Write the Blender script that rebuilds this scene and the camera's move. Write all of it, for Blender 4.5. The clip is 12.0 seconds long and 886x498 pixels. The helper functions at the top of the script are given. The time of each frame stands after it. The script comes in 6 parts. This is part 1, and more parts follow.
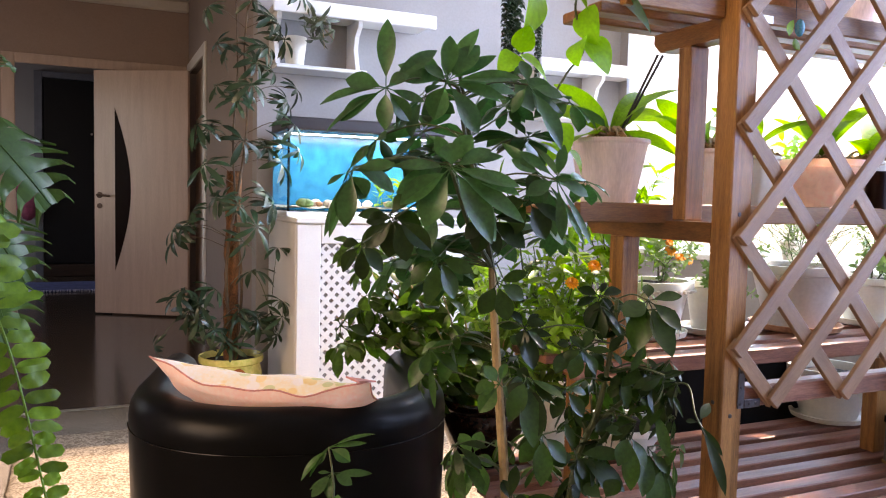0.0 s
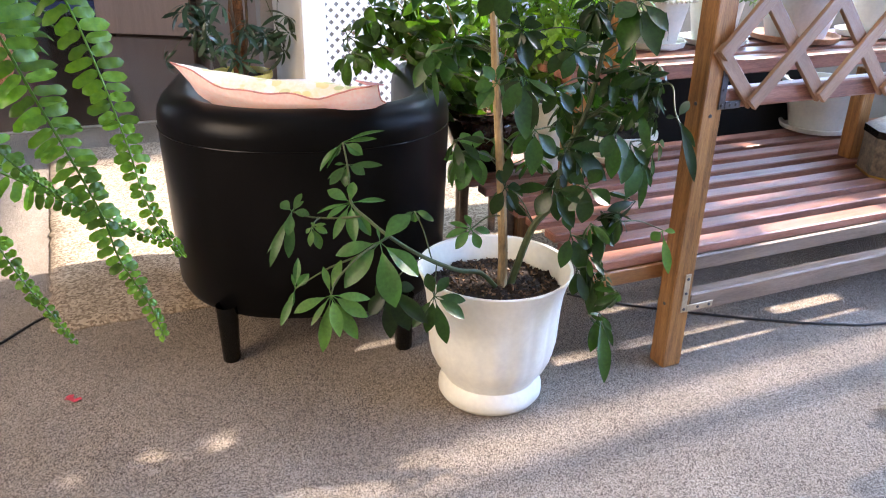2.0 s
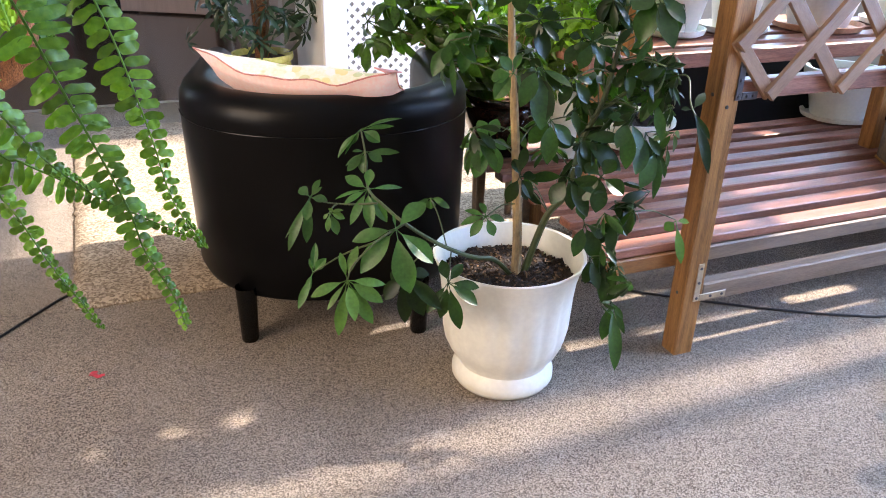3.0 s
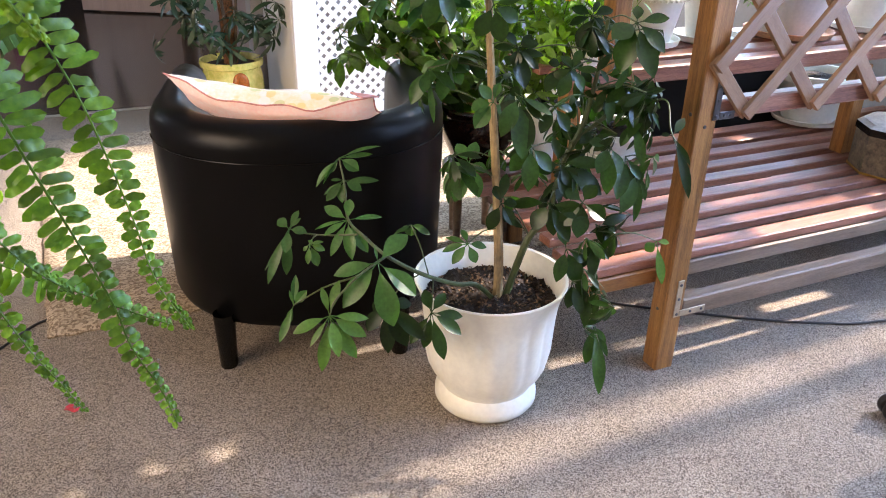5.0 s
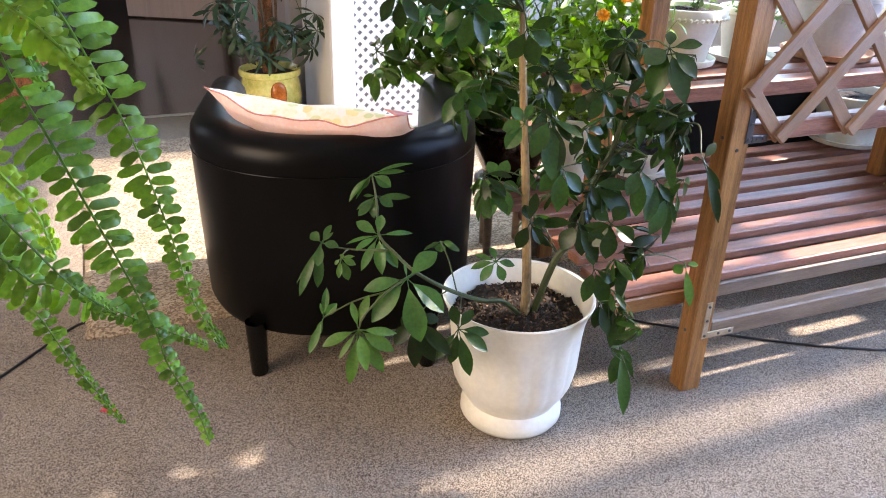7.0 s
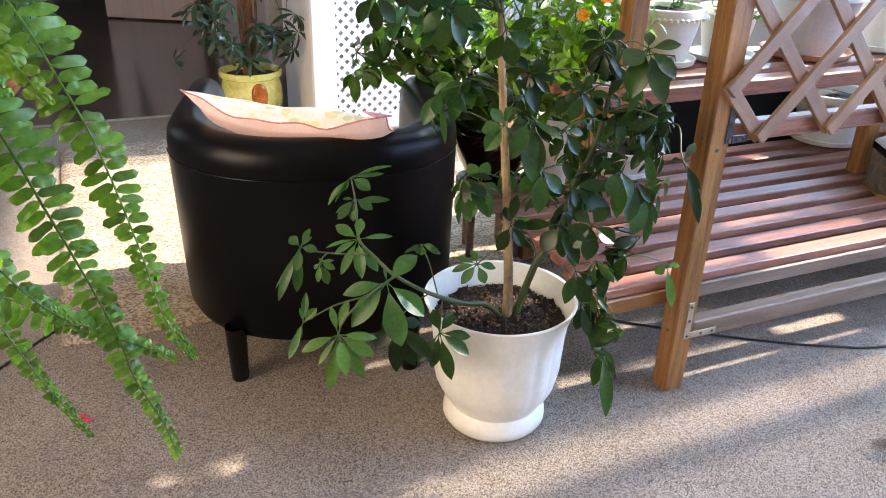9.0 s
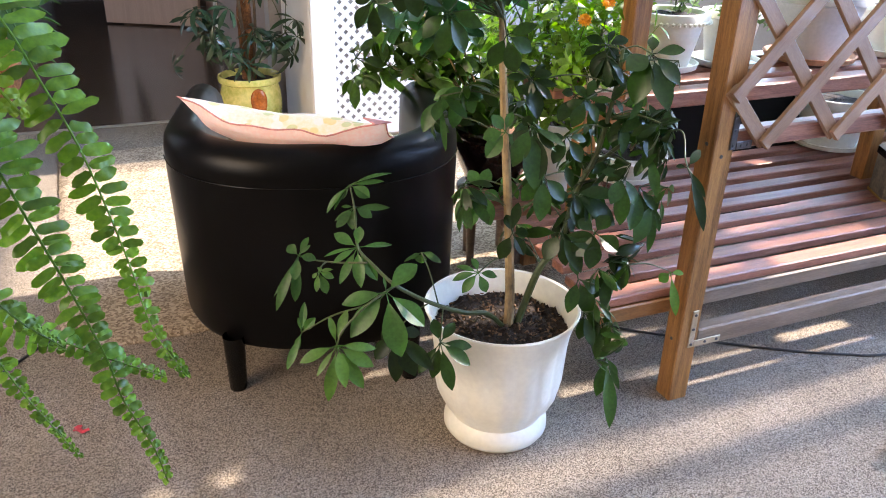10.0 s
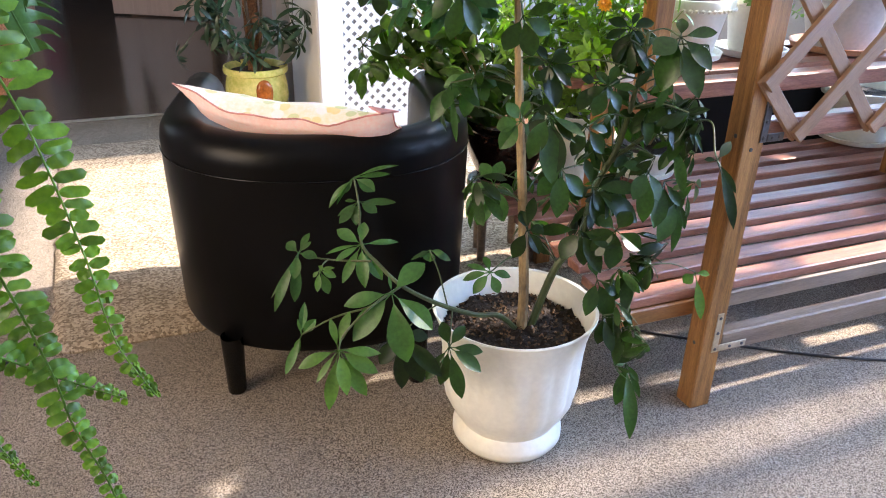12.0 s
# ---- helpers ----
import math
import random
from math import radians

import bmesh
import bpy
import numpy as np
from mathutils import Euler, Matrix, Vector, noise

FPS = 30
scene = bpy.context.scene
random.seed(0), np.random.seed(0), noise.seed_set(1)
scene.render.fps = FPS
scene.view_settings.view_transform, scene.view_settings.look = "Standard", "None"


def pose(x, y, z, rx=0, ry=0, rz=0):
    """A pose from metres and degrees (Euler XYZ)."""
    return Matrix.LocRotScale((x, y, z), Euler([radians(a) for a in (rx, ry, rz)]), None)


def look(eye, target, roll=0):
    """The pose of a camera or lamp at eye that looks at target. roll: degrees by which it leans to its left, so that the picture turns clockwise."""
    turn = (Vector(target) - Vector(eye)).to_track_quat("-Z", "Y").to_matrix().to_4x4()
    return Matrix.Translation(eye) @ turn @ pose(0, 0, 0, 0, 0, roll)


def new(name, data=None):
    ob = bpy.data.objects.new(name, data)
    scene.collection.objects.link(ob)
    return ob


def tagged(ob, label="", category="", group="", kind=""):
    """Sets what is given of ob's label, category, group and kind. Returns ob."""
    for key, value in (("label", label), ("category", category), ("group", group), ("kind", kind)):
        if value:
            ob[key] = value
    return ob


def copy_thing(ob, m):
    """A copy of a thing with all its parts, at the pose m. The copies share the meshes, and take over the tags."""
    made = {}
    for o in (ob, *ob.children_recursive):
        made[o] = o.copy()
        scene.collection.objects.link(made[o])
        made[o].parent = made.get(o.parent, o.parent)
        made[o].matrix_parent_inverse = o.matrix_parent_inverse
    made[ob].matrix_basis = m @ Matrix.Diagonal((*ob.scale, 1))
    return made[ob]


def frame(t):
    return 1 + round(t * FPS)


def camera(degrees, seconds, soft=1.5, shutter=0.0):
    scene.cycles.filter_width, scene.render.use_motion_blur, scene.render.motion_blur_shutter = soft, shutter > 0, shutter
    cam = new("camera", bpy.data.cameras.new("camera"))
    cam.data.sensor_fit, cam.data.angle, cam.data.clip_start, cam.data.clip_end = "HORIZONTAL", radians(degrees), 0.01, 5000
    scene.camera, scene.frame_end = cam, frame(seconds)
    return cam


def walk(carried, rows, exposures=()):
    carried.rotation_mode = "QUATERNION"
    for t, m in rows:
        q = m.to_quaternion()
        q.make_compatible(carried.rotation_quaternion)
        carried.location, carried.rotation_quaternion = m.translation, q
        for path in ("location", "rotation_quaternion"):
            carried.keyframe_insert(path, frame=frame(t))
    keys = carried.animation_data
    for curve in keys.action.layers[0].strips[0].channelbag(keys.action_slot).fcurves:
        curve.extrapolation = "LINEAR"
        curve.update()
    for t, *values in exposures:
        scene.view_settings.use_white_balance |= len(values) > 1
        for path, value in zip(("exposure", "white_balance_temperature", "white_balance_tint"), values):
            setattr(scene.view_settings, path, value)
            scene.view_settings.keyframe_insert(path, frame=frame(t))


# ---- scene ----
# the camera: seconds, place, yaw, pitch, lean
cam = camera(59.68, 12.0, soft=1.0, shutter=0.3)
ROWS = [
    (0.0, 0.000, 0.000, 1.038, -24.19, -3.74, 1.31),
    (0.5, -0.015, -0.016, 1.011, -25.83, -5.07, 1.36),
    (1.0, -0.027, -0.038, 0.990, -25.24, -11.44, 1.13),
    (1.5, -0.030, -0.083, 0.986, -24.09, -18.66, 1.11),
    (2.0, -0.044, -0.127, 1.020, -24.02, -23.82, 1.18),
    (2.5, -0.044, -0.144, 1.036, -22.85, -24.90, 1.35),
    (3.0, -0.045, -0.145, 1.043, -22.58, -25.34, 1.49),
    (3.5, -0.048, -0.146, 1.050, -23.88, -25.59, 1.48),
    (5.5, -0.045, -0.084, 1.124, -24.91, -26.27, 1.30),
    (6.0, -0.057, -0.093, 1.130, -22.91, -25.96, 1.45),
    (6.5, -0.046, -0.102, 1.135, -21.99, -25.96, 1.42),
    (7.0, -0.046, -0.105, 1.137, -22.30, -25.76, 1.64),
    (9.0, -0.031, -0.096, 1.138, -23.47, -25.76, 1.63),
    (9.5, -0.027, -0.086, 1.134, -23.48, -25.71, 1.54),
    (10.0, -0.021, -0.073, 1.135, -23.41, -25.45, 1.49),
    (10.5, -0.016, -0.051, 1.128, -23.51, -25.56, 1.57),
    (11.0, 0.001, -0.030, 1.118, -23.37, -25.65, 1.49),
    (11.5, 0.009, -0.006, 1.119, -23.22, -25.71, 1.46),
    (12.0, 0.014, 0.009, 1.097, -22.63, -25.80, 1.51),
]
EXPOSURES = [(0.0, 1.62, 7900, 25), (0.8, 1.66, 7700, 24), (1.6, 2.0, 6450, 16), (2.2, 2.22, 6500, 17), (3.6, 2.1, 6600, 16), (5.6, 2.1, 6850, 18), (9.0, 2.1, 6700, 15), (12.0, 2.1, 6600, 15)]
walk(cam, [(t, pose(x, y, z, 90 + pitch, 0, yaw) @ pose(0, 0, 0, 0, 0, lean)) for t, x, y, z, yaw, pitch, lean in ROWS], EXPOSURES)

# ---- light ----
SUN_AZ, SUN_EL = 0.5, 38.0      # degrees from +x towards +y, and above the horizon
world = bpy.data.worlds.new("world")
scene.world = world
world.use_nodes = True
wn = world.node_tree
sky = wn.nodes.new("ShaderNodeTexSky")
sky.sky_type, sky.sun_disc = "NISHITA", False
sky.sun_elevation, sky.sun_rotation = radians(SUN_EL), radians(90 - SUN_AZ)
wn.links.new(sky.outputs[0], wn.nodes["Background"].inputs[0])
wn.nodes["Background"].inputs[1].default_value = 0.15
sun = new("sun", bpy.data.lights.new("sun", "SUN"))
sun.data.energy, sun.data.angle, sun.data.color = 5.0, radians(1.4), (1.0, 0.90, 0.77)
SUN_TO = Vector((math.cos(radians(SUN_AZ)) * math.cos(radians(SUN_EL)), math.sin(radians(SUN_AZ)) * math.cos(radians(SUN_EL)), math.sin(radians(SUN_EL))))
sun.matrix_world = look((0, 0, 6), Vector((0, 0, 6)) - SUN_TO)


def area(name, m, w, h, power, colour):
    lamp = bpy.data.lights.new(name, "AREA")
    lamp.shape, lamp.size, lamp.size_y, lamp.energy, lamp.color = "RECTANGLE", w, h, power, colour
    ob = new(name, lamp)
    ob.matrix_world = m
    return ob


# sky light entering by the window wall
area("window_sky", look((3.12, 0.9, 1.75), (0, 0.7, 0.6)), 4.8, 1.9, 128, (0.36, 0.60, 1.0))
# lobby lamp stands in an unseen opening, added to lift the dark lobby
area("lobby_fill", look((-2.47, 9.2, 1.5), (0, 9.3, 0.5)), 1.1, 1.3, 4.0, (0.7, 0.8, 1.0))
# fill lamp added to warm the left floor; no source is known there
area("west_fill_lamp", look((-2.56, 0.4, 1.7), (-0.2, 1.0, 0.2)), 1.9, 1.5, 27, (1.0, 0.76, 0.47))
area("hall_window_sky", look((-2.47, 5.7, 1.5), (0, 5.9, 0.4)), 1.3, 1.3, 2.6, (0.85, 0.92, 1.0))


# ---- materials ----
def mat(name, colour, rough=0.6, spread=0.15, scale=20.0, fine=160.0, bump=0.15, depth=0.002, metal=0.0, stretch=(1, 1, 1),
        spec=0.5, thinness=0.0, per_piece=0.0, second=None, coat=0.0):
    """A surface with variation at two scales and a fine relief, in object space."""
    m = bpy.data.materials.new(name)
    m.use_nodes = True
    nt = m.node_tree
    n, l = nt.nodes, nt.links
    b = n["Principled BSDF"]
    co = n.new("ShaderNodeTexCoord")
    mp = n.new("ShaderNodeMapping")
    mp.inputs["Scale"].default_value = stretch
    l.new(co.outputs["Object"], mp.inputs[0])
    big, small = n.new("ShaderNodeTexNoise"), n.new("ShaderNodeTexNoise")
    big.inputs["Scale"].default_value, small.inputs["Scale"].default_value = scale, fine
    big.inputs["Detail"].default_value, small.inputs["Detail"].default_value = 4, 3
    l.new(mp.outputs[0], big.inputs[0])
    l.new(mp.outputs[0], small.inputs[0])
    ramp = n.new("ShaderNodeValToRGB")
    dark = second or tuple(c * (1 - 2.2 * spread) for c in colour)
    light = tuple(min(0.95, c * (1 + spread)) for c in colour)
    ramp.color_ramp.elements[0].color, ramp.color_ramp.elements[1].color = (*dark, 1), (*light, 1)
    ramp.color_ramp.elements[0].position, ramp.color_ramp.elements[1].position = 0.3, 0.68
    mixf = n.new("ShaderNodeMath")
    mixf.operation = "MULTIPLY_ADD"
    l.new(small.outputs[0], mixf.inputs[0])
    mixf.inputs[1].default_value = 0.45
    sc = n.new("ShaderNodeMath")
    sc.operation = "MULTIPLY"
    l.new(big.outputs[0], sc.inputs[0])
    sc.inputs[1].default_value = 0.55
    l.new(sc.outputs[0], mixf.inputs[2])
    l.new(mixf.outputs[0], ramp.inputs[0])
    out = ramp.outputs[0]
    if per_piece:
        info, hsv, mr = n.new("ShaderNodeObjectInfo"), n.new("ShaderNodeHueSaturation"), n.new("ShaderNodeMapRange")
        l.new(info.outputs["Random"], mr.inputs[0])
        mr.inputs[3].default_value, mr.inputs[4].default_value = 1 - per_piece, 1 + per_piece
        l.new(mr.outputs[0], hsv.inputs["Value"])
        l.new(out, hsv.inputs["Color"])
        out = hsv.outputs[0]
    l.new(out, b.inputs["Base Color"])
    b.inputs["Roughness"].default_value, b.inputs["Metallic"].default_value = rough, metal
    b.inputs["Specular IOR Level"].default_value = spec
    b.inputs["Coat Weight"].default_value = coat
    if bump:
        bp = n.new("ShaderNodeBump")
        bp.inputs["Strength"].default_value, bp.inputs["Distance"].default_value = bump, depth
        l.new(mixf.outputs[0], bp.inputs["Height"])
        l.new(bp.outputs[0], b.inputs["Normal"])
    if thinness:
        tr, add = n.new("ShaderNodeBsdfTranslucent"), n.new("ShaderNodeMixShader")
        hs = n.new("ShaderNodeHueSaturation")
        hs.inputs["Saturation"].default_value, hs.inputs["Value"].default_value = 1.15, 1.7
        l.new(out, hs.inputs["Color"])
        l.new(hs.outputs[0], tr.inputs[0])
        add.inputs[0].default_value = thinness
        l.new(b.outputs[0], add.inputs[1])
        l.new(tr.outputs[0], add.inputs[2])
        l.new(add.outputs[0], n["Material Output"].inputs[0])
    return m


def wood(name, a, b2, rough=0.5, stretch=(1, 12, 12), scale=5.0, per_piece=0.12, coat=0.0):
    m = mat(name, a, rough, 0.2, scale, 60, 0.2, 0.0015, stretch=stretch, per_piece=per_piece, second=b2, coat=coat)
    n, l = m.node_tree.nodes, m.node_tree.links
    for t in n:
        if t.type == "TEX_NOISE":
            t.inputs["Distortion"].default_value = 0.6
    return m


def speckled(name, light, dark, fine, big):
    """Pile of mixed fibres: a hard salt-and-pepper grain over soft worn areas."""
    m = mat(name, light, 0.95, 0.2, big, fine, 0.5, 0.003, spec=0.1)
    n, l = m.node_tree.nodes, m.node_tree.links
    grain, patch = [t for t in n if t.type == "TEX_NOISE"][::-1]
    cell, pick = n.new("ShaderNodeTexVoronoi"), n.new("ShaderNodeSeparateColor")
    cell.inputs["Scale"].default_value = fine
    l.new(grain.inputs[0].links[0].from_socket, cell.inputs["Vector"])
    l.new(cell.outputs["Color"], pick.inputs[0])
    ramp = n.new("ShaderNodeValToRGB")
    ramp.color_ramp.elements[0].color, ramp.color_ramp.elements[1].color = (*dark, 1), (*light, 1)
    ramp.color_ramp.elements[0].position, ramp.color_ramp.elements[1].position = 0.15, 0.85
    l.new(pick.outputs[0], ramp.inputs[0])
    wear, mix = n.new("ShaderNodeMapRange"), n.new("ShaderNodeHueSaturation")
    l.new(patch.outputs[0], wear.inputs[0])
    wear.inputs[1].default_value, wear.inputs[2].default_value, wear.inputs[3].default_value, wear.inputs[4].default_value = 0.3, 0.7, 0.82, 1.12
    l.new(wear.outputs[0], mix.inputs["Value"])
    l.new(ramp.outputs[0], mix.inputs["Color"])
    l.new(mix.outputs[0], n["Principled BSDF"].inputs["Base Color"])
    return m


def island_tones(m, low, high):
    """Every loose piece of a mesh (a leaflet, a chip) has a tone of its own."""
    n, l = m.node_tree.nodes, m.node_tree.links
    geo, rng, tone = n.new("ShaderNodeNewGeometry"), n.new("ShaderNodeMapRange"), n.new("ShaderNodeHueSaturation")
    rng.inputs[3].default_value, rng.inputs[4].default_value = low, high
    l.new(geo.outputs["Random Per Island"], rng.inputs[0])
    l.new(rng.outputs[0], tone.inputs["Value"])
    src = n["Principled BSDF"].inputs["Base Color"].links[0].from_socket
    ends = [k.to_socket for k in src.links]
    l.new(src, tone.inputs["Color"])
    for e in ends:
        l.new(tone.outputs[0], e)


M = {}
M["carpet"] = speckled("carpet", (0.365, 0.312, 0.252), (0.076, 0.061, 0.048), 520, 2.5)
M["hall_floor"] = mat("hall_floor", (0.085, 0.062, 0.048), 0.16, 0.18, 2.5, 60, 0.05, 0.001)
M["rug"] = speckled("rug", (0.42, 0.345, 0.255), (0.17, 0.13, 0.09), 170, 8.0)
M["wall"] = mat("wall_paint", (0.335, 0.317, 0.31), 0.85, 0.05, 2.0, 90, 0.1, 0.001)
M["hall_wall"] = mat("hall_wall_paint", (0.30, 0.245, 0.22), 0.85, 0.05, 2.0, 90, 0.1, 0.001)
M["beige_wall"] = mat("beige_wall", (0.35, 0.258, 0.212), 0.8, 0.06, 1.5, 90, 0.1, 0.001)
M["ceiling"] = mat("ceiling_paint", (0.6, 0.56, 0.5), 0.9, 0.04, 1.5, 60, 0.05, 0.001)
M["white_paint"] = mat("white_paint", (0.78, 0.77, 0.75), 0.45, 0.03, 8, 120, 0.05, 0.001)
M["white_plastic"] = mat("white_plastic", (0.82, 0.815, 0.71), 0.32, 0.05, 14, 90, 0.04, 0.001, spec=0.5)
M["leather"] = mat("black_leather", (0.0022, 0.0022, 0.0025), 0.33, 0.2, 8, 420, 0.2, 0.0005, spec=0.14)
M["black_metal"] = mat("black_lacquer", (0.005, 0.005, 0.005), 0.22, 0.1, 10, 100, 0.02, 0.001, spec=0.25)
M["rack_wood"] = wood("stained_pine", (0.38, 0.18, 0.056), (0.095, 0.038, 0.011), 0.4, (14, 14, 0.9), 5)
M["rack_beam"] = wood("stained_pine_beam", (0.32, 0.145, 0.045), (0.14, 0.056, 0.017), 0.45, (1.2, 9, 9), 5)
M["rack_arm"] = wood("stained_pine_arm", (0.30, 0.13, 0.042), (0.13, 0.05, 0.017), 0.45, (9, 1.2, 9), 5)
M["slat"] = wood("weathered_red_slat", (0.34, 0.15, 0.095), (0.10, 0.035, 0.023), 0.42, (1.0, 12, 12), 4, 0.16)
M["grey_slat"] = wood("greyed_board", (0.27, 0.195, 0.135), (0.14, 0.092, 0.062), 0.6, (1.0, 12, 12), 4, 0.1)
M["lath"] = wood("lattice_lath", (0.29, 0.172, 0.10), (0.185, 0.102, 0.06), 0.5, (1.2, 9, 9), 5, 0.14)
M["zinc"] = mat("yellow_zinc", (0.5, 0.4, 0.27), 0.45, 0.15, 30, 200, 0.1, 0.0006, metal=0.35)
M["steel"] = mat("zinc_steel", (0.62, 0.6, 0.56), 0.38, 0.12, 30, 200, 0.1, 0.0006, metal=0.8)
M["dark_steel"] = mat("dark_steel", (0.12, 0.12, 0.13), 0.35, 0.12, 30, 200, 0.1, 0.0006, metal=0.7)
M["door"] = wood("bleached_oak_veneer", (0.46, 0.345, 0.28), (0.435, 0.325, 0.262), 0.3, (6, 6, 0.5), 4, 0.0)
M["bronze"] = mat("dark_bronze", (0.10, 0.06, 0.045), 0.4, 0.15, 30, 200, 0.05, 0.0006, metal=0.6)
M["dark_door"] = mat("dark_steel_door", (0.006, 0.0055, 0.0055), 0.5, 0.15, 6, 80, 0.05, 0.001)
M["dark_glass"] = mat("dark_glass", (0.018, 0.007, 0.005), 0.35, 0.1, 6, 80, 0.0, spec=0.08)
M["concrete"] = mat("pale_paving", (0.4, 0.39, 0.37), 0.9, 0.15, 0.5, 20, 0.2, 0.004)
M["soil"] = mat("potting_soil", (0.022, 0.013, 0.009), 0.95, 0.4, 60, 320, 1.0, 0.008, second=(0.012, 0.008, 0.006))
M["black"] = mat("black_rubber", (0.012, 0.012, 0.012), 0.55, 0.1, 20, 100, 0.05, 0.001)


# ---- building blocks ----
def box_bm(x0, x1, y0, y1, z0, z1, bevel=0.0, bm=None, seg=1):
    bm = bm or bmesh.new()
    vs = [bm.verts.new((x, y, z)) for x in (x0, x1) for y in (y0, y1) for z in (z0, z1)]
    fs = [bm.faces.new([vs[i] for i in q]) for q in ((0, 1, 3, 2), (4, 6, 7, 5), (0, 4, 5, 1), (2, 3, 7, 6), (0, 2, 6, 4), (1, 5, 7, 3))]
    if bevel:
        bmesh.ops.bevel(bm, geom=list({e for f in fs for e in f.edges}), offset=bevel, segments=seg, affect="EDGES", profile=0.5)
    return bm


def lathe_bm(profile, n=40, bm=None, wave=None, close_bottom=True):
    """A turned body from (radius, height) pairs; wave(angle, height) scales the radius."""
    bm = bm or bmesh.new()
    rings = []
    for r, z in profile:
        ring = []
        for i in range(n):
            a = 2 * math.pi * i / n
            k = wave(a, z) if wave else 1.0
            ring.append(bm.verts.new((r * k * math.cos(a), r * k * math.sin(a), z)))
        rings.append(ring)
    for p, q in zip(rings, rings[1:]):
        for i in range(n):
            bm.faces.new((p[i], p[(i + 1) % n], q[(i + 1) % n], q[i]))
    if close_bottom:
        bm.faces.new(rings[0][::-1])
    return bm


def tube_bm(points, radii, n=8, bm=None):
    """A round stem through the points, with a radius at each."""
    bm = bm or bmesh.new()
    pts = [Vector(p) for p in points]
    if not hasattr(radii, "__len__"):
        radii = [radii] * len(pts)
    rings, side = [], None
    for i, p in enumerate(pts):
        d = (pts[min(i + 1, len(pts) - 1)] - pts[max(i - 1, 0)]).normalized()
        side = d.orthogonal().normalized() if side is None else (side - d * side.dot(d)).normalized()
        up = d.cross(side)
        rings.append([bm.verts.new(p + radii[i] * (side * math.cos(2 * math.pi * k / n) + up * math.sin(2 * math.pi * k / n))) for k in range(n)])
    for a, b in zip(rings, rings[1:]):
        for k in range(n):
            bm.faces.new((a[k], a[(k + 1) % n], b[(k + 1) % n], b[k]))
    bm.faces.new(rings[0][::-1])
    bm.faces.new(rings[-1])
    return bm


def curve_points(points, steps=8):
    """A smooth line (Catmull-Rom) through a few points."""
    p = [Vector(q) for q in points]
    p = [2 * p[0] - p[1]] + p + [2 * p[-1] - p[-2]]
    out = []
    for i in range(1, len(p) - 2):
        for s in range(steps):
            t = s / steps
            a, b, c, d = p[i - 1:i + 3]
            out.append(0.5 * (2 * b + (c - a) * t + (2 * a - 5 * b + 4 * c - d) * t * t + (3 * b - a - 3 * c + d) * t ** 3))
    return out + [p[-2]]


def mesh_of(name, bm, material, smooth=True):
    bmesh.ops.recalc_face_normals(bm, faces=bm.faces)
    me = bpy.data.meshes.new(name)
    bm.to_mesh(me)
    bm.free()
    me.materials.append(material)
    if smooth:
        me.shade_smooth()
        me.set_sharp_from_angle(angle=radians(40))
    return me


def part(name, bm, material, parent=None, label="", m=None, smooth=True):
    """Links a bmesh (or a ready mesh) as one object under a thing or a part."""
    me = bm if isinstance(bm, bpy.types.Mesh) else mesh_of(name, bm, material, smooth)
    ob = new(name, me)
    if m is not None:
        ob.matrix_basis = m
    if parent is not None:
        ob.parent = parent
    if label:
        ob["label"] = label
    return ob


def thing(name, m, label, category, group="", kind=""):
    """An Empty at the base of a thing, which parents its parts."""
    ob = new(name)
    ob.empty_display_size = 0.05
    ob.matrix_basis = m
    return tagged(ob, label, category, group, kind)


def structure(name, bm, material, label, category):
    return tagged(part(name, bm, material, smooth=False), label, category, kind="structure")


# ---- the room ----
WALL_Y, HALL_X, WIN_X, TOP, HALL_TOP = 3.97, 0.74, 2.95, 2.9, 2.68
structure("floor", box_bm(-2.4, WIN_X + 0.2, -2.6, WALL_Y, -0.12, 0.0), M["carpet"], "mottled brown-grey needle-felt carpet floor", "floor")
structure("hall_floor", box_bm(-2.4, HALL_X + 0.12, WALL_Y + 0.004, 10.8, -0.12, -0.002), M["hall_floor"], "dark glossy vinyl floor of the hall", "floor")
structure("threshold_strip", box_bm(-2.3, HALL_X, WALL_Y - 0.012, WALL_Y + 0.022, 0.0, 0.005, 0.002), M["steel"], "thin metal joint strip between carpet and hall floor", "trim")
structure("wall_north", box_bm(HALL_X, WIN_X + 0.2, WALL_Y, WALL_Y + 0.12, 0, TOP), M["wall"], "plain light grey painted wall behind the aquarium", "wall")
structure("wall_south", box_bm(-2.4, WIN_X + 0.2, -2.72, -2.6, 0, TOP), M["beige_wall"], "plain beige painted wall", "wall")
# unseen opening and frame, added to let the fill lamp in
wall_w = thing("wall_west", pose(0, 0, 0), "beige painted wall with an added opening, out of view", "wall", kind="structure")
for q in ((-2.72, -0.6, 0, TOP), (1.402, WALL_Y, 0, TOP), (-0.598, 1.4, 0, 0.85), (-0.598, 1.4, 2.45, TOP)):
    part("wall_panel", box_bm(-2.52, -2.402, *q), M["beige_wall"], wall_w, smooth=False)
added_win = thing("window_6", pose(0, 0, 0), "white-framed window added out of view to hold a fill lamp", "window", kind="structure")
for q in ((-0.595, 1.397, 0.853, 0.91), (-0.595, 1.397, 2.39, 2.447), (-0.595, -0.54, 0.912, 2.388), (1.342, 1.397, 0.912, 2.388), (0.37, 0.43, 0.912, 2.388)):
    part("window_frame", box_bm(-2.49, -2.43, *q, 0.006), M["white_paint"], added_win, smooth=False)
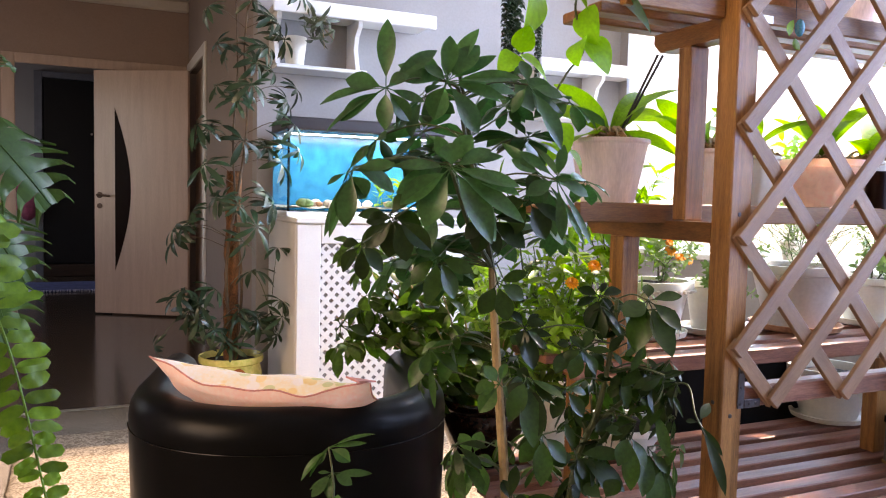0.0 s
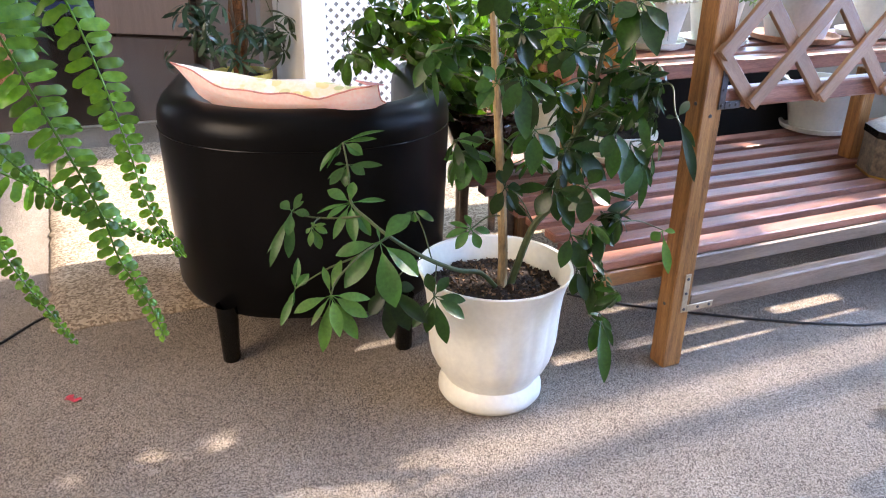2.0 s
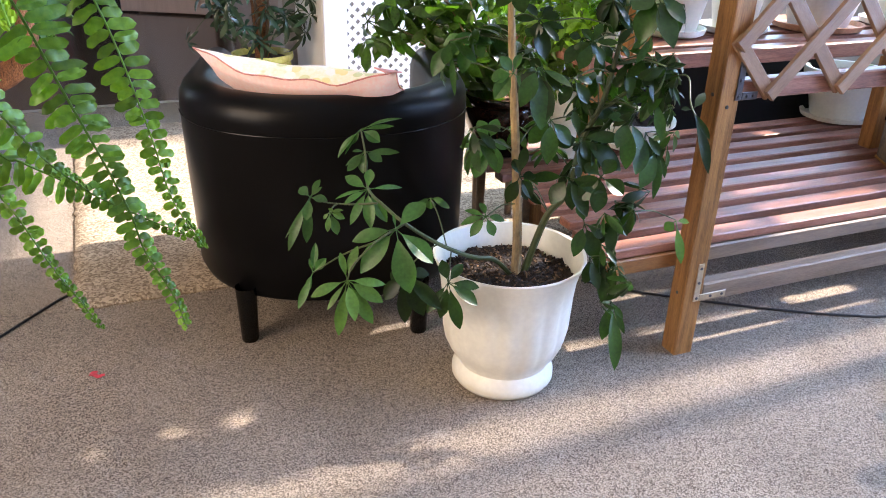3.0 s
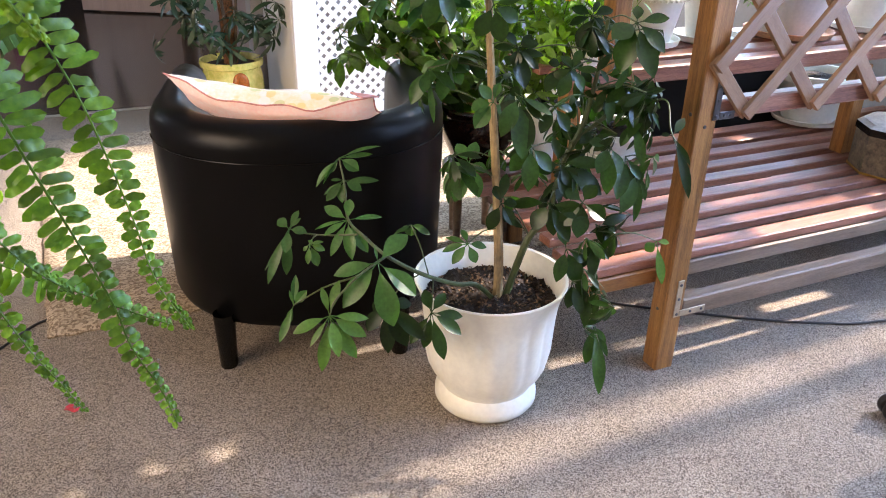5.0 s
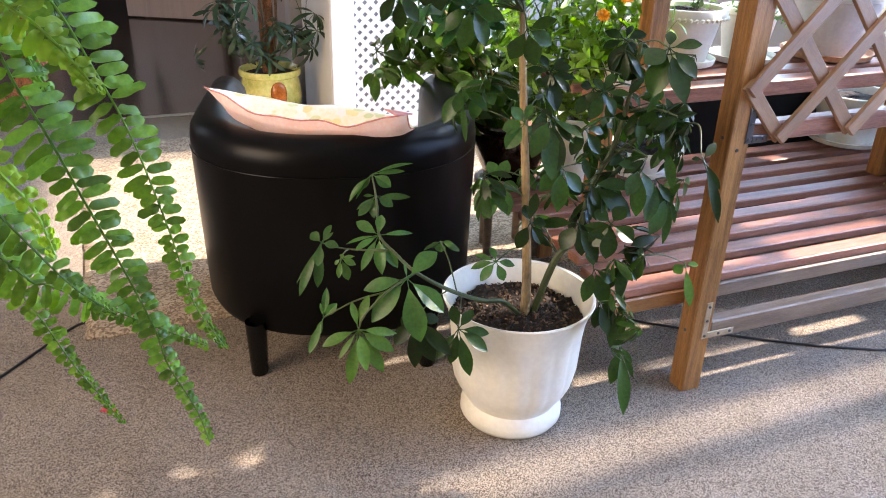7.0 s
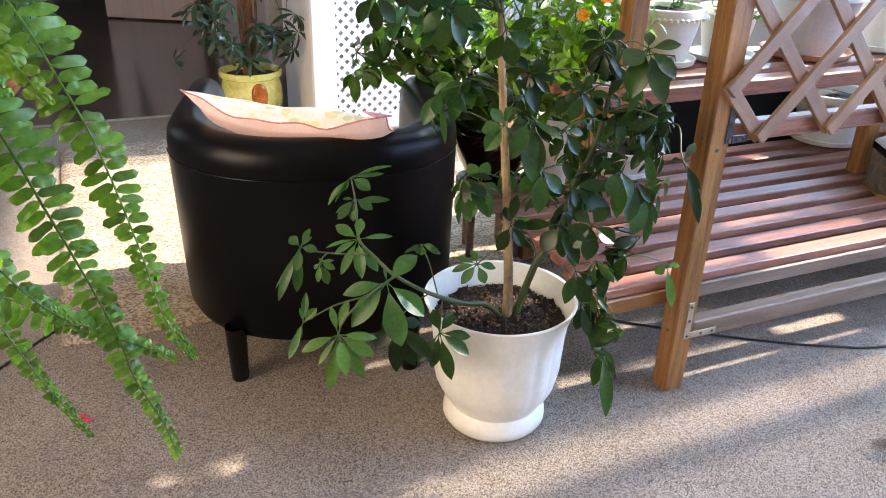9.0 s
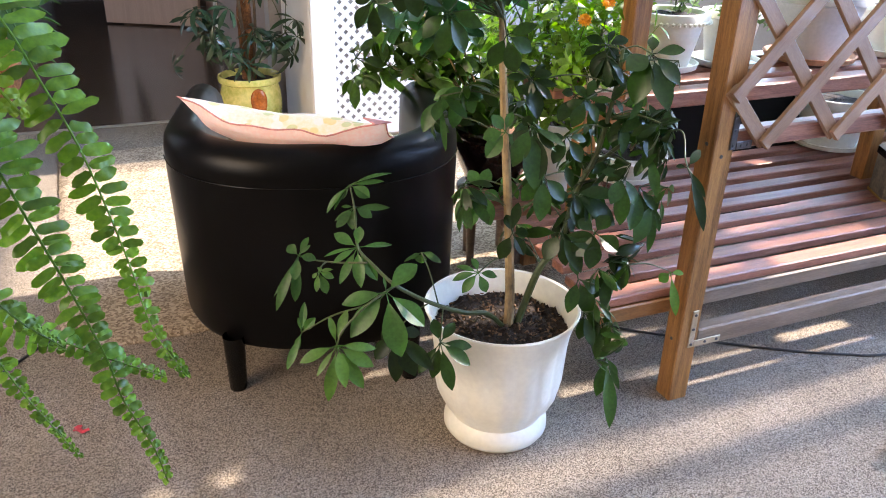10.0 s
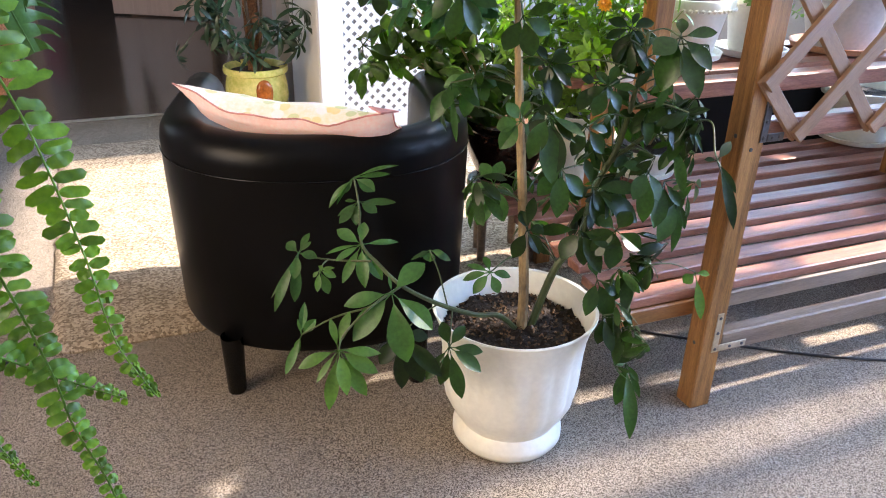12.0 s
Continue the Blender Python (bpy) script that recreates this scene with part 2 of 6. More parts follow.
hall_w = thing("wall_hall_west", pose(0, 0, 0), "beige hall wall with two window openings, out of view", "wall", kind="structure")
for q in ((WALL_Y + 0.002, 5.0, 0, HALL_TOP), (6.4, 8.6, 0, HALL_TOP), (9.8, 10.5, 0, HALL_TOP), (8.602, 9.798, 0, 0.8), (8.602, 9.798, 2.2, HALL_TOP), (5.002, 6.398, 0, 0.8), (5.002, 6.398, 2.2, HALL_TOP)):
    part("wall_panel", box_bm(-2.52, -2.4, *q), M["beige_wall"], hall_w, smooth=False)
structure("ceiling", box_bm(-2.52, WIN_X + 0.35, -2.72, WALL_Y + 0.12, TOP, TOP + 0.1), M["ceiling"], "plain off-white ceiling", "ceiling")
structure("hall_ceiling", box_bm(-2.52, HALL_X + 0.12, WALL_Y + 0.116, 10.8, HALL_TOP, HALL_TOP + 0.1), M["ceiling"], "plain beige hall ceiling", "ceiling")
structure("wall_header", box_bm(-2.4, HALL_X - 0.002, WALL_Y, WALL_Y + 0.12, HALL_TOP + 0.002, TOP), M["wall"], "short wall over the hall opening", "wall")

# window wall: sill wall, lintel, piers and mullions round real openings
wall_e = thing("wall_east", pose(0, 0, 0), "white wall with a long row of windows", "wall", kind="structure")
W0, W1 = 0.75, 2.8
part("sill_wall", box_bm(WIN_X, WIN_X + 0.2, -2.6, WALL_Y, 0, W0), M["wall"], wall_e, smooth=False)
part("lintel", box_bm(WIN_X, WIN_X + 0.2, -2.6, WALL_Y, W1, TOP), M["wall"], wall_e, smooth=False)
for y0, y1 in ((-2.6, -2.0), (3.8, WALL_Y)):
    part("pier", box_bm(WIN_X, WIN_X + 0.2, y0, y1, W0 + 0.002, W1 - 0.002), M["wall"], wall_e, smooth=False)
# pane edges out of view, spaced so they cast dark stripes on the floor
for i, (a, b) in enumerate(((-2.0, -0.5), (-0.5, 0.93), (0.93, 1.11), (1.11, 1.58), (1.58, 3.8))):
    win = thing("window_%d" % (i + 1), pose(0, 0, 0), "white-framed window filled with bright daylight", "window", kind="structure")
    for n, q in (("window_frame", (a + 0.003, b - 0.003, W0 + 0.004, W0 + 0.06)), ("window_frame", (a + 0.003, b - 0.003, W1 - 0.06, W1 - 0.004)),
                 ("window_frame", (a + 0.003, a + 0.038, W0 + 0.062, W1 - 0.062)), ("window_frame", (b - 0.038, b - 0.003, W0 + 0.062, W1 - 0.062))):
        part(n, box_bm(WIN_X + 0.06, WIN_X + 0.12, *q, 0.006), M["white_paint"], win, smooth=False)
    part("window_sill", box_bm(WIN_X - 0.12, WIN_X + 0.058, a + 0.003, b - 0.003, W0 + 0.003, W0 + 0.033, 0.006), M["white_paint"], win, smooth=False)
structure("ground", box_bm(WIN_X + 0.25, 400, -300, 300, -0.7, -0.6), M["concrete"], "pale sunlit paving outside the windows", "ground")

# hall: right-hand wall with a framed opening, end wall with the doorway
part_wall = thing("wall_hall", pose(0, 0, 0), "brownish grey painted hall wall with a framed doorway", "wall", kind="structure")
part("wall_panel", box_bm(HALL_X, HALL_X + 0.12, WALL_Y + 0.122, 6.03, 0, HALL_TOP), M["hall_wall"], part_wall, smooth=False)
part("wall_panel", box_bm(HALL_X, HALL_X + 0.12, 7.05, 7.15, 0, HALL_TOP), M["hall_wall"], part_wall, smooth=False)
part("wall_panel", box_bm(HALL_X, HALL_X + 0.12, 6.032, 7.048, 2.06, HALL_TOP), M["hall_wall"], part_wall, smooth=False)
part("side_door", box_bm(HALL_X + 0.05, HALL_X + 0.09, 6.035, 7.045, 0.01, 2.055), M["door"], part_wall, "closed pale door", smooth=False)
for y0, y1, z0, z1 in ((5.93, 6.03, 0, 2.145), (7.05, 7.126, 0, 2.145), (6.031, 7.049, 2.06, 2.145)):
    part("door_frame", box_bm(HALL_X - 0.018, HALL_X - 0.001, y0, y1, z0, z1, 0.004), M["white_paint"], part_wall, "pale painted door frame", smooth=False)

END_Y = 7.15
part_end = thing("wall_hall_end", pose(0, 0, 0), "brownish beige wall at the end of the hall", "wall", kind="structure")
part("wall_panel", box_bm(-2.4, -0.62, END_Y, END_Y + 0.12, 0, 2.08), M["beige_wall"], part_end, smooth=False)
part("wall_panel", box_bm(0.12, HALL_X + 0.12, END_Y, END_Y + 0.12, 0, 2.08), M["beige_wall"], part_end, smooth=False)
part("wall_panel", box_bm(-2.4, HALL_X + 0.12, END_Y, END_Y + 0.12, 2.08, HALL_TOP), M["beige_wall"], part_end, smooth=False)
for x0, x1, z0, z1 in ((-0.69, -0.595, 0, 2.13), (-0.594, 0.72, 2.05, 2.13)):
    part("door_frame", box_bm(x0, x1, END_Y - 0.022, END_Y - 0.002, z0, z1, 0.004), M["door"], part_end, "pale wooden door frame", smooth=False)
structure("cornice", box_bm(-2.398, HALL_X - 0.002, END_Y - 0.05, END_Y - 0.001, 2.585, HALL_TOP - 0.001, 0.015), M["ceiling"], "plain pale cornice at the end of the hall", "trim")
structure("wall_lobby", box_bm(-2.4, HALL_X + 0.12, 10.5, 10.6, 0, HALL_TOP), M["wall"], "plain grey wall of the lobby behind the doorway", "wall")
structure("wall_lobby_side", box_bm(HALL_X, HALL_X + 0.12, END_Y + 0.122, 10.498, 0, HALL_TOP), M["wall"], "plain grey side wall of the lobby", "wall")


def open_door():
    """The room door, standing ajar: veneer leaf with a crescent of dark glass and a lever handle."""
    a, b = Vector((-0.007, 7.11, 0)), Vector((0.695, 6.69, 0))
    ang = math.degrees(math.atan2(b.y - a.y, b.x - a.x))
    w = (b - a).length
    d = thing("door_1", pose(a.x, a.y, 0.012, 0, 0, ang), "pale oak-veneered interior door standing open, with a crescent of dark glass", "door", kind="structure")
    part("leaf", box_bm(0, w, -0.02, 0.02, 0, 2.02, 0.003), M["door"], d, smooth=False)
    bm = bmesh.new()
    n = 16
    front = [bm.verts.new((0.185 + 0.14 * math.sin(math.pi * i / n), -0.023, 0.36 + 1.36 * i / n)) for i in range(n + 1)]
    back = [bm.verts.new((0.185, -0.023, 0.36 + 1.36 * i / n)) for i in range(1, n)]
    bm.faces.new(front + back[::-1])
    bmesh.ops.extrude_face_region(bm, geom=bm.faces[:])
    part("glass_inset", bm, M["dark_glass"], d, "crescent-shaped dark glass", smooth=False)
    h = part("door_handle", tube_bm([(0.05, -0.02, 0.99), (0.05, -0.06, 0.99), (0.07, -0.068, 0.99), (0.16, -0.068, 0.985)], 0.010, 10), M["bronze"], d, "dark bronze lever handle")
    part("rosette", lathe_bm([(0.026, 0), (0.026, 0.008), (0.0, 0.01)], 20), M["bronze"], h, m=pose(0.05, -0.02, 0.99, 90))
    part("lock_cover", lathe_bm([(0.022, 0), (0.022, 0.008), (0.0, 0.01)], 20), M["bronze"], d, m=pose(0.05, -0.02, 0.90, 90))
    return d


open_door()


def entrance_door():
    d = thing("door_2", pose(-0.58, 10.43, 0.0), "black steel entrance door behind the doorway, closed", "door", kind="structure")
    part("leaf", box_bm(0, 1.0, 0, 0.05, 0.14, 2.36, 0.006), M["dark_door"], d, smooth=False)
    part("door_frame", box_bm(-0.09, -0.004, -0.02, 0.06, 0, 2.44, 0.004), M["frame_steel"], d, "grey steel frame", smooth=False)
    part("door_frame", box_bm(-0.002, 1.08, -0.02, 0.06, 2.365, 2.44, 0.004), M["frame_steel"], d, "grey steel frame", smooth=False)
    part("threshold", box_bm(-0.002, 1.08, -0.14, 0.05, 0.0, 0.135, 0.006), M["dark_wood"], d, "dark brown wooden threshold", smooth=False)
    part("peephole", lathe_bm([(0.013, 0), (0.013, 0.01), (0.0, 0.012)], 14), M["steel"], d, m=pose(0.53, 0, 1.72, 90))
    return d


M["frame_steel"] = mat("grey_steel_frame", (0.20, 0.21, 0.24), 0.45, 0.12, 10, 120, 0.05, 0.0006, metal=0.2)
M["dark_wood"] = wood("dark_threshold", (0.06, 0.032, 0.02), (0.03, 0.016, 0.01), 0.5)
M["blue_mat"] = mat("blue_woven_mat", (0.10, 0.13, 0.30), 0.95, 0.3, 20, 120, 0.6, 0.004)
M["white_fringe"] = mat("white_cotton_fringe", (0.62, 0.64, 0.78), 0.95, 0.1, 30, 200, 0.4, 0.002)
entrance_door()
lobby_mat = thing("doormat", pose(-0.9, 8.75, 0.0), "blue woven mat with a white fringe before the entrance door", "doormat", kind="structure")
part("mat_body", box_bm(0, 1.5, 0, 0.8, 0.0, 0.016, 0.004), M["blue_mat"], lobby_mat, smooth=False)
fringe = bmesh.new()
for i in range(110):
    x, sway = 0.007 + 0.0135 * i, random.uniform(-0.012, 0.012)
    tube_bm([(x, 0.004, 0.014), (x + sway * 0.5, -0.03, 0.02), (x + sway, -0.075, 0.004)], 0.0042, 4, fringe)
part("fringe", fringe, M["white_fringe"], lobby_mat, "white cotton fringe")["kind"] = "stuff"

# rug
rug_bm = bmesh.new()
RN = 90
rug_rows = []
for j in range(RN + 1):
    row = []
    for i in range(RN + 1):
        u, v = i / RN, j / RN
        edge = min(u, 1 - u, v, 1 - v)
        frayed = 0.010 * noise.noise(Vector((u * 40, v * 40, 0))) if edge == 0 else 0.0
        z = 0.004 if edge == 0 else 0.015 + 0.003 * noise.noise(Vector((u * 30, v * 30, 4)))
        row.append(rug_bm.verts.new((-0.26 + 1.81 * u - 0.04 * v + frayed, 1.85 + 1.70 * v + frayed, z)))
    rug_rows.append(row)
for p, q in zip(rug_rows, rug_rows[1:]):
    for i in range(RN):
        rug_bm.faces.new((p[i], p[i + 1], q[i + 1], q[i]))
for edge_row in (rug_rows[0], rug_rows[-1], [r[0] for r in rug_rows], [r[-1] for r in rug_rows]):
    low = [rug_bm.verts.new((v.co.x, v.co.y, 0.0)) for v in edge_row]
    for i in range(RN):
        rug_bm.faces.new((edge_row[i], edge_row[i + 1], low[i + 1], low[i]))
rug = part("rug", rug_bm, M["rug"])
rug.matrix_basis = pose(0, 0, 0.001)
tagged(rug, "cream short-pile rug with a ragged edge, lying on the carpet", "rug")


# ---- the tub chair ----
def rim(a, grow=0.0):
    """The chair's outline as seen from above, at the angle a from its right arm over its back."""
    c, s = math.cos(a), math.sin(a)
    p = 2 / 2.3
    return (0.362 + grow) * math.copysign(abs(c) ** p, c), 0.30 - (0.365 + grow) * abs(s) ** p


def chair_shell(z0, z1, thick=0.105):
    """Upholstered back and arms in one round sweep, open to the front."""
    bm = bmesh.new()
    path = [(0.362, 0.64 - 0.085 * i) for i in range(4)] + [rim(math.pi * i / 40) for i in range(41)] + [(-0.362, 0.30 + 0.085 * (i + 1)) for i in range(4)]
    n = len(path)
    section = []
    for i in range(9):
        t = math.pi * i / 8
        section.append((thick / 2 - thick / 2 * math.cos(t), z1 - 0.060 + 0.060 * math.sin(t)))
    section = [(0.03, z0 - 0.014), (0.008, z0 - 0.008), (0.0, z0 + 0.012), (-0.001, 0.30), (-0.001, z1 - 0.12), (0.0, z1 - 0.085)] + section + [(thick, 0.36), (thick, z0)]
    rings = []
    for i, (u, v) in enumerate(path):
        a, b = path[max(i - 1, 0)], path[min(i + 1, n - 1)]
        d = Vector((b[0] - a[0], b[1] - a[1])).normalized()
        inn = Vector((d.y, -d.x)) * -1
        if inn.dot(Vector((-u, 0.32 - v))) < 0:
            inn = -inn
        low = max(0.0, (v - 0.1) / 0.54) * 0.018
        rings.append([bm.verts.new((u * (1 - 0.035 * (z1 - z) / z1) + inn.x * o, v + inn.y * o + 0.02 * (z1 - z), z - (low if z > 0.4 else 0))) for o, z in section])
    # the arm ends round over to the front
    for end in (0, -1):
        flat = [v.co.copy() for v in rings[end]]
        mid = sum(flat, Vector()) / len(flat)
        for shrink, out in ((0.94, 0.014), (0.80, 0.024), (0.5, 0.030)):
            ring = [bm.verts.new(mid + (c - mid) * shrink + Vector((0, out, 0))) for c in flat]
            if end:
                rings.append(ring)
            else:
                rings.insert(0, ring)
    for p, q in zip(rings, rings[1:]):
        for k in range(len(section)):
            bm.faces.new((p[k], q[k], q[(k + 1) % len(section)], p[(k + 1) % len(section)]))
    bm.faces.new(rings[0])
    bm.faces.new(rings[-1][::-1])
    return bm


def tub_chair():
    c = thing("tub_chair", pose(0.355, 1.515, 0, 0, 0, -13.7), "black leather tub chair with a rounded back on round black legs", "chair")
    part("shell", chair_shell(0.13, 0.617), M["leather"], c)
    seat = box_bm(-0.255, 0.255, 0.05, 0.62, 0.2, 0.40, 0.04, seg=3)
    part("seat_cushion", seat, M["leather"], c)
    part("seat_frame", box_bm(-0.235, 0.235, 0.10, 0.60, 0.135, 0.198, 0.01), M["leather"], c)
    for u, v in ((-0.211, -0.008), (0.211, -0.008), (-0.24, 0.55), (0.24, 0.55)):
        part("leg", lathe_bm([(0.019, 0), (0.021, 0.004), (0.026, 0.15)], 20), M["black_metal"], c, m=pose(u, v, 0.0))
    pts = [(u * 0.9945, v + 0.0016, 0.535) for u, v in (rim(radians(a), 0.0025) for a in range(16, 167, 5))]
    part("seam", tube_bm(pts, 0.0013, 6), M["black_metal"], c)
    return c


tub_chair()


# ---- the plant rack ----
RX0, RX1 = 0.93, 2.86          # the ends of its boards
def plant_rack():
    r = thing("plant_rack", pose(0, 0, 0), "stained pine plant rack with slatted shelves and lattice front", "plant stand")

    def beam(name, q, material, bevel=0.004, label="", m=None):
        return part(name, box_bm(*q, bevel), M[material], r, label, m, smooth=False)

    for x in (1.108, 2.78):
        beam("post", (x, x + 0.054, 1.127, 1.179, 0, 1.95), "rack_wood", 0.003)
        beam("stile", (x, x + 0.05, 1.255, 1.293, 1.004, 1.362), "rack_wood", 0.003)
        beam("stile", (x, x + 0.05, 1.455, 1.505, 0.664, 0.962), "rack_wood", 0.003)
        beam("rear_leg", (x, x + 0.05, 1.62, 1.67, 0.289, 0.61), "rack_wood", 0.003)
        beam("rear_leg", (x, x + 0.05, 1.88, 1.93, 0.0, 0.219), "rack_wood", 0.003)
        for y1, z0 in ((1.96, 0.221), (1.60, 0.962), (1.375, 1.362)):
            bm = bmesh.new()
            ya = 1.202 if z0 < 0.3 else 1.181
            prof = [(ya, z0), (y1 - 0.02, z0), (y1, z0 + 0.02), (y1, z0 + 0.04), (ya, z0 + 0.04)]
            fa = bm.faces.new([bm.verts.new((x + 0.003, y, z)) for y, z in prof])
            ext = bmesh.ops.extrude_face_region(bm, geom=[fa])
            bmesh.ops.translate(bm, vec=(0.044, 0, 0), verts=[v for v in ext["geom"] if isinstance(v, bmesh.types.BMVert)])
            part("arm", bm, M["rack_arm"], r, smooth=False)
        beam("arm", (x + 0.003, x + 0.047, 1.507, 1.95, 0.585, 0.622), "rack_arm")
    beam("rear_leg", (2.17, 2.22, 1.575, 1.625, 0.289, 0.583), "rack_wood", 0.003)
    # foot rail, lattice rails
    beam("foot_rail", (1.164, 2.778, 1.131, 1.167, 0.140, 0.190), "grey_slat", label="greyed foot rail")
    beam("lattice_rail", (1.164, 2.778, 1.135, 1.170, 0.635, 0.678), "slat")
    beam("lattice_rail", (1.164, 2.778, 1.135, 1.170, 1.70, 1.745), "rack_beam")
    # lowest shelf: slats with gaps
    for i in range(9):
        y = 1.186 + 0.0905 * i
        beam("slat", (RX0 - 0.015 + random.uniform(-0.01, 0.01), RX1, y, y + 0.051, 0.264, 0.287 + random.uniform(-0.0015, 0.0015)), "slat", 0.003)
    beam("front_rail", (RX0 - 0.02, 1.16, 1.181, 1.200, 0.222, 0.262), "rack_beam")
    beam("front_rail", (1.162, RX1, 1.181, 1.200, 0.222, 0.262), "grey_slat")
    # second, third and top shelves
    for y0, n, z, w in ((1.508, 4, 0.624, 0.088), (1.314, 3, 1.004, 0.082), (1.16, 3, 1.404, 0.068)):
        for i in range(n):
            y = y0 + (w + 0.022) * i
            a = (1.06 if z < 0.9 else RX0) if y > 1.2 else 1.166
            beam("slat", (a - 0.035, RX1, y + 0.022, y + w, z + 0.004, z + 0.026), "slat" if z < 0.9 else "rack_beam", 0.003)
        for a, b in (((RX0 - 0.04 if z > 0.9 else 1.02, RX1),) if z < 1.3 else ((RX0 - 0.06, 1.106), (1.164, RX1))):
            beam("shelf_edge", (a, b, y0, y0 + 0.020, z - 0.008, z + 0.034), "slat" if z < 0.9 else "rack_beam", 0.003)
    return r


rack = plant_rack()


def lattice():
    """Crossed laths nailed over the front rails: one layer behind the other."""
    pitch_x, pitch_z, x0, x1, z0, z1 = 0.202, 0.2165, 1.131, 2.76, 0.653, 1.73
    slope = pitch_z / pitch_x
    for layer, s in ((1.106, 1), (1.1185, -1)):
        k = -12
        while k < 22:
            # line z = z0 + s*slope*(x - xk)
            xk = x0 + pitch_x * (k + 0.5)
            ends = []
            for x in (x0, x1):
                z = z0 + s * slope * (x - xk)
                ends.append((x, z))
            (xa, za), (xb, zb) = ends
            def clip(p, q):
                (xa, za), (xb, zb) = p, q
                t0, t1 = 0.0, 1.0
                for lo, hi, a, b in ((z0, z1, za, zb),):
                    ta, tb = (lo - a) / (b - a), (hi - a) / (b - a)
                    t0, t1 = max(t0, min(ta, tb)), min(t1, max(ta, tb))
                return t0, t1
            t0, t1 = clip(*ends)
            k += 1
            if t1 - t0 < 0.02:
                continue
            p = Vector((xa + (xb - xa) * t0, 0, za + (zb - za) * t0))
            q = Vector((xa + (xb - xa) * t1, 0, za + (zb - za) * t1))
            length = (q - p).length + 0.022
            mid = (p + q) / 2
            ang = math.degrees(math.atan2(q.z - p.z, q.x - p.x))
            part("lath", box_bm(-length / 2, length / 2, 0, 0.0115, -0.0155, 0.0155, 0.0015), M["lath"], rack, m=pose(mid.x, layer, mid.z, 0, -ang, 0), smooth=False)


lattice()


def corner_bracket(x, z, up, material, h, w):
    """A flat screwed angle plate on the front of the post and rail."""
    b = part("bracket", box_bm(0, 0.017, -0.003, 0, 0, h, 0.001), M[material], rack, "screwed steel angle plate", pose(x, 1.1268, z), smooth=False)
    part("bracket_arm", box_bm(0.0172, w, -0.003, 0, 0, 0.017, 0.001), M[material], b, smooth=False)
    for u, v in ((0.0085, h - 0.012), (0.0085, h * 0.5), (0.0085, 0.0085), (w * 0.52, 0.0085), (w - 0.012, 0.0085)):
        part("screw", lathe_bm([(0.004, 0), (0.0035, 0.0015), (0, 0.002)], 10), M["dark_steel"], b, m=pose(u, -0.003, v, 90))


for x, y, z, turn in ((1.131, 1.1266, 0.625, (90, 0, 0)), (1.1078, 1.15, 0.649, (0, -90, 0)), (1.1078, 1.153, 0.167, (0, -90, 0)), (1.131, 1.1266, 1.02, (90, 0, 0)), (1.131, 1.1266, 1.38, (90, 0, 0))):
    part("bolt", lathe_bm([(0.0045, 0), (0.004, 0.0012), (0, 0.0014)], 12), M["dark_steel"], rack, "dark sunk bolt", pose(x, y, z, *turn))
corner_bracket(1.134, 0.150, 1, "zinc", 0.100, 0.096)
corner_bracket(1.147, 0.638, 1, "dark_steel", 0.085, 0.06)
# steel angles under the top shelf
for q in ((1.1585, 1.1605, 1.262, 1.298, 1.30, 1.3615), (1.168, 1.226, 1.1565, 1.1595, 1.398, 1.413), (1.168, 1.182, 1.1565, 1.1595, 1.4135, 1.437)):
    part("steel_angle", box_bm(*q, 0.0006), M["steel"], rack, "screwed galvanised steel angle", smooth=False)


# ---- pots ----
def pot(name, x, y, z, r0, r1, h, material, label, rim_h=0.0, rim_out=0.0, soil=0.82, saucer=0.0, n=36, wave=None, group="", rz=0, saucer_mat=None, kindname="flower pot", soil_mat="soil"):
    t = thing(name, pose(x, y, z, 0, 0, rz), label, kindname, group)
    base = 0.0
    if saucer:
        part("saucer", lathe_bm([(saucer * 0.8, 0.0), (saucer * 0.95, 0.006), (saucer, 0.022), (saucer - 0.006, 0.023), (saucer * 0.9, 0.009), (0.01, 0.008)], n), saucer_mat or material, t)
        base = 0.0105
    prof = [(r0 * 0.96, base), (r0, base + 0.006), (r0 + (r1 - r0) * 0.5, base + h * 0.5)]
    if rim_h:
        prof += [(r1 - (r1 - r0) * rim_h / h, base + h - rim_h), (r1 + rim_out, base + h - rim_h + 0.004)]
    prof += [(r1 + rim_out, base + h - 0.003), (r1 + rim_out - 0.002, base + h), (r1 - 0.006, base + h), (r1 - 0.009, base + h - 0.006), (r1 - 0.012 - (r1 - r0) * (1 - soil), base + h * soil - 0.01)]
    part("body", lathe_bm(prof, n, wave=wave), material, t)
    rs = r1 - 0.0135 - (r1 - r0) * (1 - soil)
    sb = lathe_bm([(rs, base + h * soil), (rs * 0.75, base + h * soil + 0.006), (rs * 0.4, base + h * soil + 0.01), (0.004, base + h * soil + 0.008)], 24)
    for v in sb.verts:
        v.co.z += random.uniform(-0.006, 0.004)
    part("soil", sb, M[soil_mat], t)
    return t


M["chips"] = mat("bark_chips", (0.10, 0.058, 0.03), 0.9, 0.5, 80, 300, 0.4, 0.001, second=(0.03, 0.018, 0.01))
island_tones(M["chips"], 0.1, 1.7)


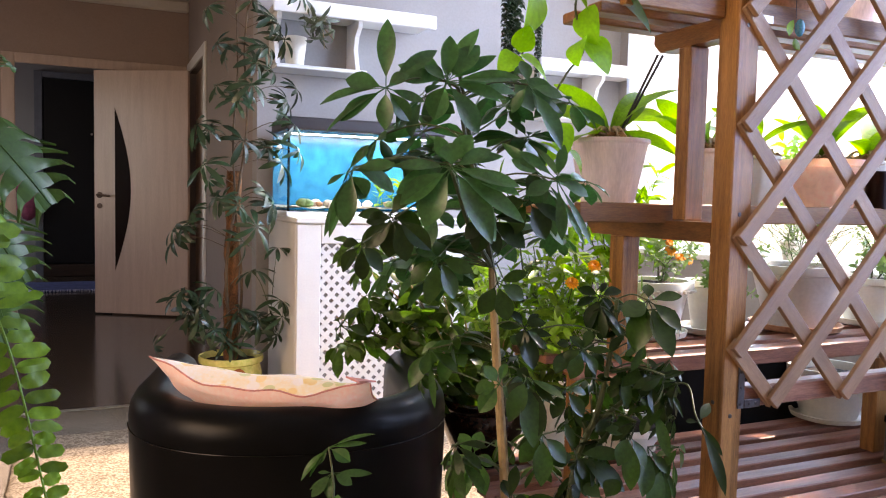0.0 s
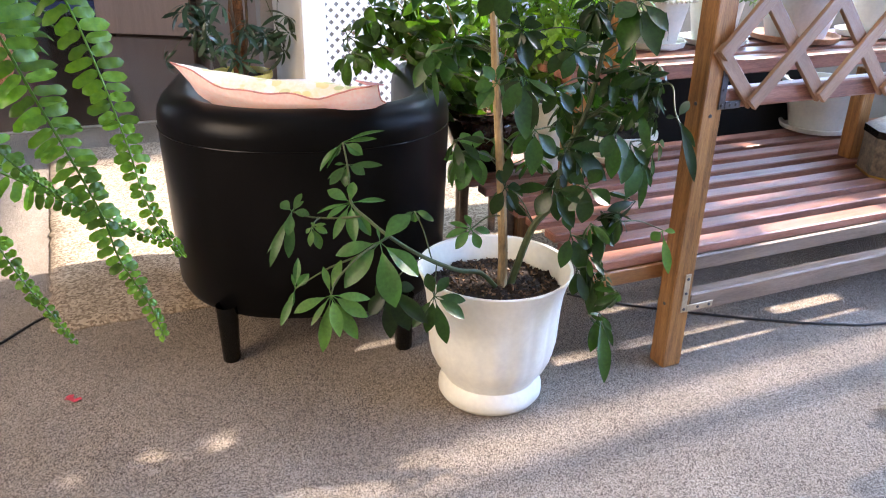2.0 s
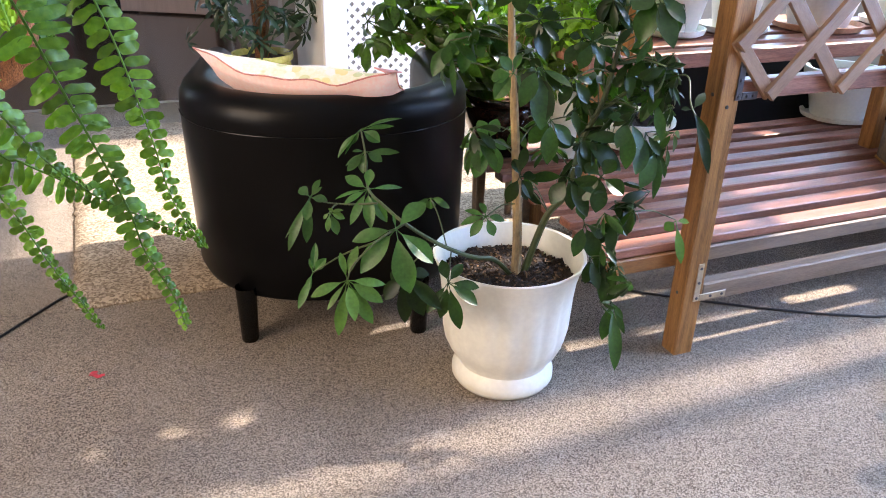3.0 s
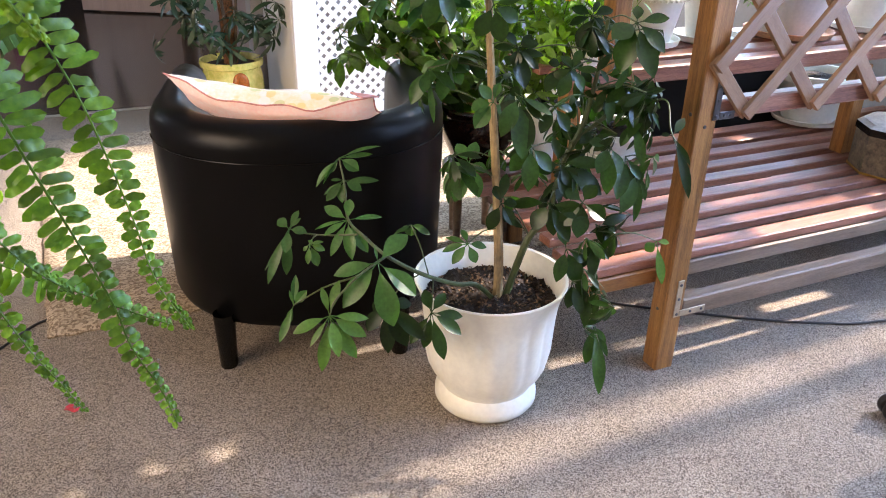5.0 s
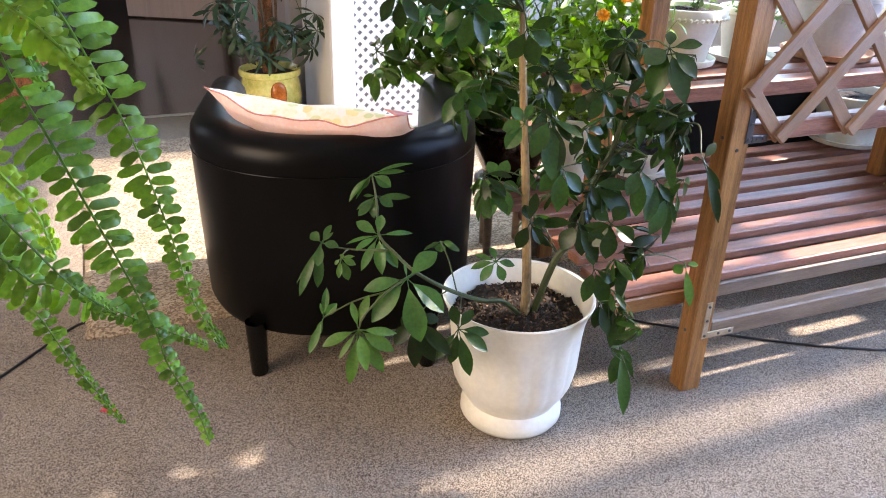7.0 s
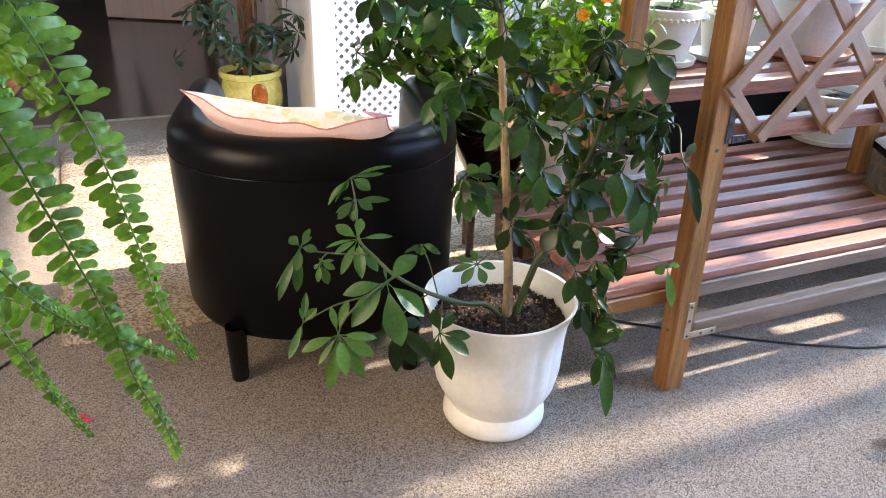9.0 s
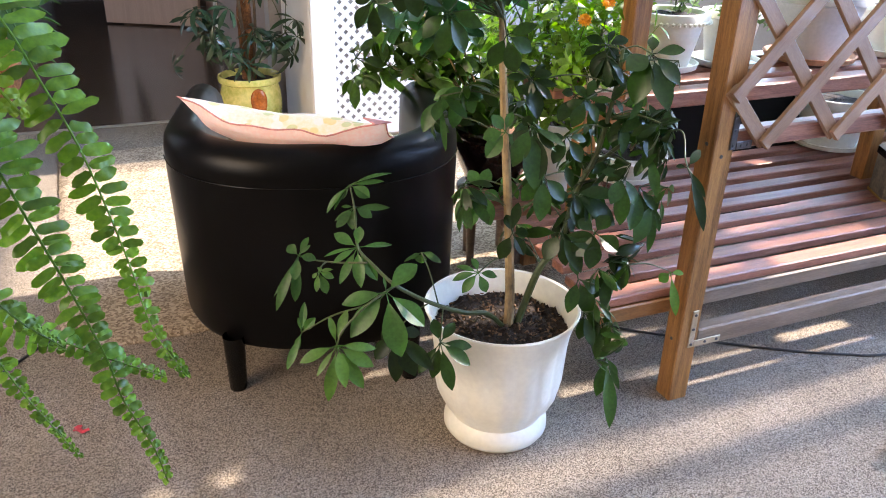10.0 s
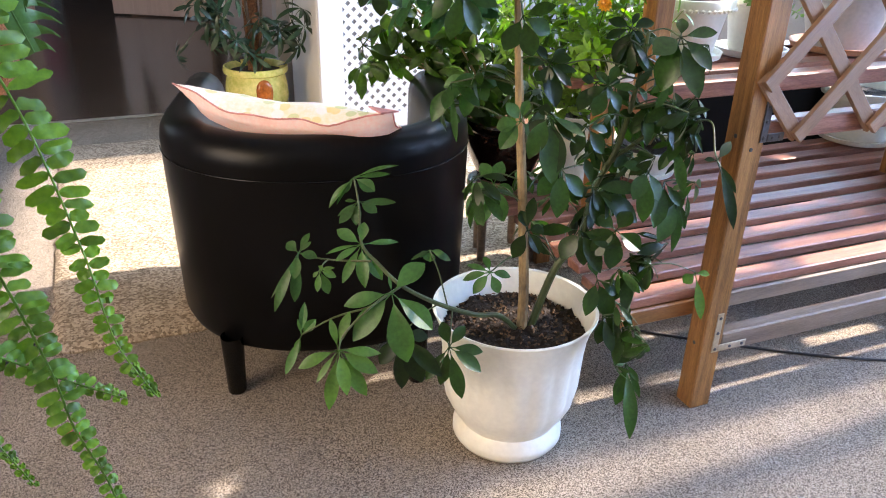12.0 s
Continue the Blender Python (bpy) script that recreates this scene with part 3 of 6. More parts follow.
def urn_pot():
    """White fluted plastic urn on a foot ring."""
    t = thing("urn_pot", pose(0.675, 1.207, 0), "large white fluted plastic urn planter standing on the carpet", "flower pot")
    prof = [(0.100, 0.0), (0.111, 0.004), (0.118, 0.015), (0.1175, 0.03), (0.111, 0.044), (0.105, 0.053), (0.109, 0.063), (0.124, 0.084), (0.137, 0.113), (0.143, 0.145),
            (0.145, 0.185), (0.147, 0.225), (0.151, 0.262), (0.157, 0.290), (0.166, 0.312), (0.168, 0.316), (0.167, 0.3195), (0.161, 0.317), (0.151, 0.292), (0.145, 0.262), (0.142, 0.24)]

    def flute(a, z):
        if z < 0.06 or z > 0.285:
            return 1.0
        k = min(1, (z - 0.06) / 0.03, (0.285 - z) / 0.06)
        return 1 - 0.026 * k * (1 - abs(math.sin(a * 9 + 0.4)) ** 0.7)
    part("body", lathe_bm(prof, 160, wave=flute), M["white_plastic"], t)
    sb = bmesh.new()
    bmesh.ops.create_grid(sb, x_segments=60, y_segments=60, size=0.150)
    bmesh.ops.delete(sb, geom=[v for v in sb.verts if v.co.length > 0.1465], context="VERTS")
    for v in sb.verts:
        v.co.z = 0.276 - 0.5 * v.co.length ** 2 + 0.010 * noise.noise(v.co * 45) + 0.008 * noise.noise(v.co * 120)
    part("soil", sb, M["soil"], t, "dark lumpy potting soil")
    rnd, chips = random.Random(3), bmesh.new()
    for k in range(520):
        r, a = 0.141 * math.sqrt(rnd.random()), rnd.uniform(0, 2 * math.pi)
        m = pose(r * math.cos(a), r * math.sin(a), 0.279 - 0.5 * r * r, rnd.uniform(-40, 40), rnd.uniform(-40, 40), rnd.uniform(0, 360))
        l, w, h = rnd.uniform(0.0015, 0.006), rnd.uniform(0.0008, 0.0028), rnd.uniform(0.0006, 0.0016)
        vs = [chips.verts.new(m @ Vector((x * l, y * w, z * h))) for x in (-1, 1) for y in (-1, 1) for z in (-1, 1)]
        for q in ((0, 1, 3, 2), (4, 6, 7, 5), (0, 4, 5, 1), (2, 3, 7, 6), (1, 5, 7, 3)):
            chips.faces.new([vs[i] for i in q])
    part("bark_mulch", chips, M["chips"], t, "brown bark chips", smooth=False)["kind"] = "stuff"
    return t


urn_pot()

# ---- aquarium and its cabinet ----
M["water"] = mat("aquarium_blue", (0.004, 0.20, 0.38), 0.2, 0.25, 4, 20, 0.0)
M["hood"] = mat("aquarium_hood", (0.035, 0.03, 0.035), 0.35, 0.1, 10, 80, 0.03, 0.001)


M["shade_grey"] = mat("hole_shade", (0.24, 0.235, 0.23), 0.8, 0.1, 10, 80, 0.1, 0.001)


def aquarium_cabinet():
    x0, x1, y0, y1, h = 0.80, 1.64, 3.35, 3.955, 0.94
    c = thing("aquarium_cabinet", pose(0, 0, 0), "white cabinet with a perforated lattice door under the aquarium", "cabinet")
    part("body", box_bm(x0, x1, y0 + 0.02, y1, 0.0, h - 0.026, 0.003), M["white_paint"], c, smooth=False)
    part("top_board", box_bm(x0 - 0.004, x1 + 0.004, y0 - 0.012, y1 + 0.004, h - 0.025, h, 0.004), M["white_paint"], c, smooth=False)
    # door: a frame round a lattice of diagonal strips with diamond holes
    d = part("door", box_bm(x0 + 0.002, x0 + 0.11, y0, y0 + 0.018, 0.03, h - 0.03, 0.003), M["white_paint"], c, smooth=False)
    part("door_rail", box_bm(x0 + 0.112, x0 + 0.55, y0, y0 + 0.018, h - 0.115, h - 0.03, 0.003), M["white_paint"], d, smooth=False)
    part("door_rail", box_bm(x0 + 0.112, x0 + 0.55, y0, y0 + 0.018, 0.03, 0.10, 0.003), M["white_paint"], d, smooth=False)
    part("door_stile", box_bm(x0 + 0.552, x1 - 0.002, y0, y0 + 0.018, 0.03, h - 0.03, 0.003), M["white_paint"], d, smooth=False)
    bm = bmesh.new()
    lx0, lx1, lz0, lz1, p = x0 + 0.11, x0 + 0.551, 0.099, h - 0.114, 0.052
    hole, half = 0.47, p / 2
    for i in range(-1, 2 * int((lx1 - lx0) / p) + 2):
        for j in range(-1, int((lz1 - lz0) / p) + 2):
            cx, cz = lx0 + i * half, lz0 + (j + 0.5 * (i % 2)) * p
            if not (lx0 - 0.001 < cx < lx1 + 0.001 and lz0 - 0.001 < cz < lz1 + 0.001):
                continue
            out = [bm.verts.new((cx + a * half, y0 + 0.006, cz + b * half)) for a, b in ((0, -1), (1, 0), (0, 1), (-1, 0))]
            inn = [bm.verts.new((cx + a * half * hole, y0 + 0.006, cz + b * half * hole)) for a, b in ((0, -1), (1, 0), (0, 1), (-1, 0))]
            for k in range(4):
                bm.faces.new((out[k], out[(k + 1) % 4], inn[(k + 1) % 4], inn[k]))
    bmesh.ops.remove_doubles(bm, verts=bm.verts, dist=0.0005)
    ext = bmesh.ops.extrude_face_region(bm, geom=bm.faces[:])
    bmesh.ops.translate(bm, vec=(0, 0.005, 0), verts=[v for v in ext["geom"] if isinstance(v, bmesh.types.BMVert)])
    part("lattice_panel", bm, M["white_paint"], d, "white panel pierced with diamond holes", smooth=False)
    # flat grey sheet whose colour gives the shade inside the holes
    part("backing", box_bm(lx0, lx1, y0 + 0.0125, y0 + 0.0195, lz0, lz1), M["shade_grey"], c, "grey sheet coloured as the shade behind the holes", smooth=False)
    return c


aquarium_cabinet()


def yellow_pot():
    t = thing("yellow_pot", pose(0.56, 3.60, 0), "yellow-green glazed ceramic pot with an amber drop ornament", "flower pot")
    part("body", lathe_bm([(0.085, 0), (0.09, 0.006), (0.118, 0.05), (0.138, 0.11), (0.143, 0.17), (0.138, 0.225), (0.13, 0.258), (0.131, 0.266), (0.143, 0.272), (0.146, 0.285), (0.143, 0.30), (0.134, 0.30), (0.126, 0.28), (0.124, 0.26)], 48), M["yellow_glaze"], t)
    part("soil", lathe_bm([(0.1255, 0.272), (0.06, 0.28), (0.004, 0.278)], 24), M["soil"], t)
    bm = bmesh.new()
    bmesh.ops.create_uvsphere(bm, u_segments=20, v_segments=14, radius=1)
    for v in bm.verts:
        k = 0.75 + 0.25 * v.co.z
        v.co = Vector((v.co.x * 0.048 * k, v.co.y * 0.018, v.co.z * 0.075))
    part("drop_ornament", bm, M["amber_glaze"], t, "raised amber-brown glazed drop", pose(0.012, -0.138, 0.185, -4))
    return t


M["yellow_glaze"] = mat("yellow_green_glaze", (0.68, 0.60, 0.22), 0.2, 0.2, 18, 60, 0.5, 0.004, second=(0.42, 0.45, 0.09))
def two_tone_glaze(m, low_a, low_b, z0, z1):
    """Runs the glaze from mottled green at the foot to the plain tone under the rim."""
    n, l = m.node_tree.nodes, m.node_tree.links
    base = n["Principled BSDF"].inputs["Base Color"]
    co, sep, rng, vor, ramp, mix = (n.new("ShaderNode" + k) for k in ("TexCoord", "SeparateXYZ", "MapRange", "TexVoronoi", "ValToRGB", "MixRGB"))
    vor.feature, vor.inputs["Scale"].default_value = "DISTANCE_TO_EDGE", 45
    ramp.color_ramp.elements[0].color, ramp.color_ramp.elements[1].color = (*low_b, 1), (*low_a, 1)
    ramp.color_ramp.elements[1].position = 0.22
    rng.inputs[1].default_value, rng.inputs[2].default_value = z0, z1
    l.new(co.outputs["Object"], sep.inputs[0])
    l.new(co.outputs["Object"], vor.inputs["Vector"])
    l.new(sep.outputs[2], rng.inputs[0])
    l.new(vor.outputs["Distance"], ramp.inputs[0])
    l.new(rng.outputs[0], mix.inputs[0])
    l.new(ramp.outputs[0], mix.inputs[1])
    l.new(base.links[0].from_socket, mix.inputs[2])
    l.new(mix.outputs[0], base)


two_tone_glaze(M["yellow_glaze"], (0.36, 0.42, 0.08), (0.05, 0.09, 0.02), 0.10, 0.18)
M["amber_glaze"] = mat("amber_glaze", (0.45, 0.12, 0.02), 0.15, 0.3, 20, 90, 0.1, 0.002)
yellow_pot()


# ---- foliage ----
def add_leaf(bm, m, length, width, droop=0.25, fold=0.18, peak=0.5, segs=5, blunt=0.7, wave=0.0):
    """A leaf blade along +y from the origin of m: three verts across, folded at the midrib and bending down."""
    rows = []
    for i in range(segs + 1):
        t = i / segs
        w = width / 2 * (math.sin(math.pi * t ** (math.log(0.5) / math.log(peak))) ** blunt if 0 < t < 1 else 0.06)
        y, z = length * t * (1 - 0.15 * droop * t), -droop * length * t * t
        ripple = wave * width * math.sin(11 * t + length * 4e3)
        rows.append([bm.verts.new(m @ Vector(p)) for p in ((-w, y, z + fold * w + ripple), (0, y, z), (w, y, z + fold * w - ripple))])
    for a, b in zip(rows, rows[1:]):
        bm.faces.new((a[0], a[1], b[1], b[0]))
        bm.faces.new((a[1], a[2], b[2], b[1]))
    return bm


def umbrella_meshes(name, count, material, leaflets, length, width, dip, variants=5, seed=1, droop=0.3, peak=0.58, stalk=0.016, segs=5):
    """Compound leaves: leaflets that ray out from the end of the leaf stalk."""
    rnd, out = random.Random(seed), []
    for v in range(variants):
        bm = bmesh.new()
        n = leaflets + rnd.choice((-1, 0, 0, 1))
        for i in range(n):
            az = 360 * i / n + rnd.uniform(-10, 10)
            tilt = -dip + rnd.uniform(-16, 16)
            s = rnd.uniform(0.72, 1.1)
            m = pose(0, 0, 0, 0, 0, az) @ pose(0, 0, 0, tilt, rnd.uniform(-20, 20), 0)
            tube_bm([m @ Vector((0, 0, 0)), m @ Vector((0, stalk, 0))], 0.0011, 4, bm)
            add_leaf(bm, m @ pose(0, stalk * 0.95, 0), length * s, width * s, droop * rnd.uniform(0.4, 1.5), rnd.uniform(0.05, 0.3), peak, segs, 0.52)
        out.append(mesh_of(name, bm, material))
    return out


def twig_meshes(name, material, n, length, width, twig, variants=4, seed=2, droop=0.3, stem_r=0.0012, lift=35):
    """Short leafy twigs along +z, with leaves set spirally."""
    rnd, out = random.Random(seed), []
    for v in range(variants):
        bm = bmesh.new()
        bend = rnd.uniform(-0.25, 0.25)
        line = [Vector((bend * twig * (i / 4) ** 2, 0, twig * i / 4)) for i in range(5)]
        tube_bm(line, [stem_r] * 4 + [stem_r * 0.5], 4, bm)
        for i in range(n):
            t = (i + 0.6) / n
            p = line[0].lerp(line[-1], t)
            s = rnd.uniform(0.65, 1.1)
            m = Matrix.Translation(p) @ pose(0, 0, 0, 0, 0, i * 137.5 + rnd.uniform(-20, 20)) @ pose(0, 0, 0, lift + rnd.uniform(-35, 25), 0, 0)
            add_leaf(bm, m, length * s, width * s, droop * rnd.uniform(0.3, 1.5), rnd.uniform(0.05, 0.3), 0.5, 4)
        out.append(mesh_of(name, bm, material))
    return out


def aim(at, up, spin, scale=1.0):
    q = Vector(up).to_track_quat("Z", "Y").to_matrix().to_4x4()
    return Matrix.Translation(at) @ q @ pose(0, 0, 0, 0, 0, spin) @ Matrix.Scale(scale, 4)


def grow(plant, line, r0, r1, stem_mat, leaf_name, meshes, leaves, rnd, name="branch", up=0.55, steps=8, back=0.03, face=(0, 0, 0)):
    """One branch through the points, with leaf stalks out to the leaves (place, size), as parts of a plant."""
    inv = plant.matrix_basis.inverted()
    pts = curve_points([inv @ Vector(p) for p in line], steps)
    n = len(pts)
    bm = tube_bm(pts, [r0 + (r1 - r0) * i / (n - 1) for i in range(n)], 8)
    for p, size in leaves:
        p = inv @ Vector(p)
        k = min(range(n), key=lambda i: (pts[i] - p - Vector((0, 0, -back))).length)
        a = pts[k]
        d = p - a
        mid = a + d * 0.5 + Vector((0, 0, 0.12 * d.length))
        tube_bm(curve_points([a, mid, p], 3), 0.0016, 5, bm)
        u = d.normalized() * (1 - up) + Vector((0, 0, up)) + Vector((rnd.uniform(-0.25, 0.25), rnd.uniform(-0.25, 0.25), 0)) + Vector(face)
        part(leaf_name, rnd.choice(meshes), None, plant, m=aim(p, u, rnd.uniform(0, 360), size))
    return part(name, bm, stem_mat, plant)


def around(line, n, rnd, rmin, rmax, t0=0.2, t1=1.0, drop=0.02, s0=0.7, s1=1.1, side=None, spread=1.0):
    """Leaf places scattered round a branch."""
    pts, out = curve_points(line, 8), []
    while len(out) < n:
        t = rnd.uniform(t0, t1)
        p = pts[int(t * (len(pts) - 1))]
        a, r = rnd.uniform(0, 2 * math.pi), rnd.uniform(rmin, rmax)
        o = Vector((math.cos(a) * r, math.sin(a) * r, rnd.uniform(-drop, drop * 2)))
        if side and o.dot(Vector(side)) < -0.3 * r:
            continue
        out.append((p + o * spread, rnd.uniform(s0, s1)))
    return out


# umbrella leaf colour split by light: shaded inner leaves darker, lit crown leaves lighter
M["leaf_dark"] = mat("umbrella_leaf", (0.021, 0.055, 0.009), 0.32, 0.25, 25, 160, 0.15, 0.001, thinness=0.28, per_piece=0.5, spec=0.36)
M["leaf_crown"] = mat("lit_umbrella_leaf", (0.034, 0.108, 0.03), 0.3, 0.25, 25, 160, 0.15, 0.001, thinness=0.3, per_piece=0.45, spec=0.6)
M["leaf_sunny"] = mat("sunlit_fern_leaf", (0.24, 0.40, 0.05), 0.4, 0.2, 25, 160, 0.15, 0.001, thinness=0.55, per_piece=0.35)
M["leaf_fresh"] = mat("fresh_leaf", (0.15, 0.28, 0.035), 0.38, 0.2, 25, 160, 0.15, 0.001, thinness=0.55, per_piece=0.25)
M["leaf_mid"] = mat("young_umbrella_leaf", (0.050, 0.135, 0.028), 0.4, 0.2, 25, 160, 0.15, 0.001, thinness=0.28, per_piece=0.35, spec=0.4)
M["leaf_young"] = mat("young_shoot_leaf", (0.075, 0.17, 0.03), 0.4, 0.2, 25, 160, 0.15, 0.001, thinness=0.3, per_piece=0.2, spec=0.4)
M["leaf_lime"] = mat("lime_leaf", (0.20, 0.42, 0.03), 0.4, 0.15, 18, 120, 0.1, 0.001, thinness=0.5, per_piece=0.2)
M["leaf_deep"] = mat("deep_green_leaf", (0.022, 0.052, 0.022), 0.3, 0.25, 25, 160, 0.12, 0.001, thinness=0.1, per_piece=0.35)
M["leaf_bush"] = mat("bush_leaf", (0.05, 0.105, 0.017), 0.34, 0.3, 30, 160, 0.12, 0.001, thinness=0.42, per_piece=0.35)
M["leaf_striped"] = mat("striped_leaf", (0.11, 0.13, 0.08), 0.4, 0.3, 60, 160, 0.12, 0.001, stretch=(8, 1, 1), thinness=0.2, per_piece=0.3, second=(0.02, 0.03, 0.018))
M["leaf_fern"] = mat("fern_leaf", (0.13, 0.24, 0.03), 0.38, 0.3, 14, 220, 0.2, 0.001, thinness=0.45, per_piece=0.2, second=(0.065, 0.16, 0.024), spec=0.4)
island_tones(M["leaf_fern"], 0.55, 1.5)
M["leaf_pale"] = mat("pale_green_leaf", (0.16, 0.26, 0.09), 0.45, 0.2, 30, 160, 0.12, 0.001, thinness=0.35, per_piece=0.3)
M["bark"] = mat("tan_stem", (0.36, 0.25, 0.12), 0.7, 0.3, 40, 200, 0.5, 0.002, stretch=(1, 1, 0.3))
M["bark_dark"] = mat("brown_vine", (0.13, 0.085, 0.05), 0.75, 0.3, 40, 200, 0.5, 0.002, stretch=(1, 1, 0.3))
M["stem_green"] = mat("green_stem", (0.06, 0.085, 0.026), 0.5, 0.2, 30, 160, 0.2, 0.001)
M["moss"] = mat("coir_pole", (0.25, 0.10, 0.035), 0.95, 0.5, 30, 240, 1.0, 0.01, stretch=(1, 1, 0.5))

UMB_DROOP = umbrella_meshes("leaf", 5, M["leaf_dark"], 7, 0.085, 0.031, 30, 6, 14, droop=0.28, peak=0.64)
UMB_CROWN = umbrella_meshes("leaf", 5, M["leaf_crown"], 8, 0.074, 0.035, 12, 7, 16, droop=0.2, peak=0.62)
UMB_HANG = umbrella_meshes("leaf", 5, M["leaf_dark"], 6, 0.092, 0.032, 52, 6, 18, droop=0.15, peak=0.56, stalk=0.018)
PALM = umbrella_meshes("leaf", 5, M["leaf_deep"], 7, 0.112, 0.027, 10, 6, 13, droop=0.42, peak=0.6, stalk=0.01)


RIGHT = Vector((0.894, -0.447, 0))


def umbrella_plant():
    rnd = random.Random(5)
    p = thing("umbrella_plant", pose(0.684, 1.19, 0.26), "tall dark green umbrella plant growing in the white urn", "plant")
    inv = p.matrix_basis.inverted()
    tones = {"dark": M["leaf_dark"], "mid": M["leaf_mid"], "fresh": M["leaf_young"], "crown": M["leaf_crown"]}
    trunk = [(0.684, 1.19, 0.25), (0.682, 1.19, 0.36), (0.668, 1.19, 0.52), (0.653, 1.19, 0.664), (0.640, 1.19, 0.787), (0.628, 1.188, 0.92), (0.59, 1.17, 1.05), (0.54, 1.15, 1.24)]
    second = [(0.697, 1.19, 0.25), (0.742, 1.18, 0.40), (0.784, 1.17, 0.46), (0.80, 1.16, 0.571), (0.828, 1.14, 0.664), (0.84, 1.12, 0.80), (0.83, 1.10, 0.87)]
    hang = [(0.81, 1.15, 0.62), (0.90, 1.11, 0.70), (0.94, 1.09, 0.66), (0.93, 1.08, 0.55), (0.87, 1.07, 0.44), (0.815, 1.03, 0.36), (0.805, 1.0, 0.28)]
    reach = [(0.93, 1.10, 0.70), (0.95, 1.05, 0.72), (0.92, 0.99, 0.68), (0.955, 0.98, 0.63)]
    shoot = [(0.87, 1.07, 0.44), (0.93, 1.07, 0.435), (0.997, 1.07, 0.405)]
    low = [(0.673, 1.19, 0.27), (0.62, 1.17, 0.325), (0.558, 1.15, 0.351), (0.471, 1.12, 0.407), (0.391, 1.09, 0.474), (0.370, 1.15, 0.489), (0.358, 1.212, 0.503), (0.372, 1.27, 0.545), (0.373, 1.305, 0.593)]
    side = [(0.363, 1.17, 0.487), (0.322, 1.22, 0.471), (0.285, 1.25, 0.468), (0.252, 1.251, 0.483)]
    fork = [(0.391, 1.09, 0.474), (0.33, 1.07, 0.455), (0.284, 1.065, 0.417), (0.271, 1.062, 0.390)]
    twig = [(0.33, 1.07, 0.455), (0.288, 1.15, 0.399), (0.238, 1.20, 0.344)]
    tier = [(0.628, 1.188, 0.92), (0.57, 1.16, 0.99), (0.52, 1.12, 1.07), (0.494, 1.09, 1.09)]
    top = [(0.59, 1.17, 1.05), (0.55, 1.15, 1.15), (0.53, 1.13, 1.21), (0.502, 1.12, 1.221)]

    def stem(line, r0, r1, material, name="branch"):
        pts = curve_points([inv @ Vector(q) for q in line], 8)
        part(name, tube_bm(pts, [r0 + (r1 - r0) * i / (len(pts) - 1) for i in range(len(pts))], 8), M[material], p)

    def whorl(line, centre, tone, *leaflets, level=False):
        """One compound leaf: leaflets (turn, length, width in mm) raying from the end of its stalk, facing the room."""
        ahead = Vector((0.447, 0.894, 0)) if level else Vector((0.40, 0.80, -0.45)).normalized()
        up = RIGHT.cross(ahead)
        c, bm = inv @ Vector(centre), bmesh.new()
        for turn, length, width in leaflets:
            length, width = length * 0.001, width * 0.001
            y = (RIGHT * math.cos(radians(turn)) + up * math.sin(radians(turn)) - ahead * rnd.uniform(-0.25, 0.3)).normalized()
            face = -ahead * 0.8 + Vector((rnd.uniform(-0.3, 0.3), rnd.uniform(-0.3, 0.1), 0.55 + rnd.uniform(-0.3, 0.3)))
            z = (face - y * face.dot(y)).normalized()
            m = Matrix((y.cross(z), y, z)).transposed().to_4x4()
            m.translation = c
            stalk = min(0.022, 0.17 * length)
            tube_bm([m @ Vector((0, 0, 0)), m @ Vector((0, stalk, 0))], 0.0010, 4, bm)
            add_leaf(bm, m @ pose(0, stalk * 0.95, 0), length - stalk, width * 0.95, rnd.uniform(0.02, 0.28), rnd.uniform(0.12, 0.42), rnd.uniform(0.5, 0.58), 8, 0.78)
        leaf = part("leaf", bm, tones[tone], p)
        pts = [inv @ Vector(q) for q in curve_points(line, 8)]
        a = min(pts, key=lambda q: (q - c).length + 0.4 * max(0.0, q.z - c.z))
        if (c - a).length > 0.004:
            mid = a.lerp(c, 0.5) + Vector((0, 0, 0.10 * (c - a).length))
            part("petiole", tube_bm(curve_points([a, mid, c], 4), 0.0015, 5), M["stem_green"], leaf)

    stem(trunk[:6], 0.0115, 0.0068, "bark", "trunk")
    stem(trunk[5:], 0.0066, 0.004, "stem_green")
    stem(second, 0.0085, 0.0035, "stem_green")
    stem(hang, 0.0045, 0.0016, "stem_green")
    stem(reach, 0.0019, 0.0012, "stem_green")
    stem(shoot, 0.002, 0.001, "stem_green")
    stem(low, 0.0058, 0.0016, "stem_green")
    stem(side, 0.0022, 0.0013, "stem_green")
    stem(fork, 0.0026, 0.0014, "stem_green")
    stem(twig, 0.002, 0.0012, "stem_green")
    stem(tier, 0.005, 0.003, "stem_green")
    stem(top, 0.004, 0.003, "stem_green")
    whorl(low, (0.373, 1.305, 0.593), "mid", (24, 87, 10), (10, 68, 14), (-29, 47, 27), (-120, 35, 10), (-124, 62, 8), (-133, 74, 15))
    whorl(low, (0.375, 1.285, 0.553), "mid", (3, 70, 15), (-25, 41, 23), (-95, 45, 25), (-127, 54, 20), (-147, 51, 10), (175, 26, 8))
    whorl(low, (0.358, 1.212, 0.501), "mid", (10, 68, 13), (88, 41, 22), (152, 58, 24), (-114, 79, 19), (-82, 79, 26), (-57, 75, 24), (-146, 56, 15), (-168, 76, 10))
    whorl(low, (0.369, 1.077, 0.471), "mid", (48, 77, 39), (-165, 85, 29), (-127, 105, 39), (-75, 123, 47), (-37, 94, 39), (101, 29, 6))
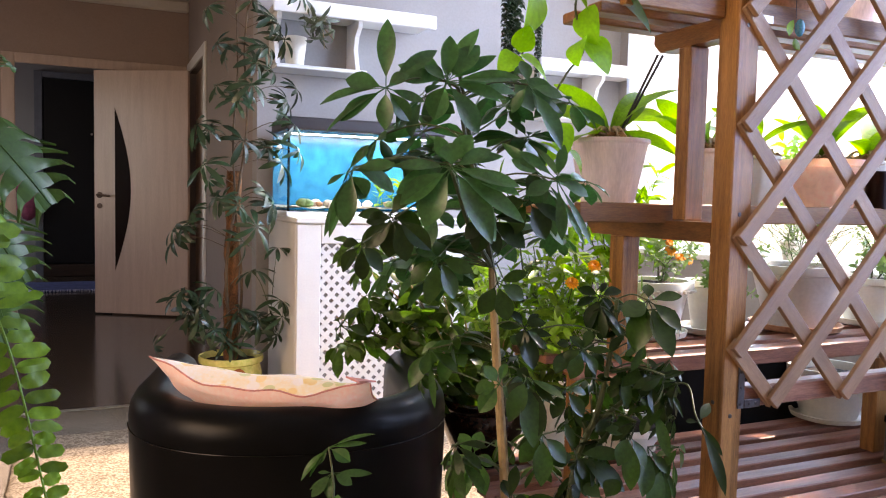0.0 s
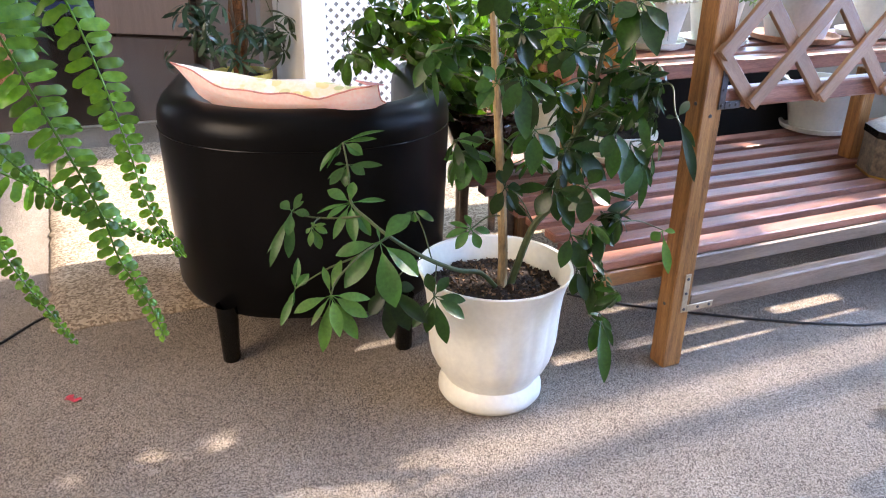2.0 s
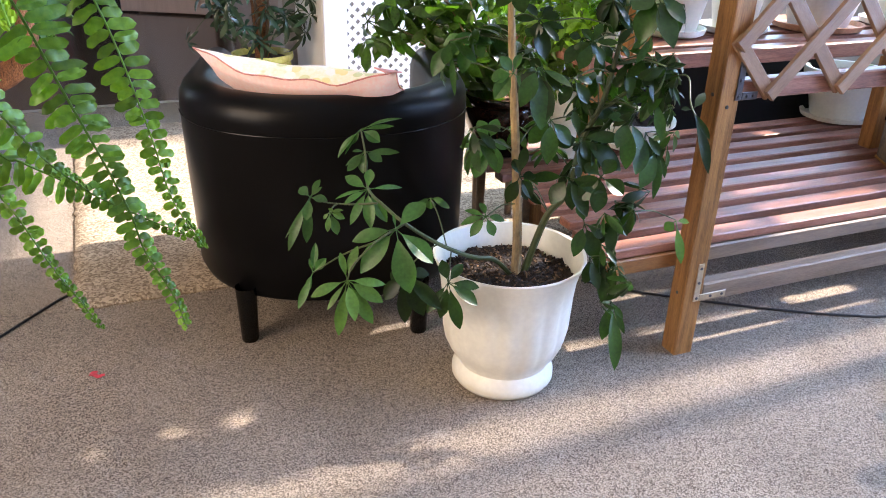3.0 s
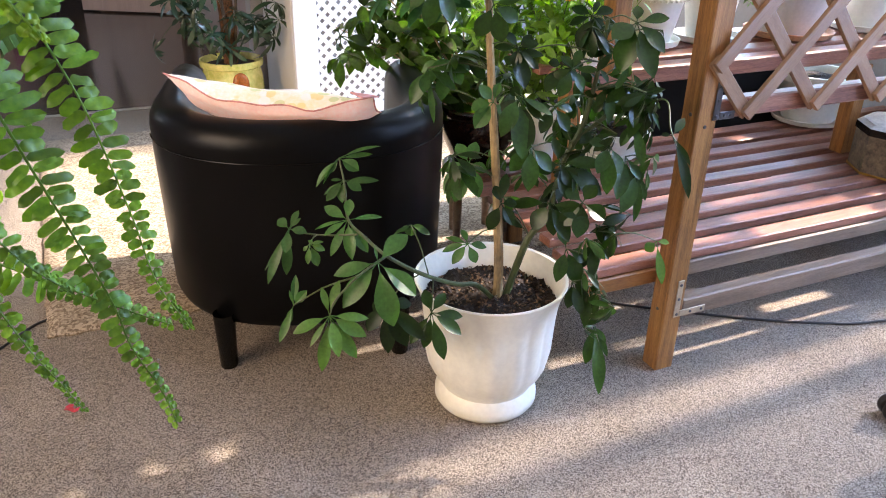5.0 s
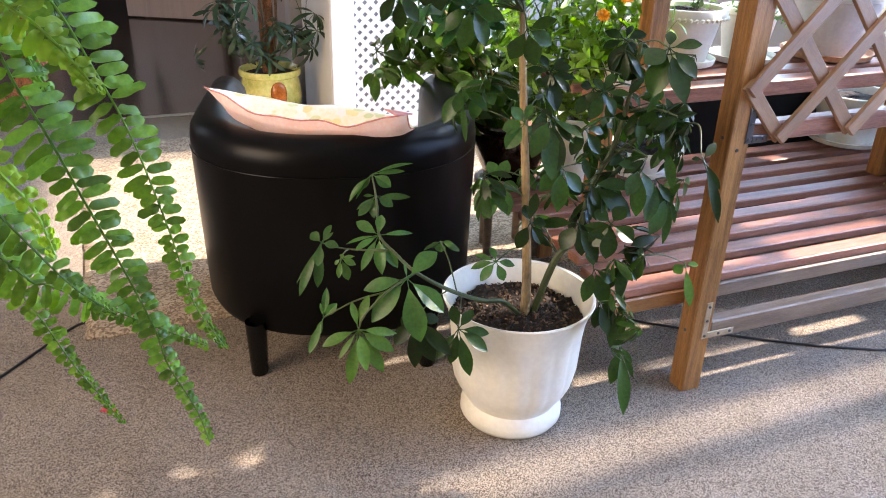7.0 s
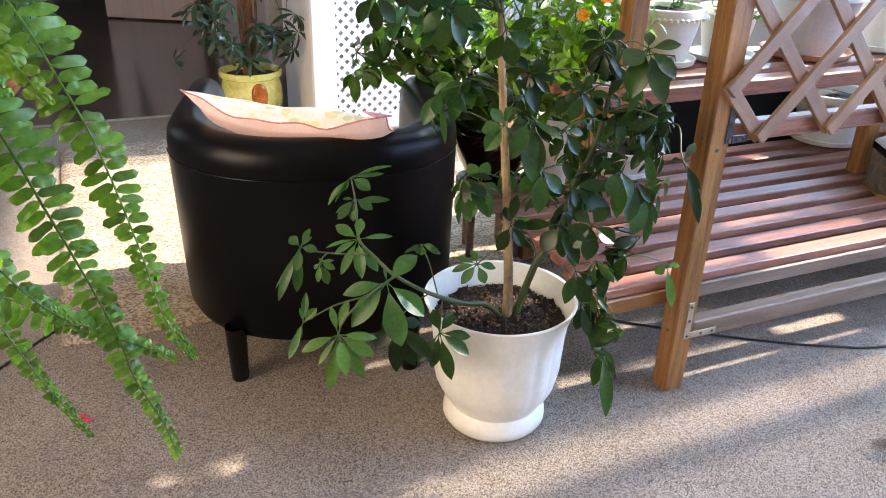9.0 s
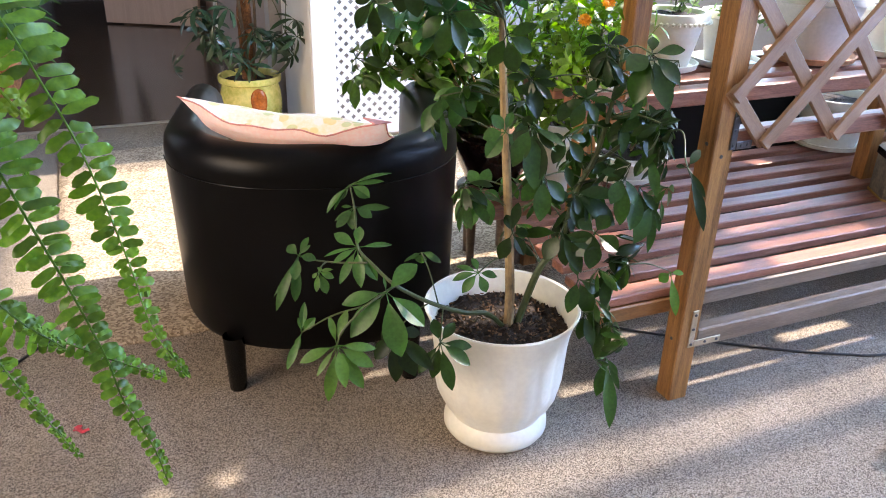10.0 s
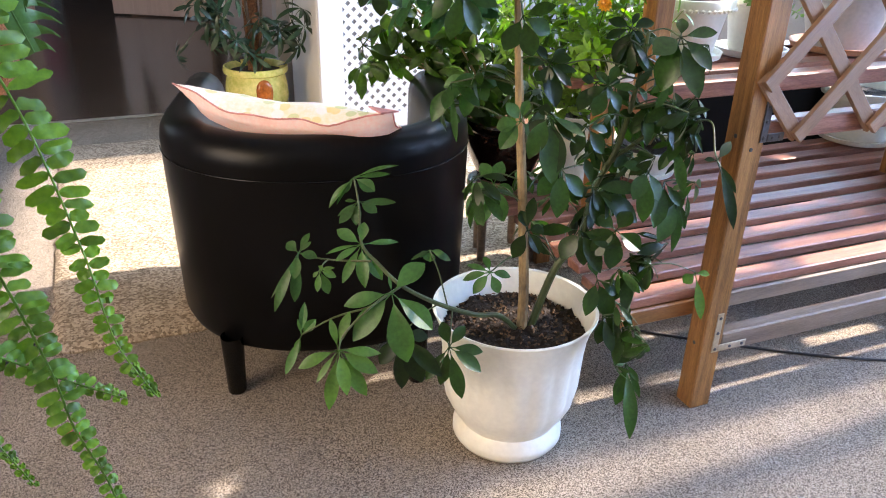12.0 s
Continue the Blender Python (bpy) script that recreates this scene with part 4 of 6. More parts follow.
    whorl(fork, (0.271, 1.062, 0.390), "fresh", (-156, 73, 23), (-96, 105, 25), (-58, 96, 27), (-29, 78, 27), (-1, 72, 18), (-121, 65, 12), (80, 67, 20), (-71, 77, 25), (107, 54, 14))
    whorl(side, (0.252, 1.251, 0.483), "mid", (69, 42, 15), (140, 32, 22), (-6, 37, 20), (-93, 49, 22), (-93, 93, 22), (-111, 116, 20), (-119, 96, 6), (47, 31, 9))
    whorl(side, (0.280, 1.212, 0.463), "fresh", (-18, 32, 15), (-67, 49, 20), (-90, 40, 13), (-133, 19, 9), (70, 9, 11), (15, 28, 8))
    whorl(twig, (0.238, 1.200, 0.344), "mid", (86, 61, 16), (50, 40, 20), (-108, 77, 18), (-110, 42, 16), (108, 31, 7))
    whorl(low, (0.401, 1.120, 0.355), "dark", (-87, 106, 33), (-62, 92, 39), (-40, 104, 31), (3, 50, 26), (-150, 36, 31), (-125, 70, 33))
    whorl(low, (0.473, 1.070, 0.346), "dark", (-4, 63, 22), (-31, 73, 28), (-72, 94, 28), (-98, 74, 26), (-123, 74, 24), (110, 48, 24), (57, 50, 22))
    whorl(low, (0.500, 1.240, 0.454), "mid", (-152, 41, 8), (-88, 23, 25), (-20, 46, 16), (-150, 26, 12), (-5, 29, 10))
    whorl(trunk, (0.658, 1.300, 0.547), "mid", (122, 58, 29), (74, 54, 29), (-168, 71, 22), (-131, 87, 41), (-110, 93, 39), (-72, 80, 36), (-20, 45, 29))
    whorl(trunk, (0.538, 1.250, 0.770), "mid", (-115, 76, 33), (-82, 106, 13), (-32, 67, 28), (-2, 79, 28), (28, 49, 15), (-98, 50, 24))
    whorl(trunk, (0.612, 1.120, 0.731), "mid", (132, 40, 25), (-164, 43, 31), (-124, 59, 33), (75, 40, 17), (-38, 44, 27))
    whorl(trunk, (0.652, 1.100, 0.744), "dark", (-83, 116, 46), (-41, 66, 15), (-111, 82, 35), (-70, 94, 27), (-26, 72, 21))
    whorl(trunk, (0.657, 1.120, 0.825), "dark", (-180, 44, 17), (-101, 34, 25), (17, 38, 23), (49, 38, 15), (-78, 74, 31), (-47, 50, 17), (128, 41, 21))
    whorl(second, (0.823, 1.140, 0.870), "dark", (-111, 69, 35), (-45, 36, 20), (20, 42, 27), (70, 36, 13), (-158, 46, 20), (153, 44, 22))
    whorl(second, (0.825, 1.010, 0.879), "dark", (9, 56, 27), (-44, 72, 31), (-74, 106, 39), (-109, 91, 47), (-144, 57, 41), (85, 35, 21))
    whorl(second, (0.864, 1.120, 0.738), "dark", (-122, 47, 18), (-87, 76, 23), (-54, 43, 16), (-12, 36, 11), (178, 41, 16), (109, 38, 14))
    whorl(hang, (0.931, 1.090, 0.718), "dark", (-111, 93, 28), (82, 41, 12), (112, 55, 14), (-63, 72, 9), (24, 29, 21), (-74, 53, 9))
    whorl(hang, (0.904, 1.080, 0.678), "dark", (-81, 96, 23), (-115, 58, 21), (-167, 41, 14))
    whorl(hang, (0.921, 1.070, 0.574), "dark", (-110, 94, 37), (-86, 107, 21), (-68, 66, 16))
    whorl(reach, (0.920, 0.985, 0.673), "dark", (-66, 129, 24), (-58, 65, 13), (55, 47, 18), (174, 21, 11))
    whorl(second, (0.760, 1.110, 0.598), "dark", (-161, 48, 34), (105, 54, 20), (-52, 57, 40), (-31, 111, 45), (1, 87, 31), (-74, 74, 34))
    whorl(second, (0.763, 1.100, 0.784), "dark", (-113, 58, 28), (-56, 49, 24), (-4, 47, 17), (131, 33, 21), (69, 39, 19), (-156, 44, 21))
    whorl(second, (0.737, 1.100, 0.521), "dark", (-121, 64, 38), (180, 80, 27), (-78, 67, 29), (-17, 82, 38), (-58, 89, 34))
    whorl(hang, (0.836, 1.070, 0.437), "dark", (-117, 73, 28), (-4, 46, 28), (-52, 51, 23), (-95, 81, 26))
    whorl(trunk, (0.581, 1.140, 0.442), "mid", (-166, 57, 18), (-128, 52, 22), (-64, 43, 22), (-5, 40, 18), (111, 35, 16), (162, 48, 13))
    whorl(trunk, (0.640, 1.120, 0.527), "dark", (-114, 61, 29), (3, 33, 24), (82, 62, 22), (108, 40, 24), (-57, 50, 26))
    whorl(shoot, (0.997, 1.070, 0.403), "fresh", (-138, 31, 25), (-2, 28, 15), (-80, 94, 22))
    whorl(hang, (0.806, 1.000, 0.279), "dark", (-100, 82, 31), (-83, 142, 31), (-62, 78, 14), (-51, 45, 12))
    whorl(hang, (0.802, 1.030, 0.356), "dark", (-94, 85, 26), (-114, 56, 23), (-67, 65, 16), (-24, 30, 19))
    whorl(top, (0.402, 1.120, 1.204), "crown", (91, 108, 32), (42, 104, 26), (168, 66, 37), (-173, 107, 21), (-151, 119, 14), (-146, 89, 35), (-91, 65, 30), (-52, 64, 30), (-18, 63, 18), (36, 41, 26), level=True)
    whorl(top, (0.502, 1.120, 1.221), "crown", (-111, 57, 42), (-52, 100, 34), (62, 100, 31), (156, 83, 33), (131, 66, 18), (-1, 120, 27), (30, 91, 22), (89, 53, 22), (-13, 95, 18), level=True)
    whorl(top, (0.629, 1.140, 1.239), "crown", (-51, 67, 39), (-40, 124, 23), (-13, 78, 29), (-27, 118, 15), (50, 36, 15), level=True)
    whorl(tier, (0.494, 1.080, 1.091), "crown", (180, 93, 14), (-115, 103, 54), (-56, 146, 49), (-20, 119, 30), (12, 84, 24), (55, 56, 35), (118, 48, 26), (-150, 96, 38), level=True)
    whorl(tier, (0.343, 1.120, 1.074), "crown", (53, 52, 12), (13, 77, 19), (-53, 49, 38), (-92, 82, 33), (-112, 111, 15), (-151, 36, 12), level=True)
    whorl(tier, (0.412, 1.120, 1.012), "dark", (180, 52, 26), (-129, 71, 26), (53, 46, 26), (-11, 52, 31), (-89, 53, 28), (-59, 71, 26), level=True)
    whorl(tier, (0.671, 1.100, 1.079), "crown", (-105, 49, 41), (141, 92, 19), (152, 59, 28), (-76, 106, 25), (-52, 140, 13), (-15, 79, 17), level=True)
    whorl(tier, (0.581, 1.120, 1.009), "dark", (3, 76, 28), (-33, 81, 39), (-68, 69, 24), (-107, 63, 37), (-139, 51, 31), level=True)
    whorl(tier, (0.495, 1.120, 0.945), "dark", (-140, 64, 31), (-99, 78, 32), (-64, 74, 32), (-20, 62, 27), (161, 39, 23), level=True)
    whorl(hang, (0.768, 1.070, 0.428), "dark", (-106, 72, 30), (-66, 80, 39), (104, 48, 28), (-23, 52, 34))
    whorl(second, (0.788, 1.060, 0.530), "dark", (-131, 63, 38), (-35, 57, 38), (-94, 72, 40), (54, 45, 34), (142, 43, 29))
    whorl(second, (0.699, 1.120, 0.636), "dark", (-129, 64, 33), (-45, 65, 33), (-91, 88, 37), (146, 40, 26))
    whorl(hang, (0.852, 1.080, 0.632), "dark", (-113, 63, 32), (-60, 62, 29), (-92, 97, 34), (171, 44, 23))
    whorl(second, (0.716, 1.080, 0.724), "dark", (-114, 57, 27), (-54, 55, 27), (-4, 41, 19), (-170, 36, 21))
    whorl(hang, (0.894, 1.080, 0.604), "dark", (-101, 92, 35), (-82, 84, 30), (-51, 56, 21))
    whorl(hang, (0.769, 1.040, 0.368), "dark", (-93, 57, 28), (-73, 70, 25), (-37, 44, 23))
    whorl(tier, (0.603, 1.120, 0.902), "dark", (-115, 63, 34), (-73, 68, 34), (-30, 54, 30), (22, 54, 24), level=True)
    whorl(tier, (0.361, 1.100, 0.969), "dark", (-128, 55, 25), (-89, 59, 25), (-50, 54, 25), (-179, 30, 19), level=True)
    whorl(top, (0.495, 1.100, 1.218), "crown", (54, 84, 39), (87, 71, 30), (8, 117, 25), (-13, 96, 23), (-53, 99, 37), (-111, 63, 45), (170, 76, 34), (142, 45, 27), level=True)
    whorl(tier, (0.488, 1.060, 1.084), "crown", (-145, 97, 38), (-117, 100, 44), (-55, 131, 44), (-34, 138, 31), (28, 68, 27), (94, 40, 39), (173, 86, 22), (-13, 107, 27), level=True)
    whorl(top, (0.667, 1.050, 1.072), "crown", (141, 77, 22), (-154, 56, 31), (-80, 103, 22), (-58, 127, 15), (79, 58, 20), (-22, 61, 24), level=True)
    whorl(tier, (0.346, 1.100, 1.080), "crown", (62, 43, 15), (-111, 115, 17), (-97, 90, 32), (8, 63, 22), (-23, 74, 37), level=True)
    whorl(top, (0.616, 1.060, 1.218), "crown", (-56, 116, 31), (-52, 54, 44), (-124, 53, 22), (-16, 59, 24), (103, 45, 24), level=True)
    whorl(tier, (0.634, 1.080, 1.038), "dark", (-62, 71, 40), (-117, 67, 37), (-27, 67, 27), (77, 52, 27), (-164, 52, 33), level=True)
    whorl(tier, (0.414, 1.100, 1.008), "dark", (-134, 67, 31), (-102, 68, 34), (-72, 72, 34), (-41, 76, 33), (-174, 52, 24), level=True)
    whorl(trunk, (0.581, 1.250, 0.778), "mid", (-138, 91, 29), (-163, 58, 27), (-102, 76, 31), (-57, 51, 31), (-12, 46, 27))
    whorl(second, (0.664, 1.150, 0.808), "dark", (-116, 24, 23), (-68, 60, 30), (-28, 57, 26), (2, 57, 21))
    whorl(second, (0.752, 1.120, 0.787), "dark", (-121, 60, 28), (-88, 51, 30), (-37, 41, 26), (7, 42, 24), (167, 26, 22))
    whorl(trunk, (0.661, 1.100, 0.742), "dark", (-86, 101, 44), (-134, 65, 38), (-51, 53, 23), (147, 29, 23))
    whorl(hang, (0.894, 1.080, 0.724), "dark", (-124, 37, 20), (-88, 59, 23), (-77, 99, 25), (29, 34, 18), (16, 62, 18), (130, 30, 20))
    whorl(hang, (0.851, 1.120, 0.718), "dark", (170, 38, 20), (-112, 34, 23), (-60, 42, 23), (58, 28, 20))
    # leaves further in, in the dark tone that stands for their shade
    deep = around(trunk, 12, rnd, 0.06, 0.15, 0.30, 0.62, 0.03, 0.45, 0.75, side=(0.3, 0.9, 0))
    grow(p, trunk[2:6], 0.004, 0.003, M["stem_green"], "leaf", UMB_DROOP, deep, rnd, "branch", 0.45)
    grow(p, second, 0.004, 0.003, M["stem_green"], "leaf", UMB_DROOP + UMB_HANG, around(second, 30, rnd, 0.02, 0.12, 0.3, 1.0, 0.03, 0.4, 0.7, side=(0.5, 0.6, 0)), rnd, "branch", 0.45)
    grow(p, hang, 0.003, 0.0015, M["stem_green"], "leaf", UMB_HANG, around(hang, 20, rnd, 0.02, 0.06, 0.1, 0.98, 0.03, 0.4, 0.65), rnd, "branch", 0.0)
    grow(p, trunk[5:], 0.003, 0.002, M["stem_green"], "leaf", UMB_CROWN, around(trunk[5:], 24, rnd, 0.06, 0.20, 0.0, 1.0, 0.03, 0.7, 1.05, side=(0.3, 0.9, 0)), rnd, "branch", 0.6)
    return p


umbrella_plant()


def fern():
    """Sword fern whose long fronds hang into the view; its crown is in a pot above, beside the camera."""
    rnd = random.Random(9)
    root = (-0.24, 0.48, 1.16)
    f = thing("sword_fern", pose(*root), "bright green sword fern with long hanging fronds", "plant")
    inv = f.matrix_basis.inverted()

    def frond(line, pin, step, material="leaf_fern", bare=0.0, toe=0.0):
        """A rachis with two rows of blunt leaflets, shorter towards the tip; bare is the leafless share at its base."""
        pts = curve_points([inv @ Vector(q) for q in line], 14)
        n = len(pts)
        bm = tube_bm(pts, [0.0015 - 0.0009 * i / n for i in range(n)], 6)
        total = sum((b - a).length for a, b in zip(pts, pts[1:]))
        done, nxt, k = 0.0, 0.02 + bare * total, 0
        for a, b in zip(pts, pts[1:]):
            seg = (b - a).length
            while nxt < done + seg:
                q, d = a.lerp(b, (nxt - done) / seg), (b - a).normalized()
                t = nxt / total
                taper = min(1.0, (1 - t) * 1.75 + 0.14)
                across = d.cross(Vector((0.12, -1, 0.5))).normalized()
                side = 1 if k % 2 else -1
                size = pin * taper * rnd.uniform(0.7, 1.15)
                y = (across * side + d * rnd.uniform(-0.08, 0.22) + Vector((0, 0, -toe - rnd.uniform(0.0, 0.3)))).normalized()
                z = y.cross(d * side).normalized() * side
                if z.y > 0:
                    z = -z
                m = Matrix((y.cross(z), y, z)).transposed().to_4x4()
                m.translation = q
                add_leaf(bm, m @ pose(0, 0, 0, 0, rnd.uniform(-24, 24), 0), size, step * 0.84 * (0.45 + 0.55 * taper) * rnd.uniform(0.88, 1.1), rnd.uniform(0.0, 0.45), rnd.uniform(0, 0.45), 0.5, 8, 0.27, 0.14)
                nxt += step * 0.43 * (0.45 + 0.55 * taper) * rnd.uniform(0.85, 1.15)
                k += 1
            done += seg
        return part("frond", bm, M[material], f)

    frond([root, (-0.16, 0.68, 1.12), (-0.105, 0.67, 1.033), (-0.078, 0.64, 0.977), (-0.055, 0.61, 0.920), (-0.034, 0.58, 0.834), (-0.023, 0.555, 0.776), (-0.001, 0.54, 0.731)], 0.038, 0.0155)
    frond([root, (-0.17, 0.6, 1.08), (-0.134, 0.59, 0.975), (-0.117, 0.575, 0.936), (-0.099, 0.555, 0.889), (-0.087, 0.54, 0.860), (-0.074, 0.52, 0.83), (-0.059, 0.49, 0.794), (-0.052, 0.475, 0.764), (-0.036, 0.45, 0.734), (-0.029, 0.43, 0.712)], 0.034, 0.0130)
    frond([root, (-0.22, 0.51, 0.97), (-0.149, 0.50, 0.857), (-0.13, 0.50, 0.841), (-0.096, 0.50, 0.817), (-0.060, 0.495, 0.793), (-0.018, 0.49, 0.767)], 0.036, 0.0120, toe=0.45)
    frond([root, (-0.21, 0.62, 0.97), (-0.175, 0.62, 0.795), (-0.155, 0.60, 0.755), (-0.136, 0.59, 0.709), (-0.118, 0.58, 0.676), (-0.103, 0.572, 0.646)], 0.027, 0.0135)
    frond([root, (-0.15, 0.60, 1.05), (-0.118, 0.60, 0.98), (-0.108, 0.60, 0.943), (-0.099, 0.60, 0.913), (-0.093, 0.60, 0.892)], 0.014, 0.013)
    # two near fronds take a yellower copy of the fern green, coloured as sunlit
    frond([root, (-0.16, 0.42, 1.12), (-0.104, 0.36, 1.074), (-0.090, 0.35, 1.064), (-0.076, 0.34, 1.048), (-0.064, 0.33, 1.031)], 0.034, 0.0125, "leaf_sunny")
    frond([root, (-0.17, 0.34, 1.10), (-0.115, 0.26, 1.033), (-0.104, 0.25, 1.018), (-0.094, 0.245, 1.003), (-0.089, 0.24, 0.983)], 0.025, 0.012, "leaf_sunny")
    frond([root, (-0.2, 0.50, 1.02), (-0.165, 0.50, 0.93), (-0.135, 0.49, 0.88), (-0.11, 0.48, 0.845), (-0.085, 0.475, 0.82)], 0.034, 0.0130, toe=0.3)
    # its hanging pot
    part("pot", lathe_bm([(0.08, -0.16), (0.085, -0.155), (0.115, -0.02), (0.118, 0.0), (0.108, 0.0), (0.1, -0.03)], 30), M["white_plastic"], f, "white hanging pot", pose(-0.11, 0.0, 0.0))
    part("soil", lathe_bm([(0.1, -0.03), (0.05, -0.02), (0.004, -0.018)], 24), M["soil"], f, m=pose(-0.11, 0.0, 0.0))
    for a in (90, 210, 330):
        c, s = math.cos(radians(a)) * 0.112, math.sin(radians(a)) * 0.112
        part("cord", tube_bm([(-0.11 + c, s, 0.0), (-0.11, 0, 0.6), (-0.11, 0, TOP - 1.16)], 0.0015, 5), M["black"], f)
    return f


fern()


def lobed_leaf(bm, m, length, lobes=7, width=0.5):
    """A big leaf cut into fingers, whole near the midrib and split towards the edge."""
    sag = lambda t: -0.16 * length * t * t
    tube_bm([m @ Vector((0, length * i / 5, sag(i / 5) + 0.002)) for i in range(6)], 0.0032, 5, bm)
    for s in (-1, 1):
        for i in range(lobes):
            t0, t1 = i / lobes, (i + 1) / lobes
            w = length * width * math.sin(math.pi * (0.2 + 0.72 * (t0 + t1) / 2)) ** 0.8
            rows = []
            for k in range(7):
                u = k / 6
                gap = 0.0 if u < 0.35 else 0.46 * ((u - 0.35) / 0.65) ** 0.8
                fwd = 0.30 * u * u + 0.05
                a, b = t0 + (t1 - t0) * gap * 0.9, t1 - (t1 - t0) * gap * 0.9
                drop = -0.20 * w * u * u - 0.02 * math.sin(9 * u + i) * u
                rows.append([bm.verts.new(m @ Vector((s * w * u, length * (q + fwd * (0.4 + 0.6 * (1 - t0)) * u), sag(q) + drop + lift))) for q, lift in ((a, 0), ((a + b) / 2, 0.006 * u), (b, 0))])
            for p, q in zip(rows, rows[1:]):
                for c in (0, 1):
                    bm.faces.new((p[c], p[c + 1], q[c + 1], q[c]))


def monstera():
    rnd = random.Random(21)
    p = thing("split_leaf_plant", pose(-0.62, 3.15, 0), "large split-leaf plant with a fibrous brown stem in the hall opening", "plant")
    meshes = []
    for k in range(3):
        bm = bmesh.new()
        lobed_leaf(bm, Matrix.Identity(4), 0.30, 6 + k % 2, 0.46)
        meshes.append(mesh_of("leaf", bm, M["leaf_split"]))
    part("stem", tube_bm(curve_points([(-0.16, -0.08, 0.26), (-0.02, -0.09, 0.31), (0.19, -0.09, 0.39), (0.25, -0.08, 0.56), (0.12, -0.02, 1.0), (0.08, 0, 1.5)], 6), [0.045] * 18 + [0.035] * 13, 12), M["moss"], p)
    # leaf stalk end, direction of the midrib, size
    spots = [((0.25, -0.1, 1.27), (0.28, -0.03, -0.31), 1.2), ((0.24, -0.12, 0.99), (0.17, -0.03, -0.27), 1.05), ((0.25, -0.08, 0.79), (0.10, -0.02, -0.27), 1.0),
             ((0.0, -0.08, 1.1), (-0.2, -0.1, -0.25), 1.1), ((0.05, 0.1, 1.4), (-0.2, 0.1, -0.05), 1.2), ((0.12, 0.12, 1.55), (0.1, 0.2, 0.05), 1.1), ((0.02, -0.12, 0.85), (-0.1, -0.15, -0.25), 1.0)]
    for q, d, size in spots:
        q, y = Vector(q), Vector(d).normalized()
        n_ = Vector((0.1, -0.8, 0.55))
        zz = (n_ - y * n_.dot(y)).normalized()
        m = Matrix((y.cross(zz), y, zz)).transposed().to_4x4()
        m.translation = q
        part("leaf", rnd.choice(meshes), None, p, m=m @ Matrix.Scale(size, 4))
        part("petiole", tube_bm(curve_points([(0.12, -0.02, q.z - 0.15), ((q.x + 0.12) / 2, q.y / 2, q.z - 0.03), q], 4), 0.005, 6), M["stem_green"], p)
    part("pot", lathe_bm([(0.12, 0), (0.125, 0.005), (0.165, 0.28), (0.17, 0.29), (0.158, 0.29), (0.15, 0.25)], 32), M["brown_glaze"], p, "brown pot", pose(-0.16, -0.08, 0))
    part("soil", lathe_bm([(0.152, 0.262), (0.08, 0.268), (0.004, 0.27)], 24), M["soil"], p, m=pose(-0.16, -0.08, 0))
    return p


M["leaf_split"] = mat("split_leaf", (0.032, 0.085, 0.02), 0.36, 0.3, 12, 120, 0.15, 0.001, thinness=0.2, per_piece=0.35, second=(0.018, 0.055, 0.014), spec=0.4)
M["brown_glaze"] = mat("brown_glaze", (0.035, 0.014, 0.01), 0.16, 0.3, 12, 80, 0.05, 0.001, spec=0.6)
monstera()


